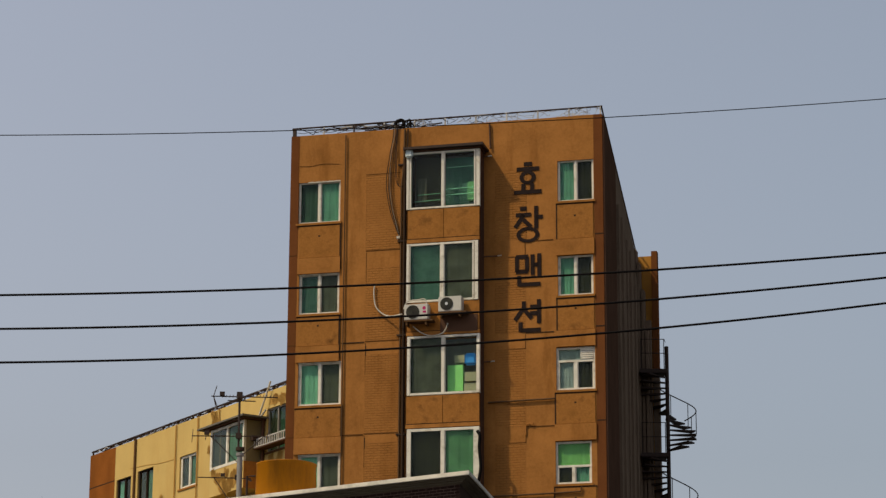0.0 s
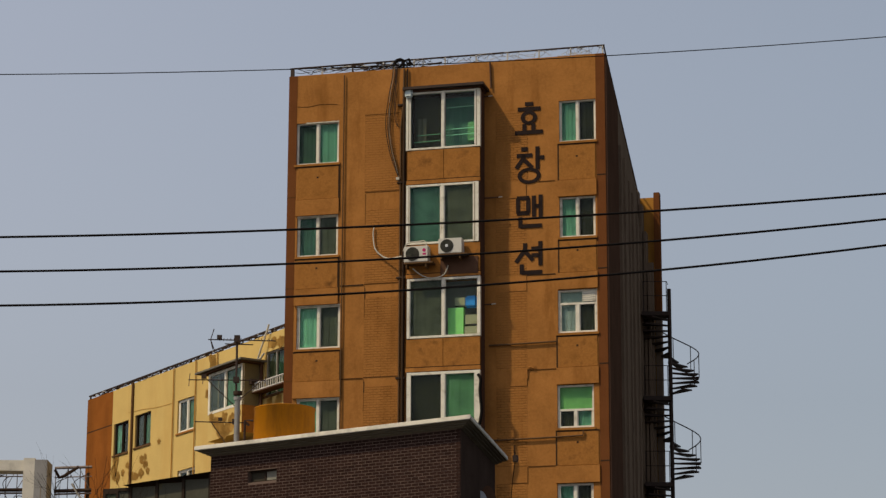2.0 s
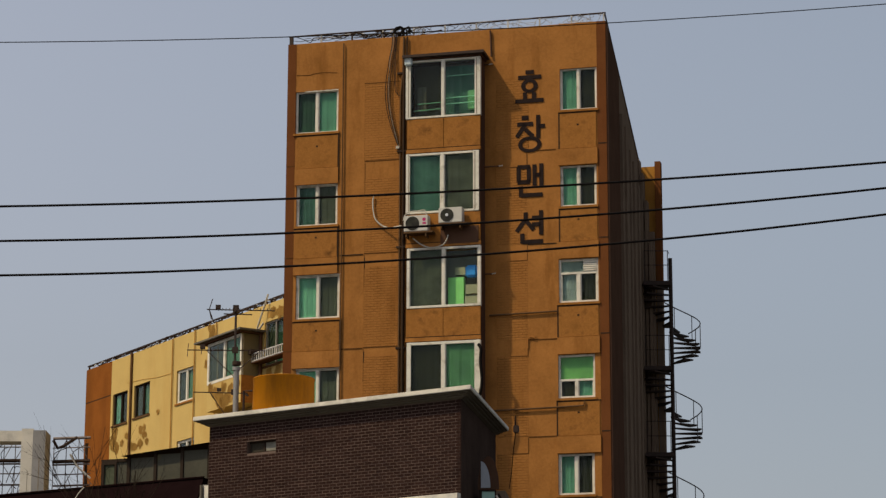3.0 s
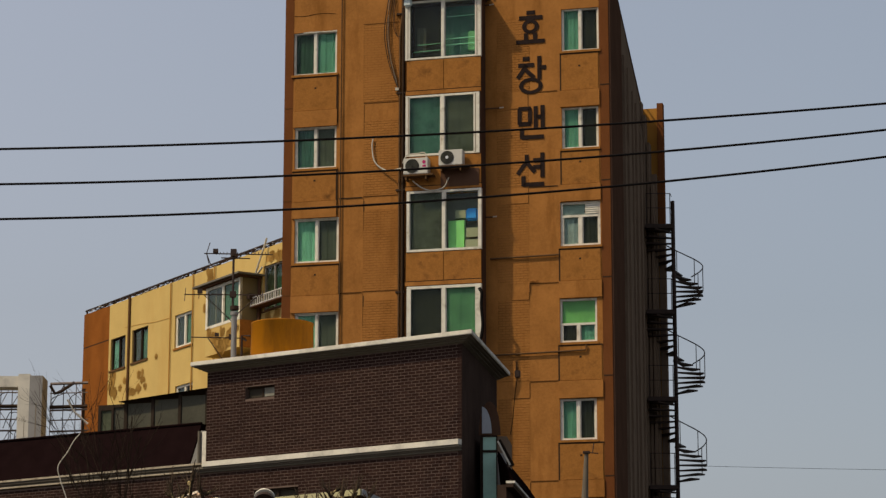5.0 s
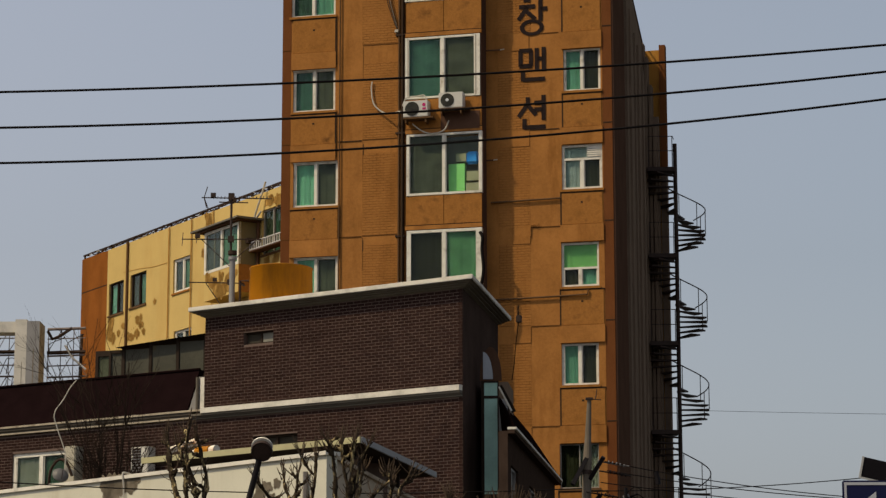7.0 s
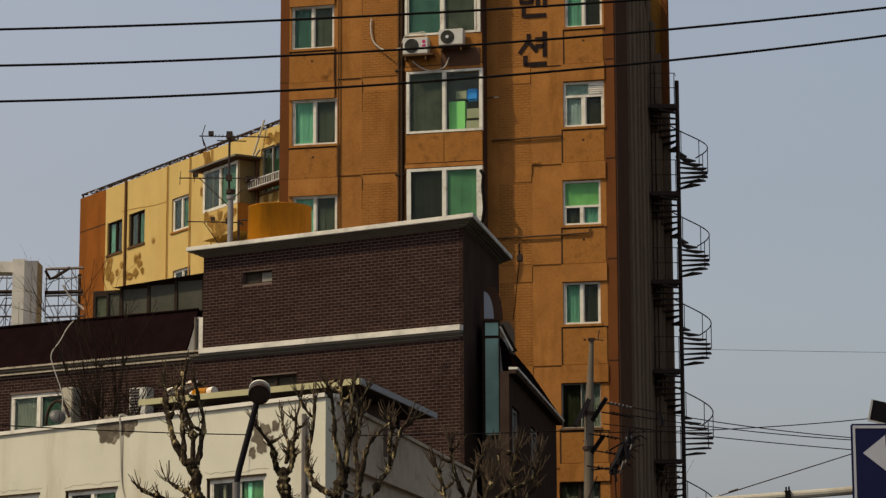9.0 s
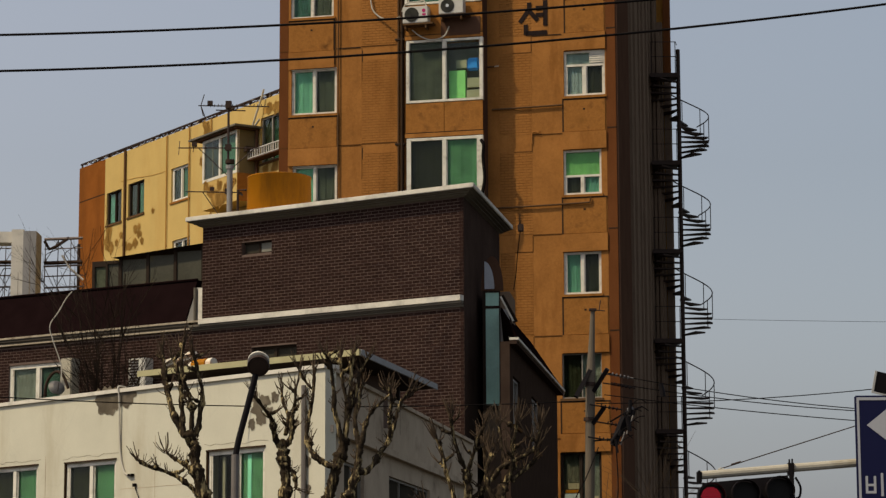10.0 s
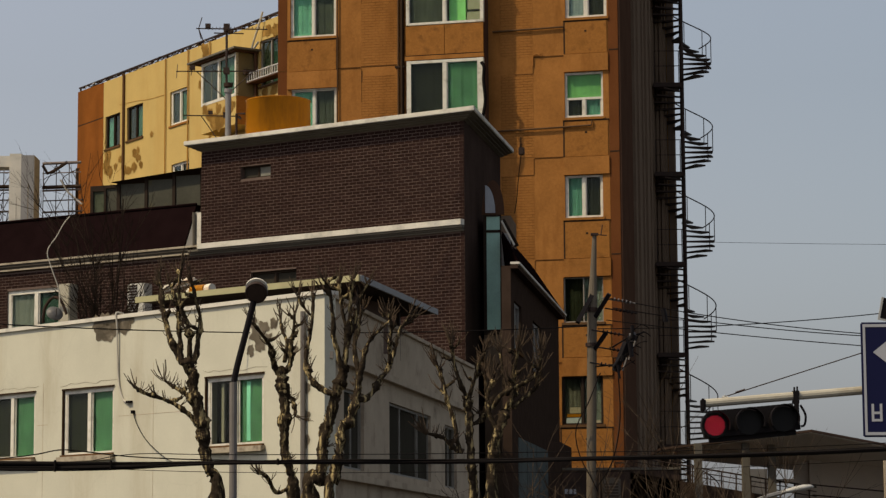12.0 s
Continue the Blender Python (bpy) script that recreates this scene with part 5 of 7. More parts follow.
part("pipe", tubes(0.025, curve_pts([(-0.74, -0.4, 0.1), (-0.9, -0.4, 0.12), (-0.95, -0.35, 0.0)])), M_STEEL, tank)

mast = thing("tv_antenna", pose(-5.04, 62.0, 13.7), "black rooftop television antenna mast with three yagi booms", "antenna")
part("mast", tubes(0.03, [(0, 0, 0), (0, 0, 2.85)]), M_STEEL, mast)
for z0, z1 in ((2.68, 2.85), (1.66, 1.8), (0.62, 0.74)):
    part("clamp", boxes((-0.07, 0.07, -0.07, 0.07, z0, z1)), M_STEEL, mast)
part("boom", tubes(0.014, [(-0.72, 0, 2.75), (0.95, 0.1, 2.74)]), M_STEEL, mast)
part("boom", tubes(0.014, [(-1.18, 0, 1.73), (0.72, 0.1, 1.74)]), M_STEEL, mast)
part("boom", tubes(0.014, [(-1.0, 0, 0.68), (0.32, 0.1, 0.67)]), M_STEEL, mast)
part("boom", tubes(0.014, [(-0.3, 0, 2.64), (0.4, 0.0, 2.62)]), M_STEEL, mast)
part("reflector", tubes(0.012, [(-0.58, 0, 3.02), (-0.66, 0, 2.75), (-0.55, 0, 2.45)]), M_STEEL, mast)
part("reflector", tubes(0.012, [(-0.66, 0, 2.75), (-0.6, 0.0, 2.5)]), M_STEEL, mast)
for x, z, h in [(-0.42 + 0.085 * i, 2.75, 0.05) for i in range(16)] + [(-1.16, 1.73, 0.18), (-0.82, 1.73, 0.12), (0.72, 1.73, 0.1)]:
    part("element", tubes(0.009, [(x, -0.1, z - h), (x, 0.1, z + h)]), M_STEEL, mast)
for q in ((-0.86, -0.74, -0.05, 0.05, 1.76, 1.86), (-0.5, -0.38, -0.05, 0.05, 2.76, 2.86), (-0.42, -0.32, -0.04, 0.04, 0.7, 0.78)):
    part("matching_box", boxes(q), M_STEEL, mast)
for q in ([(-0.7, 0, 1.72), (0.0, 0, 1.05)], [(0.0, 0, 1.15), (0.6, 0.1, 1.72)], [(-0.6, 0, 0.68), (-0.2, 0, 0.1)]):
    part("stay", tubes(0.012, q), M_STEEL, mast)
flue = thing("flue_pipe", pose(-4.98, 61.8, 13.7), "galvanised flue pipe with a round cowl on the roof", "flue")
part("pipe", tubes(0.07, [(0, 0, 0), (0, 0, 1.2)], n=14), M_GALV, flue)
part("cowl", tubes(0.10, [(0, 0, 1.18), (0, 0, 1.26)], n=14), M_GALV, flue)
part("cowl", tubes(0.11, [(0, 0, 1.31), (0, 0, 1.40)], n=14), M_RUSTY, flue)

# glazed lean-to behind the mansard
sun_room = thing("glazed_lean_to", pose(-8.05, 66.0, 11.05, 0, 0, -20), "brown-framed glazed lean-to with hazy panes behind the mansard", "sunroom")
for i in range(5):
    u = i * 0.76
    part("post", boxes((u - 0.04, u + 0.04, -0.04, 0.04, 0, 2.38 + 0.06 * i)), M_FRAME_AL, sun_room)
    if i < 4:
        part("pane", boxes((u + 0.05, u + 0.71, -0.01, 0.0, 1.2, 2.32 + 0.06 * i)), M_HAZE, sun_room)
bm = bmesh.new()
v = [bm.verts.new(c) for c in ((-0.15, -0.2, 2.36), (3.2, -0.2, 2.66), (3.2, 1.4, 2.72), (-0.15, 1.4, 2.42))]
bm.faces.new(v)
bmesh.ops.solidify(bm, geom=bm.faces[:], thickness=0.1)
part("roof", bm, M_FRAME_AL, sun_room)
part("end_pane", boxes((-0.72, -0.42, 0.02, 0.03, 1.2, 2.18)), M_C_DARK, sun_room)
part("end_pane", boxes((-0.36, -0.06, 0.02, 0.03, 1.2, 2.24)), M_HAZE, sun_room)
part("end_frame", holed(-0.8, -0.045, 1.1, 2.32, [(-0.72, -0.42, 1.2, 2.18), (-0.36, -0.06, 1.2, 2.24)], -0.02, 0.05), M_FRAME_AL, sun_room)
part("end_plinth", boxes((-0.8, -0.045, -0.01, 0.04, 0, 1.1)), M_FRAME_AL, sun_room)
part("sill_rail", boxes((-0.04, 3.1, -0.05, 0.05, 1.1, 1.2)), M_FRAME_AL, sun_room)
part("plinth", boxes((-0.04, 3.1, -0.03, 0.03, 0.0, 1.1)), M_FRAME_AL, sun_room)

# ---------- white corner house ----------
WX, WY, WK = -2.01, 46.3, -1.0
CORNER_LOT = Matrix.Translation((0.027, 0.351, 0.355)) @ Matrix.Scale(0.9, 4)     # the corner plot pulled towards the camera, same view, well before the brick house
WM = CORNER_LOT @ plane_frame(WX, WY, WK)
white = thing("white_house", WM, "off-white plastered corner house with green-curtained sliding windows and flaking parapet", "house")
VX, VY = -0.583, 0.812
PT = 8.46
WWIN = [(-9.75, -8.2, 5.98, 7.24), (-7.3, -5.76, 5.98, 7.22), (-3.1, -1.56, 5.98, 7.21)]
part("front_wall", holed(-11.5, -0.0, 0, PT, WWIN, 0, 0.25), M_WHITE, white)
part("coping", boxes((-11.5, 0.03, -0.05, 0.3, PT, PT + 0.07)), M_TRIM, white, "stained pale coping")


def on_w(s, out):
    return (VX * s + VY * out, VY * s - VX * out)


SL = 16.4
# Shaded copy of the front's plaster on this wall and its ledges.
side_ob = part("side_wall", holed(0.16, SL, 0, PT + 0.02, [(1.6, 3.4, 5.6, 7.0), (5.9, 10.6, 5.65, 7.02), (12.4, 14.0, 5.6, 6.95)], 0, 0.2), M_WHITE_SIDE, white, "side wall in off-white greyed for its shade")
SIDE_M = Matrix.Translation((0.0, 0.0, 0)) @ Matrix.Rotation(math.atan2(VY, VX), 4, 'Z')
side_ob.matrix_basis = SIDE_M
for a, b, z0, z1 in ((1.6, 3.4, 5.6, 7.0), (5.9, 10.6, 5.65, 7.02), (12.4, 14.0, 5.6, 6.95)):
    w_ = window(white, a, b, z0, z1, 0.06, "ooo", M_OLD_AL, 0.045, splits=(0.5,) if b - a < 2 else (0.3, 0.72), sill=False, pm=M_PANE_DARK)
    w_.matrix_basis = SIDE_M
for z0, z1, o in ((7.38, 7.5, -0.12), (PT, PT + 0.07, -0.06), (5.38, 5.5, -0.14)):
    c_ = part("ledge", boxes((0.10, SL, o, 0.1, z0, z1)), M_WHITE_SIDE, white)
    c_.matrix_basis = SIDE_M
bm = bmesh.new()
prism(bm, [(-11.4, 0.25), (-0.3, 0.25), (VX * SL, VY * SL), (-11.4, VY * SL)], PT - 0.6, PT - 0.45)
part("roof", bm, M_ROOF, white)
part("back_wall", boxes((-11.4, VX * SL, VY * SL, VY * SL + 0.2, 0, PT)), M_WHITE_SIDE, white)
part("side_wall", boxes((-11.5, -11.25, 0.25, VY * SL, 0, PT)), M_WHITE, white)
part("room_backs", boxes((-11.2, -0.9, 0.9, 0.95, 0.2, PT - 0.7)), M_ROOM, white)
bm = bmesh.new()
prism(bm, [on_w(0.9, -1.0), on_w(SL - 0.5, -1.0), on_w(SL - 0.5, -1.05), on_w(0.9, -1.05)], 0.2, PT - 0.7)
part("room_backs", bm, M_ROOM, white)
rg = random.Random(23)
for (a, b, z0, z1), c in zip(WWIN, ("dg", "dg", "-g")):
    window(white, a, b, z0, z1, 0.03, c, M_FRAME, 0.07, dark=(0,), sm=M_TARP_SILL, mull=0.085)
    # Dark strips at the left and head paint the frame's shadow line.
    part("reveal_shade_strip", boxes((a - 0.032, a + 0.004, -0.012, 0.028, z0 - 0.02, z1 + 0.014)), M_JOINT, white)
    part("sill_board", boxes((a - 0.02, b + 0.02, -0.06, 0.028, z0 - 0.006, z0 + 0.03)), M_PIPE, white, "worn brown sill board")
    part("sill_lip", boxes((a - 0.06, b + 0.06, -0.12, -0.072, z0 - 0.10, z0 - 0.01)), M_TARP_SILL, white, "flaking dirty sill edge")
    part("head_shade_strip", boxes((a - 0.03, b + 0.03, -0.025, 0.01, z1 + 0.004, z1 + 0.032)), M_JOINT, white)
    seam = [(a - 0.1 + (b - a + 0.2) * i / 11, -0.001, z1 + 0.10 + rg.uniform(-0.02, 0.05)) for i in range(12)]
    part("plaster_seam", tubes(0.004, seam, n=4), M_PATCH, white)
a, b, z0, z1 = WWIN[2]
part("curtain_strip", boxes((a + 0.98, a + 1.08, 0.10, 0.112, z0 + 0.1, z1 - 0.1)), M_C_PALE, white, "pale green curtain edge")
part("inner_stile", boxes((a + 0.30, a + 0.37, 0.10, 0.13, z0 + 0.1, z1 - 0.1)), M_HOSE, white)
rg = random.Random(21)
for cx, cz, r in ((-6.22, 8.36, 0.22), (-6.0, 8.34, 0.25), (-5.72, 8.37, 0.22), (-5.45, 8.38, 0.19), (-6.12, 8.24, 0.18), (-5.3, 8.42, 0.11), (-1.42, 7.82, 0.1), (-1.85, 8.12, 0.1), (-1.75, 7.9, 0.14), (-1.55, 8.0, 0.13), (-1.65, 7.7, 0.13), (-1.3, 8.05, 0.09), (-1.9, 7.62, 0.1), (-0.85, 7.55, 0.14), (-0.45, 6.9, 0.1), (-0.5, 6.4, 0.13), (-0.46, 6.0, 0.1), (-6.0, 8.45, 0.1), (-5.35, 8.45, 0.09)):
    blotch(cx, cz, r, -0.008, white, M_PATCH, "bare_patch")
part("rain_pipe", tubes(0.019, curve_pts([(-5.62, 0.1, PT + 0.1), (-5.64, -0.06, PT + 0.1), (-5.62, -0.05, PT - 0.15), (-5.6, -0.024, 7.4), (-5.48, -0.024, 7.0), (-5.3, -0.04, 6.9)])), M_HOSE, white)
part("rain_pipe", tubes(0.045, [(-0.48, -0.06, 0), (-0.48, -0.06, 8.2)]), M_LAMP_POLE, white)
part("wall_wire", tubes(0.007, curve_pts([(-5.15, -0.03, 6.72), (-5.0, -0.03, 6.45), (-4.7, -0.03, 6.15), (-4.2, -0.03, 5.85), (-3.9, -0.03, 5.75)])), M_CABLE, white)
part("wall_knob", boxes((-5.18, -5.12, -0.06, 0.01, 6.69, 6.75)), M_CABLE, white)
part("wall_hook", boxes((-5.33, -5.2, -0.06, 0.01, 6.89, 6.93)), M_CABLE, white)
for q in ((-7.95, -7.938, 5.0, 7.4), (-4.6, -4.592, 5.0, 7.6), (-5.6, -3.3, 6.664, 6.672), (-8.12, -7.8, 6.60, 6.61)):
    part("joint", boxes((q[0], q[1], -0.003, 0.003, q[2], q[3])), M_WHITE_SIDE, white)

# flat canopy over the white house's roof terrace
canopy = thing("terrace_canopy", CORNER_LOT @ pose(-1.48, 47.9, 0, 0, 0, -38.3), "flat terrace canopy with pale yellow edge on the white house's roof", "canopy")
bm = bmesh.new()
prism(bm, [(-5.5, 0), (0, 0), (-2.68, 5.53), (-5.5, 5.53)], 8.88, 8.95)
# Slab painted dark so that its underside reads as shade.
part("canopy_slab", bm, M_CANOPY_DARK, canopy, "canopy slab darkened for the shade under it")
part("canopy_edge", boxes((-5.5, 0.02, -0.04, 0.0, 8.86, 8.97)), M_CANOPY, canopy, "pale yellow edge board")
ce = part("canopy_edge", boxes((0, 6.15, -0.04, 0.0, 8.86, 8.97)), M_CANOPY_GREY, canopy, "grey edge board")
ce.matrix_basis = Matrix.Rotation(math.atan2(5.53, -2.68), 4, 'Z')
for x, y in ((-0.6, 0.6), (-5.2, 0.5), (-2.9, 4.6)):
    part("post", tubes(0.05, [(x, y, 7.9), (x, y, 8.87)]), M_STEEL, canopy)
# Dark block added to fill the shadow gap between canopy and parapet.
part("terrace_shade_block", boxes((-5.1, -2.0, 0.9, 3.2, 7.9, 8.87)), M_MORTAR, canopy, "added dark block for the shade under the canopy")
tarp = thing("tarp_roll", CORNER_LOT @ pose(-4.56, 51.2, 9.04, 0, 0, -40), "rolled orange and white tarp lying on the canopy", "tarp")
bm = bmesh.new()
tube(bm, [(-0.32, 0, 0.02), (-0.25, 0, 0.03), (0.0, 0, 0.03), (0.22, 0, 0.05), (0.28, 0, 0.05)], 0.1, 12)
part("roll", bm, M_TARP, tarp)
bm = bmesh.new()
tube(bm, [(-0.22, -0.02, 0.035), (-0.1, -0.02, 0.04), (0.08, -0.02, 0.04), (0.14, -0.02, 0.045)], 0.104, 12)
part("wrap", bm, M_TANK, tarp, "faded orange wrap")
bag = thing("white_sack", pose(-4.47, 46.75, 8.63, 0, -9, -40), "crumpled white sack on the canopy", "sack")
part("sack", soft_box(-0.36, 0.0, -0.12, 0.12, -0.03, 0.085, 0.04), M_TARP, bag)
part("sack", soft_box(0.0, 0.34, -0.10, 0.12, -0.03, 0.10, 0.045), M_TARP, bag)
part("tie_cord", tubes(0.012, [(-0.34, -0.125, 0.0), (0.0, -0.125, 0.06), (0.32, -0.115, 0.02)], n=5), M_STEEL, bag)

# terrace things between the two houses
ac2 = thing("air_conditioner", KM @ pose(-8.82, -0.45, 9.3), "white outdoor air conditioner with a louvred front on the terrace", "air conditioner")
part("body", soft_box(-0.25, 0.27, 0, 0.3, 0, 1.16, 0.02), M_AC, ac2)
for i in range(12):
    part("louvre", boxes((-0.19, 0.06, -0.02, 0.01, 0.34 + i * 0.068, 0.34 + i * 0.068 + 0.035)), M_STEEL, ac2)
part("stand", boxes((-0.25, 0.27, 0.0, 0.3, -9.3, -0.01)), M_CONCRETE, ac2)
ac3 = thing("air_conditioner", pose(-7.95, 56.5, 8.2, 0, 0, -30), "beige weathered outdoor air conditioner behind the parapet", "air conditioner")
part("body", soft_box(-0.15, 0.15, 0, 0.3, 0, 1.61, 0.02), M_CARD_DULL, ac3)
part("hose", tubes(0.032, curve_pts([(-0.46, -0.1, 0.8), (-0.40, -0.12, 1.10), (-0.2, -0.14, 1.30), (0.02, -0.14, 1.26), (0.16, -0.1, 0.95)])), M_RUSTY, ac3)
part("stand", boxes((-0.15, 0.15, 0, 0.3, -0.8, -0.01)), M_CONCRETE, ac3)
dish = thing("satellite_dish", pose(-8.01, 55.7, 9.10, -30, 0, 25) @ Matrix.Scale(0.52, 4), "grey satellite dish behind the parapet", "satellite dish")
bm = bmesh.new()
n = 20
rr = [(0.02, 0.0), (0.18, 0.03), (0.3, 0.1), (0.34, 0.15)]
rings = [[bm.verts.new((r * math.cos(2 * math.pi * k / n), d - 0.15, r * math.sin(2 * math.pi * k / n))) for k in range(n)] for r, d in rr]
for s_, t_ in zip(rings, rings[1:]):
    for k in range(n):
        bm.faces.new((s_[k], s_[(k + 1) % n], t_[(k + 1) % n], t_[k]))
bm.faces.new(rings[0])
bmesh.ops.solidify(bm, geom=bm.faces[:], thickness=0.01)
part("reflector", bm, M_GALV, dish)
part("arm", tubes(0.015, [(0, 0, -0.3), (0, -0.35, 0.0)], [(0, 0.05, 0), (0, 0.1, -1.2)]), M_STEEL, dish)
pipe_w = thing("white_pipe", pose(-9.2, 56.0, 0), "bent pale plastic pipe rising from the terrace", "pipe")
part("pipe", tubes(0.012, curve_pts([(1.24, 0, 7.4), (1.24, 0, 9.37), (1.21, 0, 9.67), (1.04, 0, 10.15), (0.98, 0, 10.45), (1.16, 0, 10.74), (1.3, 0, 11.0), (1.43, 0, 11.16)])), M_HOSE, pipe_w)


# ---------- bare trees ----------
def limb(bm, pts, r0, r1, rg, n=11):
    """A gnarled limb along pts, thick to thin, with slow swellings, a few burls and a rough bark."""
    path = curve_pts(pts, 13)
    m = len(path)
    rings, axis = [], None
    seat = Vector((rg.uniform(0, 50), rg.uniform(0, 50), rg.uniform(0, 50)))
    burls = [(rg.uniform(0.1, 0.95) * m, rg.uniform(0.25, 0.6)) for _ in range(max(2, m // 15))]
    for i, p in enumerate(path):
        d = (path[min(i + 1, m - 1)] - path[max(i - 1, 0)]).normalized()
        axis = d.orthogonal().normalized() if axis is None else (axis - d * axis.dot(d)).normalized()
        b = d.cross(axis)
        r = (r0 + (r1 - r0) * i / (m - 1)) * (1 + 0.18 * noise.noise(p * 5 + seat))
        r *= 1 + sum(h * math.exp(-((i - c) / 2.3) ** 2) for c, h in burls)
        if i > m - 4:
            r *= 1.25
        sway = min(1.0, i / 7) * r * 0.5
        p = p + axis * noise.noise(p * 3.1 + seat) * sway + b * noise.noise(p * 3.3 - seat) * sway
        path[i] = p
        ring = []
        for k in range(n):
            t = 2 * math.pi * k / n
            q = p + (axis * math.cos(t) + b * math.sin(t)) * r
            ring.append(bm.verts.new(p + (q - p) * (1 + 0.34 * noise.noise(q * 12 + seat) + 0.30 * noise.noise(q * 31 - seat))))
        rings.append(ring)
    for s, t in zip(rings, rings[1:]):
        for k in range(n):
            bm.faces.new((s[k], s[(k + 1) % n], t[(k + 1) % n], t[k]))
    bm.faces.new(rings[-1])
    for f in bm.faces:
        f.smooth = True
    return path


def stubs(bm, at, way, count, length, rg, r=0.012):
    """Short stiff twigs that fan out from a cut end."""
    for _ in range(count):
        d = (Vector(way) * 0.7 + Vector((rg.gauss(0, 0.4), rg.gauss(0, 0.4), 0.45))).normalized()
        ln = length * rg.uniform(0.45, 1.1)
        p = Vector(at) + Vector((rg.uniform(-1, 1), rg.uniform(-1, 1), rg.uniform(-1, 1))) * 0.025
        q = p + d * ln * 0.5 + Vector((rg.gauss(0, 0.012), rg.gauss(0, 0.012), 0.0))
        tube(bm, [p, q, q + (d + Vector((rg.gauss(0, 0.12), rg.gauss(0, 0.12), 0.35))).normalized() * ln * 0.5], r * rg.uniform(0.8, 1.25), 5, r * 0.5)


def pollard(label, y, branches, seed, twigs=6, length=0.29):
    """A pollarded street tree: the trunk, then its cut-back limbs, each a run of x, z with the radius at its ends; depth is added."""
    rg = random.Random(seed)
    x0 = branches[0][0][0][0]
    ob = thing("bare_tree", pose(x0, y, 0), label, "tree", "pollarded street trees")
    tw = bmesh.new()
    for i, (run, r0, r1) in enumerate(branches):
        yy, pts = rg.uniform(-0.05, 0.05), []
        step = rg.gauss(0, 0.07)
        for x, z in run:
            pts.append((x - x0, yy, z))
            yy += (step + rg.uniform(-0.03, 0.03)) if i else rg.uniform(-0.03, 0.03)
        bm = bmesh.new()
        if i == 0:
            pts = [(pts[0][0] + 0.02, 0.0, 0.0), (pts[0][0], 0.0, 2.5)] + pts
            path = limb(bm, pts, r0 * 0.86, r1 * 0.76, rg, n=14)
            for p in path[34::4]:
                out = Vector((rg.gauss(0, 1), rg.gauss(0, 1), 0.3)).normalized()
                if rg.random() < 0.6:
                    stubs(tw, p + out * r1 * 0.7, out, rg.randint(1, 3), 0.10, rg, 0.009)
            part("trunk", bm, M_BARK, ob)
            continue
        path = limb(bm, pts, r0 * 0.70, r1 * 0.76, rg)
        way = (path[-1] - path[-6]).normalized()
        stubs(tw, path[-1], way, twigs + rg.randint(1, 4), length, rg, 0.009)
        for k in range(len(path) // 4, len(path) - 4, 5):
            out = Vector((rg.gauss(0, 1), rg.gauss(0, 0.6), 0.5)).normalized()
            if rg.random() < 0.28:       # a cut side branch with its own fan
                tip = path[k] + out * rg.uniform(0.08, 0.16)
                limb(bm, [path[k], path[k].lerp(tip, 0.5), tip], r1 * 1.2, r1 * 0.9, rg, n=6)
                stubs(tw, tip, out, 2 + rg.randint(0, 2), length * 0.8, rg, 0.009)
            else:
                stubs(tw, path[k] + out * r1, out, rg.randint(2, 4), length * 0.55, rg, 0.0065)
        part("limb", bm, M_BARK, ob)
    tagged(part("twig_fan", tw, M_TWIG, ob, "stiff short twigs"), kind="stuff")
    return ob


pollard("pollarded plane tree with mottled bark and short twigs", 39.0, [
    ([(-3.16, 4.81), (-3.22, 5.22), (-3.3, 5.61), (-3.35, 5.92), (-3.44, 6.24), (-3.49, 6.51), (-3.53, 6.64)], 0.106, 0.094),
    ([(-3.6, 6.67), (-3.76, 6.98), (-3.85, 7.26), (-3.91, 7.46), (-3.95, 7.72), (-3.99, 7.96)], 0.071, 0.027),
    ([(-3.62, 6.71), (-3.66, 7.1), (-3.67, 7.36), (-3.72, 7.58), (-3.8, 7.8)], 0.051, 0.024),
    ([(-3.52, 6.67), (-3.5, 7.01), (-3.55, 7.24), (-3.61, 7.4), (-3.65, 7.66), (-3.61, 7.99)], 0.051, 0.024),
    ([(-3.45, 6.67), (-3.4, 7.01), (-3.37, 7.32), (-3.44, 7.62), (-3.5, 7.83)], 0.051, 0.024),
    ([(-3.41, 5.86), (-3.59, 6.03), (-3.77, 6.14), (-3.96, 6.2), (-4.12, 6.26), (-4.24, 6.34)], 0.055, 0.027),
    ([(-3.45, 6.17), (-3.57, 6.26), (-3.69, 6.33), (-3.79, 6.39), (-3.87, 6.45)], 0.051, 0.024),
], 3)
pollard("slender pollarded plane tree with knobbly limbs", 39.4, [
    ([(-2.11, 4.8), (-2.15, 5.21), (-2.21, 5.46), (-2.22, 5.86), (-2.21, 6.21), (-2.25, 6.45), (-2.26, 6.59)], 0.083, 0.079),
    ([(-2.3, 6.57), (-2.37, 6.73), (-2.39, 6.91), (-2.49, 7.05), (-2.61, 7.21)], 0.067, 0.024),
    ([(-2.21, 6.56), (-2.14, 6.73), (-2.13, 6.94), (-2.1, 7.15), (-2.08, 7.41)], 0.052, 0.024),
    ([(-2.22, 6.73), (-2.2, 7.01), (-2.28, 7.21), (-2.31, 7.4)], 0.044, 0.024),
    ([(-2.17, 6.27), (-2.09, 6.14), (-2.05, 5.98)], 0.036, 0.036),
    ([(-2.13, 4.97), (-2.32, 4.89), (-2.4, 5.03), (-2.45, 5.12), (-2.54, 5.15)], 0.040, 0.024),
], 4)
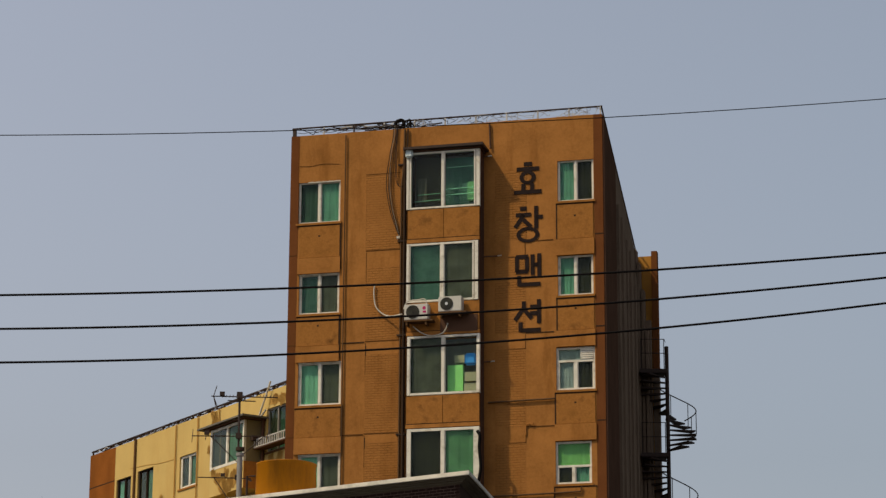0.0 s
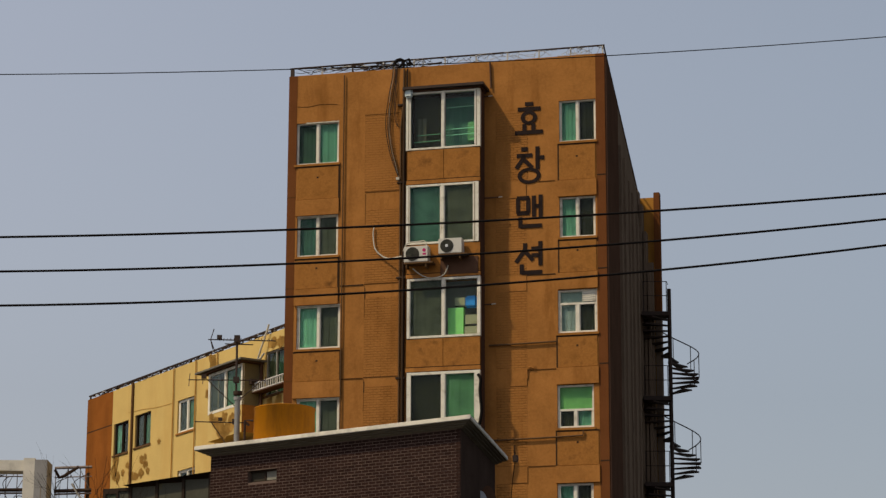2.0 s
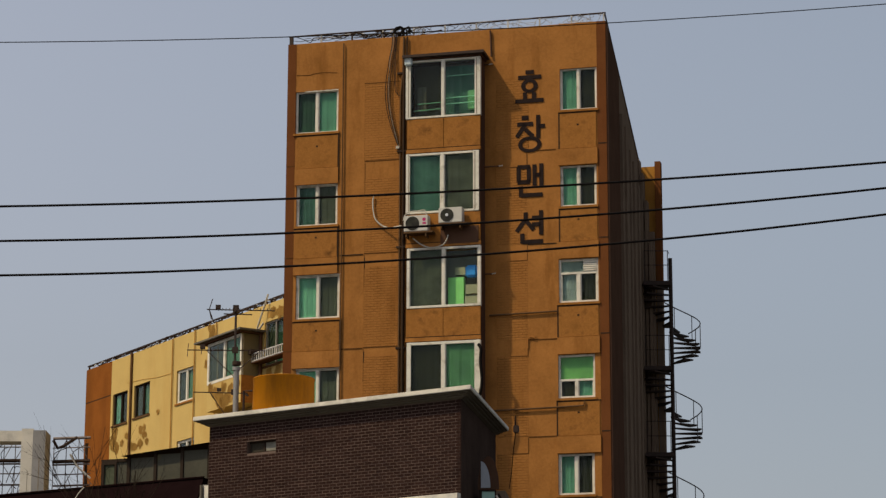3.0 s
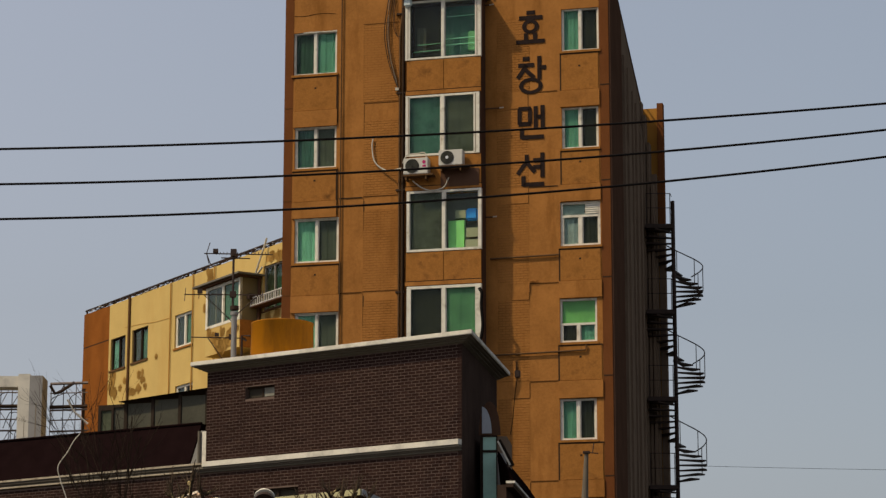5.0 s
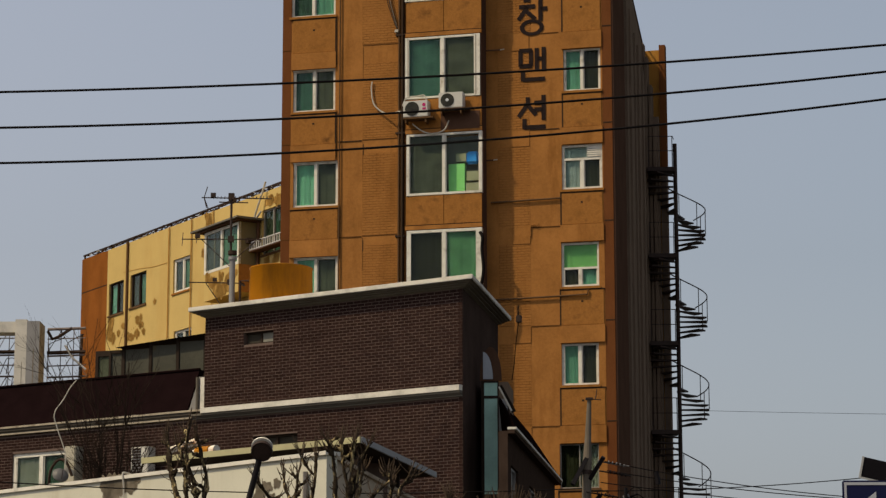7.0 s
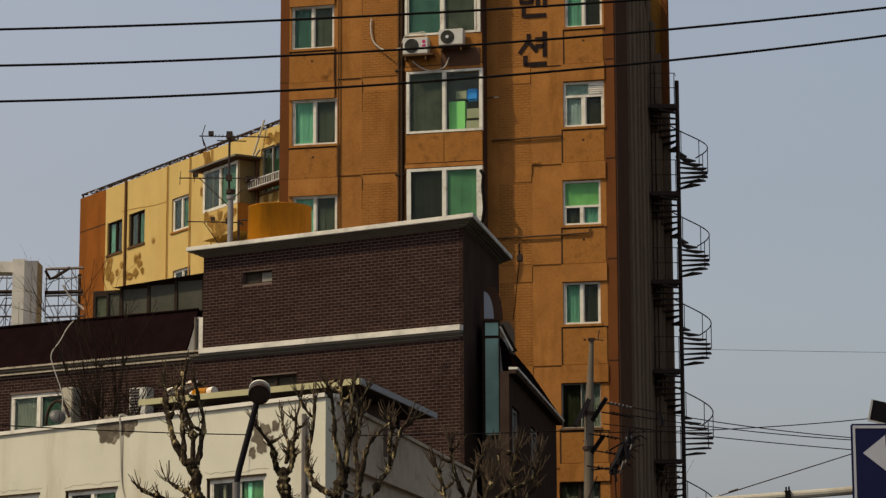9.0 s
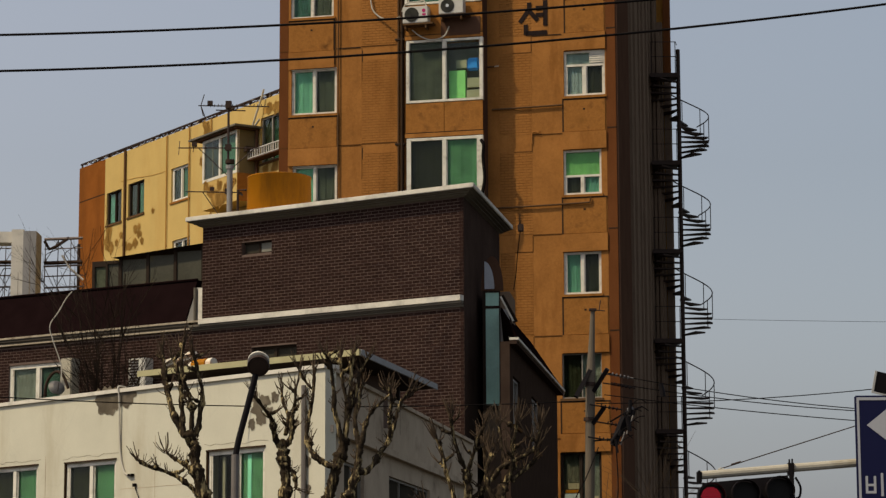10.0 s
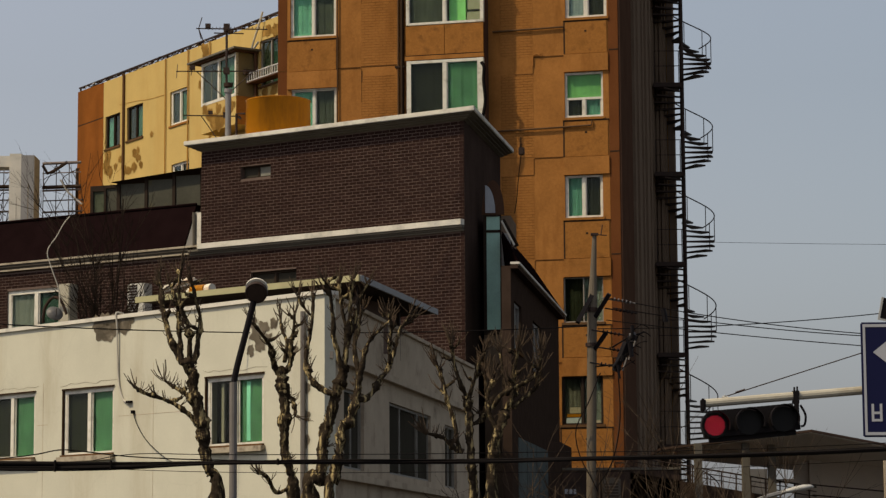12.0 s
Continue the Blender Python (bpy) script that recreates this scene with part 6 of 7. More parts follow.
pollard("large pollarded plane tree with a dark forked trunk", 38.9, [
    ([(-1.84, 4.78), (-1.7, 5.05), (-1.65, 5.44), (-1.59, 5.82), (-1.51, 6.12), (-1.43, 6.36), (-1.36, 6.59)], 0.110, 0.086),
    ([(-1.36, 6.57), (-1.31, 6.96), (-1.28, 7.28), (-1.26, 7.59), (-1.22, 7.81)], 0.063, 0.023),
    ([(-1.47, 6.22), (-1.65, 6.3), (-1.81, 6.44), (-1.89, 6.61), (-1.87, 6.91), (-1.82, 7.22), (-1.8, 7.62)], 0.066, 0.023),
    ([(-1.38, 6.57), (-1.49, 6.96), (-1.51, 7.3), (-1.55, 7.62), (-1.61, 7.79)], 0.055, 0.023),
    ([(-1.3, 6.92), (-1.19, 7.3), (-1.13, 7.55), (-1.02, 7.75)], 0.039, 0.020),
    ([(-1.35, 6.68), (-1.34, 7.12), (-1.4, 7.43), (-1.43, 7.78)], 0.043, 0.023),
    ([(-1.81, 7.32), (-1.92, 7.44), (-2.0, 7.6)], 0.027, 0.020),
], 5)
pollard("leaning pollarded plane tree with pale mottled bark", 38.6, [
    ([(-1.55, 4.77), (-1.48, 5.1), (-1.42, 5.42), (-1.37, 5.71), (-1.26, 5.94), (-1.17, 6.26), (-1.12, 6.49)], 0.085, 0.066),
    ([(-1.12, 6.46), (-1.07, 6.78), (-0.99, 6.96), (-0.86, 7.09), (-0.72, 7.23)], 0.050, 0.019),
    ([(-1.17, 6.13), (-0.99, 6.21), (-0.86, 6.42), (-0.72, 6.62), (-0.66, 6.88), (-0.59, 7.11), (-0.43, 7.37)], 0.058, 0.023),
    ([(-0.72, 6.62), (-0.72, 6.89), (-0.69, 7.11), (-0.72, 7.28)], 0.039, 0.019),
    ([(-1.14, 6.43), (-1.21, 6.82), (-1.18, 7.09), (-1.11, 7.4)], 0.054, 0.023),
], 6)
pollard("pollarded plane tree with twisted limbs and stubby twigs", 39.5, [
    ([(0.43, 4.79), (0.41, 5.28), (0.37, 5.67), (0.36, 5.97), (0.34, 6.23)], 0.076, 0.064),
    ([(0.34, 6.21), (0.26, 6.4), (0.18, 6.64), (0.13, 6.95)], 0.052, 0.024),
    ([(0.37, 6.2), (0.46, 6.47), (0.5, 6.64), (0.6, 6.84)], 0.040, 0.020),
    ([(0.29, 5.45), (0.13, 5.53), (0.01, 5.64), (-0.12, 5.68), (-0.22, 5.71)], 0.048, 0.028),
    ([(0.23, 5.48), (0.16, 5.89), (0.06, 6.23), (0.01, 6.47), (-0.08, 6.69)], 0.048, 0.020),
    ([(0.39, 5.83), (0.53, 5.89), (0.64, 6.0), (0.63, 6.2), (0.61, 6.55)], 0.052, 0.024),
], 7, 15, 0.34)
pollard("pollarded plane tree with a broad crown beside the dark house", 39.2, [
    ([(0.66, 4.78), (0.71, 5.4), (0.76, 5.65), (0.83, 5.87), (0.89, 6.02)], 0.091, 0.067),
    ([(0.88, 6.0), (0.98, 6.22), (1.0, 6.52), (1.06, 6.84)], 0.051, 0.024),
    ([(0.7, 6.05), (0.82, 6.21), (0.96, 6.3), (1.14, 6.39), (1.3, 6.5), (1.37, 6.77)], 0.051, 0.024),
    ([(0.96, 6.05), (1.12, 6.17), (1.3, 6.32), (1.35, 6.52)], 0.051, 0.024),
    ([(0.79, 5.7), (0.65, 5.95), (0.63, 6.21), (0.69, 6.44)], 0.051, 0.024),
    ([(0.92, 6.22), (0.85, 6.54), (0.81, 6.84)], 0.039, 0.020),
], 8, 16, 0.36)


def scrub(ob_m, label, stems, height, spread, seed, material, r=0.016, group=""):
    """A bare shrub: thin stems that fork twice."""
    rg = random.Random(seed)
    ob = thing("bare_shrub", ob_m, label, "shrub", group)
    for _ in range(stems):
        bm = bmesh.new()
        todo = [(Vector((rg.uniform(-0.15, 0.15), rg.uniform(-0.15, 0.15), 0)), Vector((rg.gauss(0, spread), rg.gauss(0, spread), 1)).normalized(), height * rg.uniform(0.55, 1.0), r, 0)]
        while todo:
            p, d, ln, rr_, lvl = todo.pop()
            pts = [p]
            for k in range(4):
                d = (d + Vector((rg.gauss(0, 0.09), rg.gauss(0, 0.09), 0.03))).normalized()
                pts.append(pts[-1] + d * ln / 4)
            tube(bm, pts, rr_, 4, rr_ * 0.45)
            if lvl < 3:
                for _k in range(rg.randint(3, 5) if lvl < 2 else 2):
                    todo.append((pts[rg.randint(1, 3)], (d + Vector((rg.gauss(0, 0.5), rg.gauss(0, 0.5), rg.gauss(0, 0.25)))).normalized(), ln * rg.uniform(0.35, 0.6), rr_ * 0.55, lvl + 1))
        part("stem", bm, material, ob)
    return ob


scrub(pose(-7.0, 56.3, 7.5), "leafless dark shrub with fine twigs on the roof terrace", 8, 3.7, 0.13, 31, M_TWIG_DARK, 0.024)
scrub(pose(-7.3, 56.7, 7.5), "thin leafless sapling on the roof terrace", 6, 4.6, 0.05, 32, M_TWIG_DARK, 0.018)
scrub(pose(-6.75, 56.4, 7.5), "leafless dark bush of hair-fine twigs on the roof terrace", 6, 3.4, 0.2, 33, M_TWIG_DARK, 0.015)
for i, (x, y_, h) in enumerate(((2.4, 44, 5.2), (3.2, 46, 5.6), (4.1, 47, 5.9), (4.7, 46, 5.4), (5.6, 47, 5.3), (1.6, 44, 5.3))):
    scrub(pose(x, y_, 0), "leafless pale hedge shrub at the roadside", 7, h, 0.13, 40 + i, M_TWIG, 0.022, "roadside shrubs")

# ---------- street lamp ----------
lamp = thing("street_lamp", pose(-2.65, 36.0, -0.06), "grey street lamp with a bent neck and round black head", "street lamp")
part("pole", tubes(0.05, [(0, 0, 0), (0.0, 0, 6.25)], n=12), M_LAMP_POLE, lamp)
part("neck", tubes(0.04, curve_pts([(0.0, 0, 6.15), (0.03, 0, 6.38), (0.145, -0.02, 6.83), (0.232, -0.04, 7.17), (0.26, -0.05, 7.28)]), n=10), M_BLACK, lamp)
bm = bmesh.new()
prof = [(0.02, 0.0), (0.125, 0.0), (0.135, -0.02), (0.16, -0.02), (0.165, 0.03), (0.15, 0.08), (0.1, 0.13), (0.03, 0.15)]
n = 26
HEAD_M = pose(0.295, -0.1, 7.380, -58, 0, 0) @ Matrix.Scale(0.88, 4)
rings = [[bm.verts.new((r * math.cos(2 * math.pi * k / n), r * math.sin(2 * math.pi * k / n), z)) for k in range(n)] for r, z in prof]
for s_, t_ in zip(rings, rings[1:]):
    for k in range(n):
        bm.faces.new((s_[k], s_[(k + 1) % n], t_[(k + 1) % n], t_[k]))
bm.faces.new(rings[0][::-1])
bm.faces.new(rings[-1])
hd = part("lamp_head", bm, M_STEEL, lamp)
hd.matrix_basis = HEAD_M
# White ring raised to fit the view paints the head's sunlit crescent.
cp_ = part("lamp_lit_rim", tubes(0.162, [(0, 0, 0.028), (0, 0, 0.06)], n=26), M_FRAME, lamp, "white rim shifted up to show as a sunlit crescent")
cp_.matrix_basis = Matrix.Translation((0, 0.01, 0.042)) @ HEAD_M
ls_ = part("lens", tubes(0.128, [(0, 0, -0.024), (0, 0, -0.012)], n=26), M_STEEL, lamp)
ls_.matrix_basis = HEAD_M

# ---------- utility pole ----------
NEAR = Matrix.Translation((-0.027, 1.083, 1.090)) @ Matrix.Scale(0.708, 4)
upole = thing("utility_pole", NEAR @ pose(3.36, 62.0, 0), "tapered concrete utility pole with crossarms and insulators", "utility pole")
part("pole", tubes(0.112, [(-0.02, 0, -1.64), (0.05, 0, 5.0), (0.14, 0, 10.0)], n=14), M_POLE, upole)
bm = bmesh.new()
tube(bm, [(0.145, 0, 9.95), (0.17, 0, 10.5), (0.215, 0, 11.5)], 0.115, 12, 0.05)
part("pole_top", bm, M_POLE, upole, "tapered steel extension")
part("cap", boxes((0.13, 0.3, -0.08, 0.08, 11.5, 11.55)), M_STEEL, upole)
part("spike", tubes(0.012, [(0.25, 0, 11.52), (0.5, 0, 11.5)], [(0.36, 0, 11.5), (0.4, 0, 11.75)]), M_STEEL, upole)
for a, b in (((-0.22, -0.3, 9.45), (0.14, -0.05, 10.1)), ((0.2, -0.05, 9.6), (0.52, -0.3, 10.1)), ((0.18, -0.05, 8.85), (0.44, -0.25, 9.22))):
    part("crossarm", tubes(0.07, [a, b], n=4), M_BLACK, upole)
part("band", tubes(0.14, [(0.135, 0, 9.72), (0.14, 0, 9.82)], n=14), M_STEEL, upole)
part("band", tubes(0.14, [(0.11, 0, 8.92), (0.11, 0, 9.0)], n=14), M_STEEL, upole)
for dx, dz in ((0.62, 9.98), (0.66, 9.75), (0.35, 9.25), (0.5, 8.85), (0.3, 8.5)):
    bm = bmesh.new()
    for k in range(5):
        tube(bm, [(dx + k * 0.09, -0.3, dz - 0.02 * k), (dx + k * 0.09 + 0.03, -0.3, dz - 0.02 * k - 0.007)], 0.04, 8)
    tube(bm, [(dx - 0.25, -0.25, dz + 0.03), (dx + 0.5, -0.3, dz - 0.1)], 0.018, 5)
    part("insulator", bm, M_PORCELAIN if dz > 9.9 else M_BLACK, upole)
part("stay_loop", tubes(0.014, curve_pts([(0.3, -0.1, 8.3), (0.0, -0.3, 7.6), (-0.28, -0.2, 7.0), (-0.2, -0.2, 6.4), (0.05, -0.2, 5.9), (0.2, -0.1, 5.6)])), M_CABLE, upole)
part("stay_loop", tubes(0.014, curve_pts([(0.7, -0.3, 8.2), (0.72, -0.3, 7.2), (0.55, -0.2, 6.3), (0.2, -0.1, 5.7)])), M_CABLE, upole)
hub = thing("cable_splice", NEAR @ pose(4.25, 61.4, 0), "cluster of black splice boxes and fuse holders hung on the wires", "cable box")
part("splice_box", tubes(0.085, [(-0.28, 0, 8.3), (-0.02, 0, 8.95)], n=8), M_BLACK, hub)
part("splice_box", tubes(0.1, [(-0.05, 0.05, 8.7), (0.14, 0.05, 9.12)], n=8), M_BLACK, hub)
part("fuse_holder", tubes(0.02, [(0.02, -0.1, 8.55), (0.18, -0.1, 8.98)], [(-0.12, -0.1, 8.3), (-0.02, -0.1, 8.6)], n=6), M_LAMP_POLE, hub)
rg = random.Random(15)
for k in range(9):
    t = k / 8
    c = Vector((-0.3 + 0.46 * t + rg.uniform(-0.09, 0.09), rg.uniform(-0.12, 0.05), 8.25 + 0.9 * t + rg.uniform(-0.06, 0.06)))
    d = Vector((rg.uniform(-0.05, 0.12), 0, rg.uniform(0.06, 0.16)))
    part("clamp", tubes(rg.uniform(0.03, 0.065), [c - d, c, c + d], n=7), M_BLACK, hub)
    part("jumper", tubes(0.012, curve_pts([c, c + Vector((0.2, 0, 0.16)), c + Vector((0.38, 0.05, rg.uniform(-0.05, 0.3)))]), n=5), M_CABLE, hub)
part("fuse_cap", tubes(0.06, [(0.06, 0, 9.1), (0.2, 0, 9.14)], n=8), M_PORCELAIN, hub)
part("hanger", tubes(0.02, [(-0.3, 0.6, 8.9), (0.0, 0, 9.05), (0.4, 0, 9.2)]), M_CABLE, hub)
part("hanger", tubes(0.02, [(-0.7, 0.5, 8.45), (-0.25, 0, 8.45)]), M_CABLE, hub)
hub2 = thing("cable_splice", NEAR @ pose(5.1, 61.7, 0), "small dark splice cone hung on the wires", "cable box")
part("splice_box", tubes(0.06, [(0, 0, 9.75), (0.04, 0, 9.6), (0.06, 0, 9.45)], n=8), M_BLACK, hub2)


def wire(a, b, drop, r, label, group="overhead wires"):
    ob = new("overhead_wire")
    tagged(ob, label, "wire", group)
    part("strand", tubes(r, sag(a, b, drop, 40), n=6), M_CABLE, ob)
    return ob


def wire3(p, r, label):
    """A wire through three heights (x = -10, 0, 10), carried on past the view as the same parabola."""
    za, zb, zc = p
    c2 = (za + zc - 2 * zb) / 200
    c1 = (zc - za) / 20
    ob = new("overhead_wire")
    tagged(ob, label, "wire", "overhead wires")
    part("strand", tubes(r, [(x, 56.0, zb + c1 * x + c2 * x * x) for x in range(-30, 31)], n=6), M_CABLE, ob)


POWER = [(21.36, 21.65, 22.32), (17.49, 17.85, 18.57), (16.69, 17.08, 17.97), (15.90, 16.34, 17.36)]
wire3(POWER[0], 0.011, "thin dark overhead wire crossing before the tower")
for p in POWER[1:]:
    wire3(p, 0.026, "black overhead power wire crossing before the tower")
wire(NEAR @ Vector((3.9, 61.7, 10.0)), NEAR @ Vector((14.0, 61.7, 9.0)), 0.2, 0.008, "thin wire strung from the utility pole")
wire(NEAR @ Vector((3.95, 61.7, 9.78)), NEAR @ Vector((14.0, 61.7, 9.0)), 0.17, 0.008, "thin wire strung from the utility pole")
wire(NEAR @ Vector((3.6, 61.7, 9.3)), NEAR @ Vector((14.0, 61.7, 10.12)), 0.15, 0.008, "thin wire strung from the utility pole")
wire(NEAR @ Vector((3.8, 61.7, 9.5)), NEAR @ Vector((14.0, 61.7, 8.6)), 0.08, 0.008, "thin wire strung from the utility pole")
wire((-12.57, 40.3, 7.95), (2.36, 44.9, 7.73), 0.33, 0.009, "thin sagging wire across the white house")
wire((7.90, 85.68, 14.40), (30.0, 90.0, 14.8), 0.1, 0.006, "very thin far wire")
bundle = new("overhead_cable_bundle")
tagged(bundle, "thick black bundle of telephone cables hung low over the street", "cable")
rg = random.Random(77)
LINE = [(-12, 4.98), (-7, 4.86), (-4.2, 4.818), (-3.1, 4.81), (-2.2, 4.832), (-1.0, 4.836), (0.4, 4.832), (1.4, 4.848), (2.8, 4.872), (4.2, 4.925), (8.0, 5.11), (12, 5.34)]
for k in range(7):
    off = (k - 3) / 3
    pts = []
    for x, z in LINE:
        wide = 0.040 if x < -3.5 else 0.030 if x < -2.5 else 0.013
        pts.append((x, 28.0 + rg.uniform(-0.02, 0.02), z + off * wide + rg.uniform(-0.006, 0.006)))
    part("strand", tubes((0.013, 0.010, 0.015, 0.011, 0.015, 0.010, 0.007)[k], curve_pts(pts, 6), n=6), M_CABLE, bundle)
part("strand", tubes(0.006, curve_pts([(-12, 28, 5.02), (-7, 28, 4.93), (-4.6, 28, 4.88), (-4.2, 28, 4.884), (-3.86, 28, 4.919), (-3.62, 28, 4.962), (-3.38, 28, 4.945), (-3.1, 28, 4.91), (-2.8, 28, 4.885), (-2.3, 28, 4.862), (-1.5, 28, 4.842)])), M_CABLE, bundle)
part("strand", tubes(0.004, curve_pts([(-3.3, 28, 4.86), (-3.1, 28, 4.90), (-2.8, 28, 4.923), (-2.3, 28, 4.912), (-1.5, 28, 4.905), (0.5, 28, 4.91), (4, 28, 4.97), (12, 28, 5.4)])), M_CABLE, bundle)
part("strand", tubes(0.003, curve_pts([(-3.3, 28.1, 4.79), (-2, 28.1, 4.745), (0, 28.1, 4.735), (3, 28.1, 4.77), (12, 28.1, 5.2)])), M_CABLE, bundle)
for x, z, h in ((-3.66, 4.81, 0.055), (-3.13, 4.815, 0.045), (-1.55, 4.836, 0.03)):
    part("tie", tubes(0.012, [(x, 27.97, z - h), (x + 0.004, 27.97, z + h)], n=6), M_CABLE, bundle)


def line_pole(x, y, h, arms, label):
    """A tapered pole that carries the ends of the wires."""
    ob = thing("utility_pole", pose(x, y, 0), label, "utility pole")
    bm = bmesh.new()
    tube(bm, [(0, 0, 0), (0, 0, h * 0.5), (0, 0, h)], 0.19, 14, 0.11)
    part("pole", bm, M_POLE, ob)
    for z in arms:
        part("crossarm", boxes((-0.5, 0.5, -0.06, 0.06, z - 0.14, z - 0.03)), M_GALV, ob)
        part("insulator", tubes(0.05, [(0, 0.0, z - 0.06), (0, 0.0, z + 0.03)], n=8), M_PORCELAIN, ob)


def at_end(p, x):
    return p[1] + (p[2] - p[0]) / 20 * x + (p[0] + p[2] - 2 * p[1]) / 200 * x * x


for x in (-30, 30):
    ends = [at_end(p, x) for p in POWER]
    line_pole(x, 56.0, max(ends) + 0.4, ends, "tall concrete utility pole carrying the power wires")
for x, y, z in ((-12.0, 28.0, 4.98), (12.0, 28.0, 5.34), (-12.57, 40.3, 7.95), (30.0, 90.0, 14.8)):
    line_pole(x, y, z + 0.5, [z], "concrete utility pole carrying one line of cable")

# ---------- traffic signal and sign on one arm ----------
signal = thing("traffic_signal", pose(-0.055, 30.0, -0.075), "black three-lens traffic signal showing red, hung from a pale arm", "traffic light")
part("arm", tubes(0.045, [(2.76, 0.1, 5.575), (4.66, 0.1, 5.72), (9.5, 0.1, 6.05)], n=12), M_ARM, signal)
part("post", tubes(0.11, [(9.5, 0.1, 0), (9.5, 0.1, 6.5)], n=14), M_ARM, signal)
part("end_clamp", soft_box(2.735, 2.785, 0.04, 0.16, 5.49, 5.625, 0.015), M_BLACK, signal)
hs_m = pose(2.71, 0.0, 5.155, 0, -5.0, 0)
bd = part("housing", soft_box(0.05, 1.045, -0.08, 0.12, 0, 0.325, 0.05), M_BLACK, signal)
bd.matrix_basis = hs_m
for i in range(3):
    cx = 0.165 + 0.355 * i
    bm = bmesh.new()
    disc(bm, (cx, 0.168), 0.128, -0.085, -0.06, 28)
    ln = part("lens", bm, M_LENS_OFF, signal)
    ln.matrix_basis = hs_m
    bm = bmesh.new()
    n = 20
    a_in, a_out = [], []
    for k in range(n + 1):
        a = math.radians(-25) + math.radians(230) * k / n
        for r, lst in ((0.140, a_in), (0.150, a_out)):
            lst.append([bm.verts.new((cx + r * math.cos(a), yy, 0.168 + r * math.sin(a))) for yy in (-0.08, -0.24)])
    for k in range(n):
        for lst in (a_in, a_out):
            bm.faces.new((lst[k][0], lst[k + 1][0], lst[k + 1][1], lst[k][1]))
        bm.faces.new((a_in[k][1], a_in[k + 1][1], a_out[k + 1][1], a_out[k][1]))
    vs_ = part("visor", bm, M_BLACK, signal)
    vs_.matrix_basis = hs_m
bm = bmesh.new()
for i in range(-6, 7):
    for j in range(-6, 7):
        x, z = i * 0.0215 + (0.0107 if j % 2 else 0), j * 0.0188
        if x * x + z * z < 0.0108:
            tube(bm, [(0.165 + x, -0.096, 0.168 + z), (0.165 + x, -0.086, 0.168 + z)], 0.0052, 6)
ld = part("red_leds", bm, M_LED, signal, "lit red light diodes")
ld.matrix_basis = hs_m
part("hanger", boxes((3.69, 3.75, 0.04, 0.16, 5.57, 5.70), (3.70, 3.715, 0.08, 0.11, 5.70, 5.74), (3.73, 3.745, 0.08, 0.11, 5.70, 5.745), (3.70, 3.74, 0.0, 0.1, 5.46, 5.57)), M_BLACK, signal)
part("drip_loop", tubes(0.012, curve_pts([(3.76, 0.05, 5.55), (3.81, 0.05, 5.45), (3.8, 0.05, 5.35), (3.76, 0.05, 5.33)])), M_BLACK, signal)
part("eye_bolt", tubes(0.012, [(2.99, 0.1, 5.58), (2.99, 0.1, 5.66)], [(2.96, 0.1, 5.64), (3.02, 0.1, 5.64)]), M_FRAME_BEIGE, signal)
part("stay_wire", tubes(0.006, [(2.99, 0.1, 5.645), (4.45, 0.1, 6.1), (9.5, 0.1, 6.48)]), M_STEEL, signal)
part("turnbuckle", tubes(0.012, [(3.1, 0.1, 5.685), (3.2, 0.1, 5.716)]), M_STEEL, signal)

board = thing("road_sign", pose(4.315, 29.85, 5.13), "blue left-turn road sign with white border and arrow", "road sign")
part("plate", soft_box(0, 0.95, 0, 0.03, 0, 1.18, 0.012), M_SIGN_BLUE, board)
part("border", boxes((0.02, 0.93, -0.004, 0.0, 0.02, 0.05), (0.02, 0.93, -0.004, 0.0, 1.13, 1.16), (0.02, 0.045, -0.004, 0.0, 0.05, 1.13), (0.905, 0.93, -0.004, 0.0, 0.05, 1.13)), M_SIGN_WHITE, board, "white border line")
bm = bmesh.new()
ar = [(0.12, 0.87), (0.36, 1.06), (0.36, 0.94), (0.7, 0.94), (0.7, 0.8), (0.36, 0.8), (0.36, 0.68)]
fa = [bm.verts.new((x, -0.006, z)) for x, z in ar]
ba = [bm.verts.new((x, 0.002, z)) for x, z in ar]
bm.faces.new(fa)
bm.faces.new(ba[::-1])
for i in range(len(ar)):
    bm.faces.new((fa[i - 1], fa[i], ba[i], ba[i - 1]))
part("arrow", bm, M_SIGN_WHITE, board, "white left arrow")
part("letter", boxes((0.09, 0.115, -0.004, 0.0, 0.16, 0.34), (0.175, 0.20, -0.004, 0.0, 0.16, 0.34), (0.115, 0.175, -0.004, 0.0, 0.16, 0.185), (0.115, 0.175, -0.004, 0.0, 0.235, 0.26), (0.25, 0.275, -0.004, 0.0, 0.13, 0.37)), M_SIGN_WHITE, board, "white letter")
part("clip", boxes((0.3, 0.4, 0.03, 0.25, 0.42, 0.56)), M_BLACK, board)
solar = thing("solar_panel", pose(4.51, 29.9, 6.34, 0, 12, 8), "small dark solar panel box on top of the road sign", "solar panel")
part("panel", soft_box(0, 0.3, 0, 0.04, 0.02, 0.24, 0.01), M_BLACK, solar)
part("rim", boxes((-0.01, 0.31, -0.006, 0.0, 0.0, 0.02), (-0.01, 0.012, -0.006, 0.0, 0.02, 0.24)), M_FRAME_BEIGE, solar)

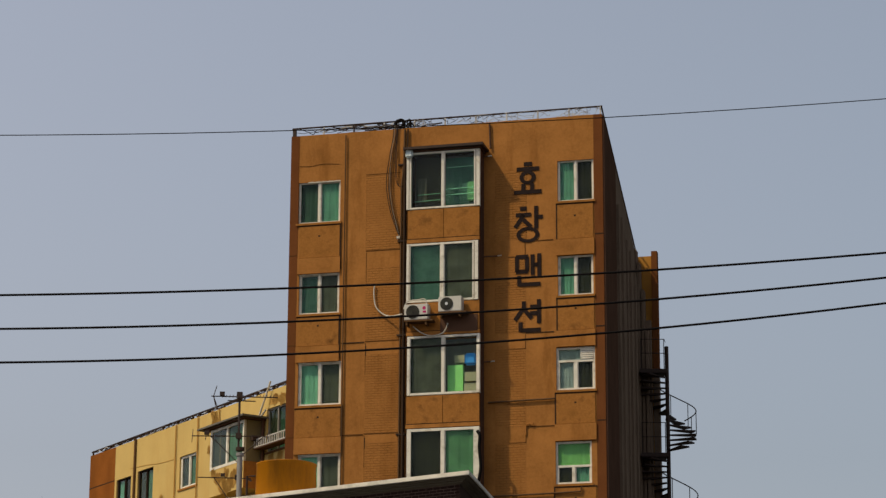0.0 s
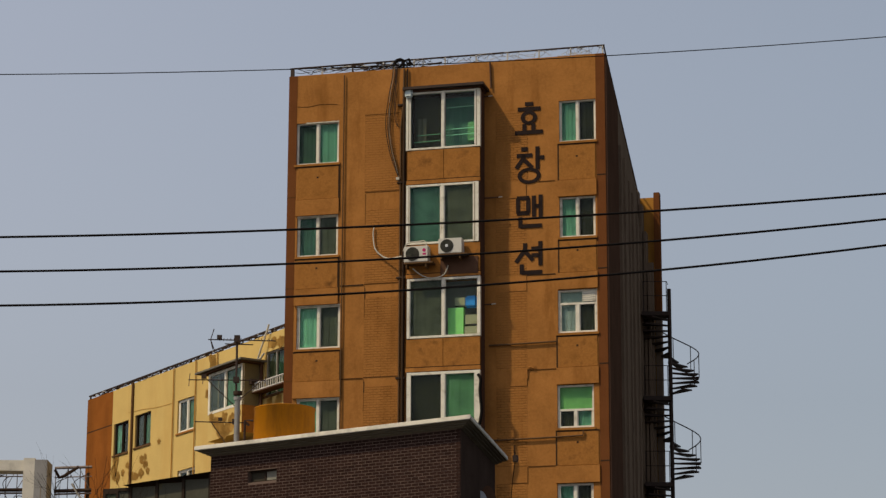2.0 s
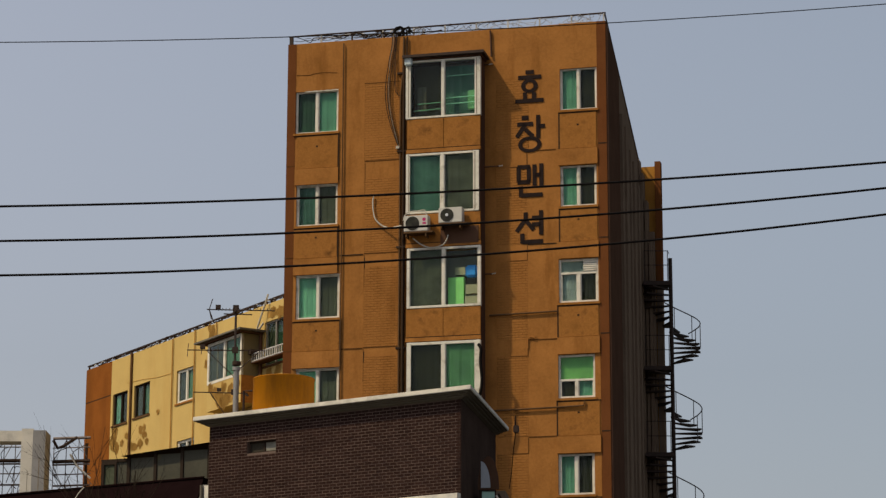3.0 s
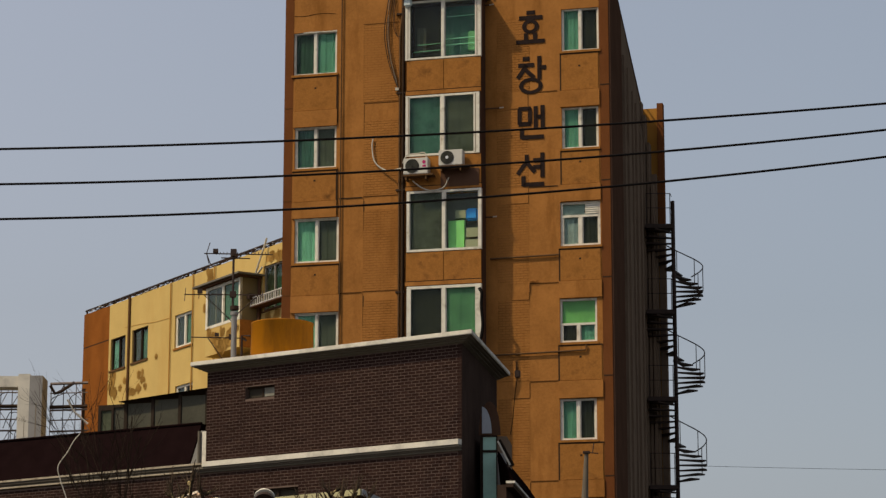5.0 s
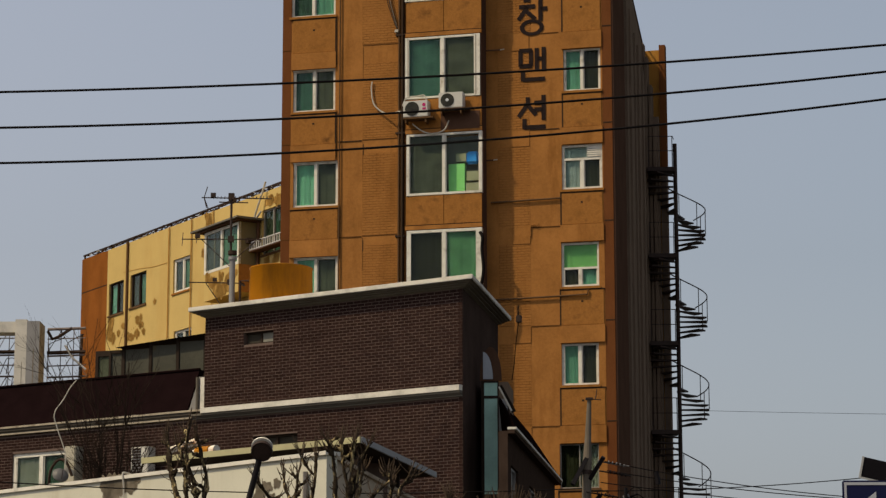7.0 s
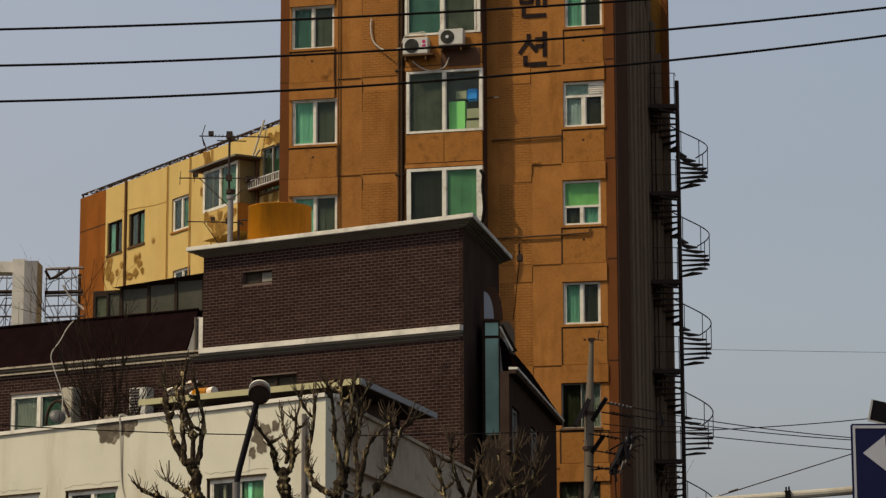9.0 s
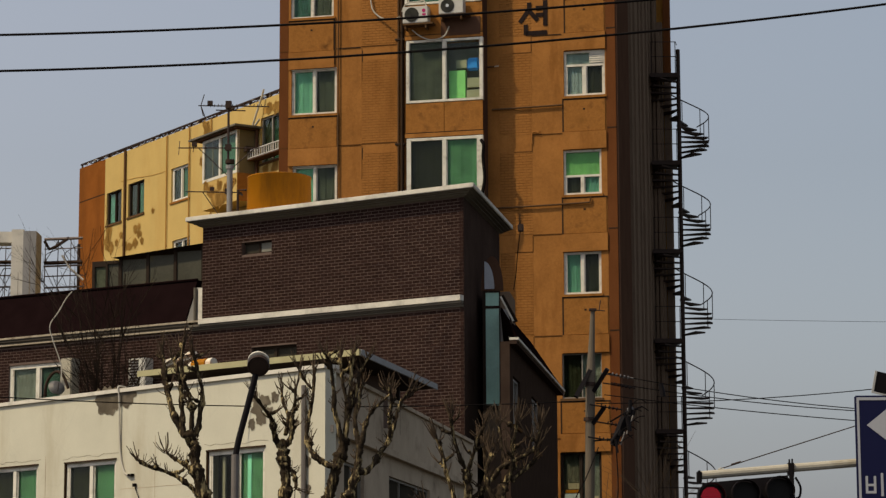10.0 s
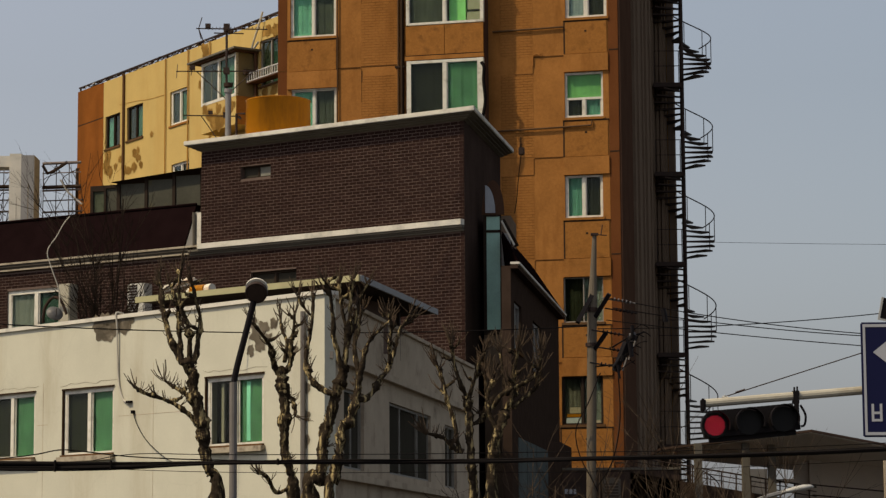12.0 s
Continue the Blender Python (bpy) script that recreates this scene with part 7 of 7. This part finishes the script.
# ---------- station roof and rails behind the signal ----------
station = thing("station_building", pose(0, 66.0, 0), "grey elevated station building with a flat shaded roof and columns", "building")
for nm, d0, d1, mt in (("soffit", 0.0, 0.02, M_SOFFIT), ("roof", 0.022, 0.08, M_STEEL)):
    g = 0.06 if nm == "soffit" else 0.0
    bm = bmesh.new()
    v = [bm.verts.new((x, y, z + dz)) for dz in (d0, d1) for x, y, z in ((5.5 + g, 2.0 + g, 6.76), (8.75, -2.0 + g, 6.98), (15.0, -2.0 + g, 5.75), (15.0, 5.0, 5.75), (5.5 + g, 5.0, 6.76))]
    for f in ((4, 3, 2, 1, 0), (5, 6, 7, 8, 9), (0, 1, 6, 5), (1, 2, 7, 6), (2, 3, 8, 7), (3, 4, 9, 8), (4, 0, 5, 9)):
        bm.faces.new([v[i] for i in f])
    part(nm, bm, mt, station)
for x in (6.25, 7.42, 8.06):
    part("column", boxes((x - 0.09, x + 0.09, 0.0, 0.25, 0, 6.85)), M_COVE, station)
part("wall", boxes((8.9, 15.0, 2.2, 2.4, 0, 6.7)), M_STATION, station)
part("pier", boxes((9.25, 9.55, 1.9, 2.19, 0, 6.6)), M_STATION, station)
part("tan_panel", boxes((10.4, 11.3, -2.3, -2.2, 0, 6.3)), M_STATION_TAN, station, "sunlit tan wall panel")
part("tan_panel", boxes((8.25, 8.9, 7.6, 7.7, 0, 6.5)), M_STATION_TAN, station)
part("beam", boxes((8.2, 8.95, 1.2, 1.4, 5.9, 6.0)), M_STATION, station)
bm = bmesh.new()
v = [bm.verts.new((x, y, z)) for y in (0.4, 0.6) for x, z in ((4.6, 0), (9.2, 0), (9.2, 5.36), (4.6, 6.16))]
for f in ((0, 1, 2, 3), (7, 6, 5, 4), (0, 4, 5, 1), (1, 5, 6, 2), (2, 6, 7, 3), (3, 7, 4, 0)):
    bm.faces.new([v[i] for i in f])
part("ramp_wall", bm, M_WING, station, "brown sloping ramp wall")
for dz in (0.36, 0.25, 0.13):
    part("hand_rail", tubes(0.02 if dz > 0.3 else 0.013, [(4.6, 0.5, 6.19 + dz), (9.2, 0.5, 5.41 + dz)]), M_STEEL, station)
for i in range(13):
    x = 4.7 + i * 0.36
    zt = 6.19 - (x - 4.6) * 0.1696
    part("baluster", tubes(0.018, [(x, 0.5, zt - 0.06), (x, 0.5, zt + 0.36)]), M_STEEL, station)
for dz in (0.0, 0.25):
    part("hand_rail", tubes(0.018, [(8.95, -0.5, 5.55 + dz), (11.0, -0.5, 5.35 + dz)]), M_STEEL, station)
lamp2 = thing("street_lamp", pose(6.3, 60.0, 0), "pale cobra-head street lamp near the station", "street lamp")
part("pole", tubes(0.05, curve_pts([(0, 0, 0), (0, 0, 4.2), (0.1, 0, 4.85), (0.6, 0, 5.27), (1.25, 0, 5.47)])), M_GALV, lamp2)
bm = bmesh.new()
n = 14
prof = [(1.15, 0.03, 5.45), (1.25, 0.07, 5.475), (1.45, 0.11, 5.52), (1.65, 0.12, 5.555), (1.8, 0.09, 5.575), (1.88, 0.03, 5.58)]
rings = [[bm.verts.new((x, 1.4 * r * math.cos(2 * math.pi * k / n), z + r * 0.62 * math.sin(2 * math.pi * k / n))) for k in range(n)] for x, r, z in prof]
for s_, t_ in zip(rings, rings[1:]):
    for k in range(n):
        bm.faces.new((s_[k], s_[(k + 1) % n], t_[(k + 1) % n], t_[k]))
bm.faces.new(rings[0][::-1])
bm.faces.new(rings[-1])
bmesh.ops.recalc_face_normals(bm, faces=bm.faces[:])
for f in bm.faces:
    f.smooth = True
part("lamp_head", bm, M_FRAME_BEIGE, lamp2)
low = thing("meter_cabinet", pose(3.75, 64.0, 0), "pale weathered cabinet at the foot of the tower", "cabinet")
part("cabinet", soft_box(0.0, 0.44, 0, 0.5, 4.6, 5.95, 0.03), M_POLE, low)
for i in range(5):
    part("vent_slot", boxes((0.06, 0.38, -0.006, 0.01, 5.5 + 0.07 * i, 5.53 + 0.07 * i)), M_STEEL, low)
part("plinth", boxes((-0.2, 0.7, -0.1, 0.7, 0, 4.6)), M_CONCRETE, low)
foot = thing("boundary_wall", pose(2.86, 66.4, 0), "low dark brown wall at the foot of the orange tower", "wall")
part("wall", boxes((0.0, 2.95, 0, 0.2, 0, 6.22)), M_SIDE_BRICK, foot)
part("coping", boxes((-0.03, 2.98, -0.04, 0.24, 6.22, 6.28)), M_COVE, foot)
shop = thing("shop_sign", pose(2.86, 64.0, 5.55), "dark shop sign with small white lettering bars", "sign")
part("board", boxes((-0.1, 0.42, 0, 0.06, -0.2, 0.3)), M_STEEL, shop)
part("lettering_bar", boxes((0.0, 0.08, -0.006, 0.0, 0.02, 0.13)), M_SIGN_WHITE, shop)
part("lettering_bar", boxes((0.11, 0.18, -0.006, 0.0, 0.02, 0.13)), M_SIGN_WHITE, shop)
part("lettering_bar", boxes((0.21, 0.27, -0.006, 0.0, 0.02, 0.13)), M_SIGN_WHITE, shop)
part("sign_post", boxes((0.1, 0.2, 0.0, 0.05, -5.55, -0.2)), M_STEEL, shop)

# ---------- concrete portal and steel trusses far off ----------
portal = thing("billboard_frame", pose(-12.27, 78.0, 0.06), "stained white concrete portal frame of a rooftop billboard", "frame")
part("post", boxes((-0.61, -0.26, -0.1, 0.9, 0, 16.1)), M_TRIM, portal)
# Flush grey strip paints the post's shaded side face.
part("post_shade_strip", boxes((-0.258, 0.13, -0.099, 0.9, 0, 16.05)), M_PIER, portal)
part("rust_drip", boxes((-0.06, -0.03, -0.104, -0.099, 13.6, 15.2), (-0.40, -0.385, -0.105, -0.1, 13.4, 14.8)), M_PATCH, portal)
part("beam", boxes((-4.5, -0.612, 0.0, 0.7, 15.72, 16.05)), M_TRIM, portal)
truss = thing("steel_truss", pose(-12.27, 79.0, 0.03), "rusty steel lattice trusses behind the concrete portal", "truss")
rg = random.Random(61)
for a, b in ((-4.5, -0.3), (0.2, 1.36)):
    for z, r in ((16.0, 0.045), (15.7, 0.018), (15.27, 0.06), (15.17, 0.03), (14.9, 0.02), (14.55, 0.03), (14.2, 0.02), (13.95, 0.04)):
        part("chord", tubes(r, [(a, 0.25 * (z < 15.1), z), (b, 0.25 * (z < 15.1), z + 0.04)], n=5), M_RUSTY if r > 0.05 else M_LATTICE, truss)
    n = round((b - a) / 0.34)
    for i in range(n):
        x0, x1 = a + (b - a) * i / n, a + (b - a) * (i + 1) / n
        part("lattice_bar", tubes(0.016, [(x0, 0.1, 13.95), (x0 + 0.02, 0.1, 16.0)], n=4), M_RUSTY if i % 2 else M_LATTICE, truss)
        for z0, z1 in ((13.95, 14.55), (14.55, 15.17), (15.27, 16.0)):
            up = rg.random() < 0.5
            part("lattice_bar", tubes(0.013, [(x0, 0, z0 if up else z1), (x1 + rg.uniform(-0.1, 0.1), 0, z1 if up else z0)], n=4), M_LATTICE if rg.random() < 0.6 else M_RUSTY, truss)
for x in (-3.5, 1.2):
    part("truss_leg", tubes(0.05, [(x, 0.3, 0), (x, 0.3, 15.9)]), M_RUSTY, truss)
for k in range(14):
    x0, z0 = rg.uniform(-3.2, 1.1), rg.choice((14.0, 14.6, 15.2, 15.3))
    part("bent_rod", tubes(0.014, curve_pts([(x0, -0.1, z0), (x0 + rg.uniform(-0.15, 0.25), -0.12, z0 + 0.3), (x0 + rg.uniform(0.0, 0.4), -0.1, z0 + 0.5), (x0 + rg.uniform(0.2, 0.5), -0.1, z0 + rg.uniform(0.4, 0.75))]), n=4), M_RUSTY, truss)
part("brace", tubes(0.05, [(0.2, 0, 15.95), (0.35, 0, 15.7), (0.55, 0, 15.78), (0.95, 0, 16.05)]), M_RUSTY, truss)
part("brace", tubes(0.035, [(0.75, -0.05, 15.5), (1.0, -0.05, 15.1), (1.4, -0.05, 14.75)]), M_RAIL_WHITE, truss)

# ---------- bricks of the dark house, one by one ----------
rg = random.Random(101)
BLN, BHT, JNT, PROUD = 0.20, 0.072, 0.015, 0.005
one = boxes((0, BLN - JNT, -PROUD, 0.0, 0, BHT - JNT))
brick_mesh = bpy.data.meshes.new("brick")
one.to_mesh(brick_mesh)
one.free()
brick_mesh.materials.append(M_BRICK)
rest = bmesh.new()
count = 0
AREAS = [(UP0, UP1, Z_BAND1 + 0.006, Z_TOP - 0.03, [SLIT]), (-15.4, UP1, 8.0, Z_BAND0 - 0.005, [LOWWIN, LWIN])]
for a, b, z0, z1, holes in AREAS:
    row, z = 0, z0
    while z + BHT - JNT <= z1:
        u = a - (BLN / 2 if row % 2 else 0)
        while u < b:
            pieces = [(max(u, a + 0.004), min(u + BLN - JNT, b - 0.004))]
            for h in holes:
                if h[2] - BHT + JNT < z < h[3]:
                    pieces = [q for p in pieces for q in ((p[0], min(p[1], h[0])), (max(p[0], h[1]), p[1]))]
            for p in pieces:
                if p[1] - p[0] < 0.02:
                    continue
                if p[1] - p[0] > BLN - JNT - 0.001 and count < 300 and z0 > 11 and u > -2.9 and z < 12.9:
                    ob = new("brick", brick_mesh)
                    ob.parent = brick_house
                    ob.matrix_basis = pose(u, rg.uniform(-0.003, 0.002), z)
                    count += 1
                else:
                    box(rest, p[0], p[1], -PROUD + rg.uniform(-0.003, 0.002), 0.0, z, z + BHT - JNT)
            u += BLN
        z += BHT
        row += 1
tagged(part("brickwork", rest, M_BRICK_J, brick_house), kind="stuff")
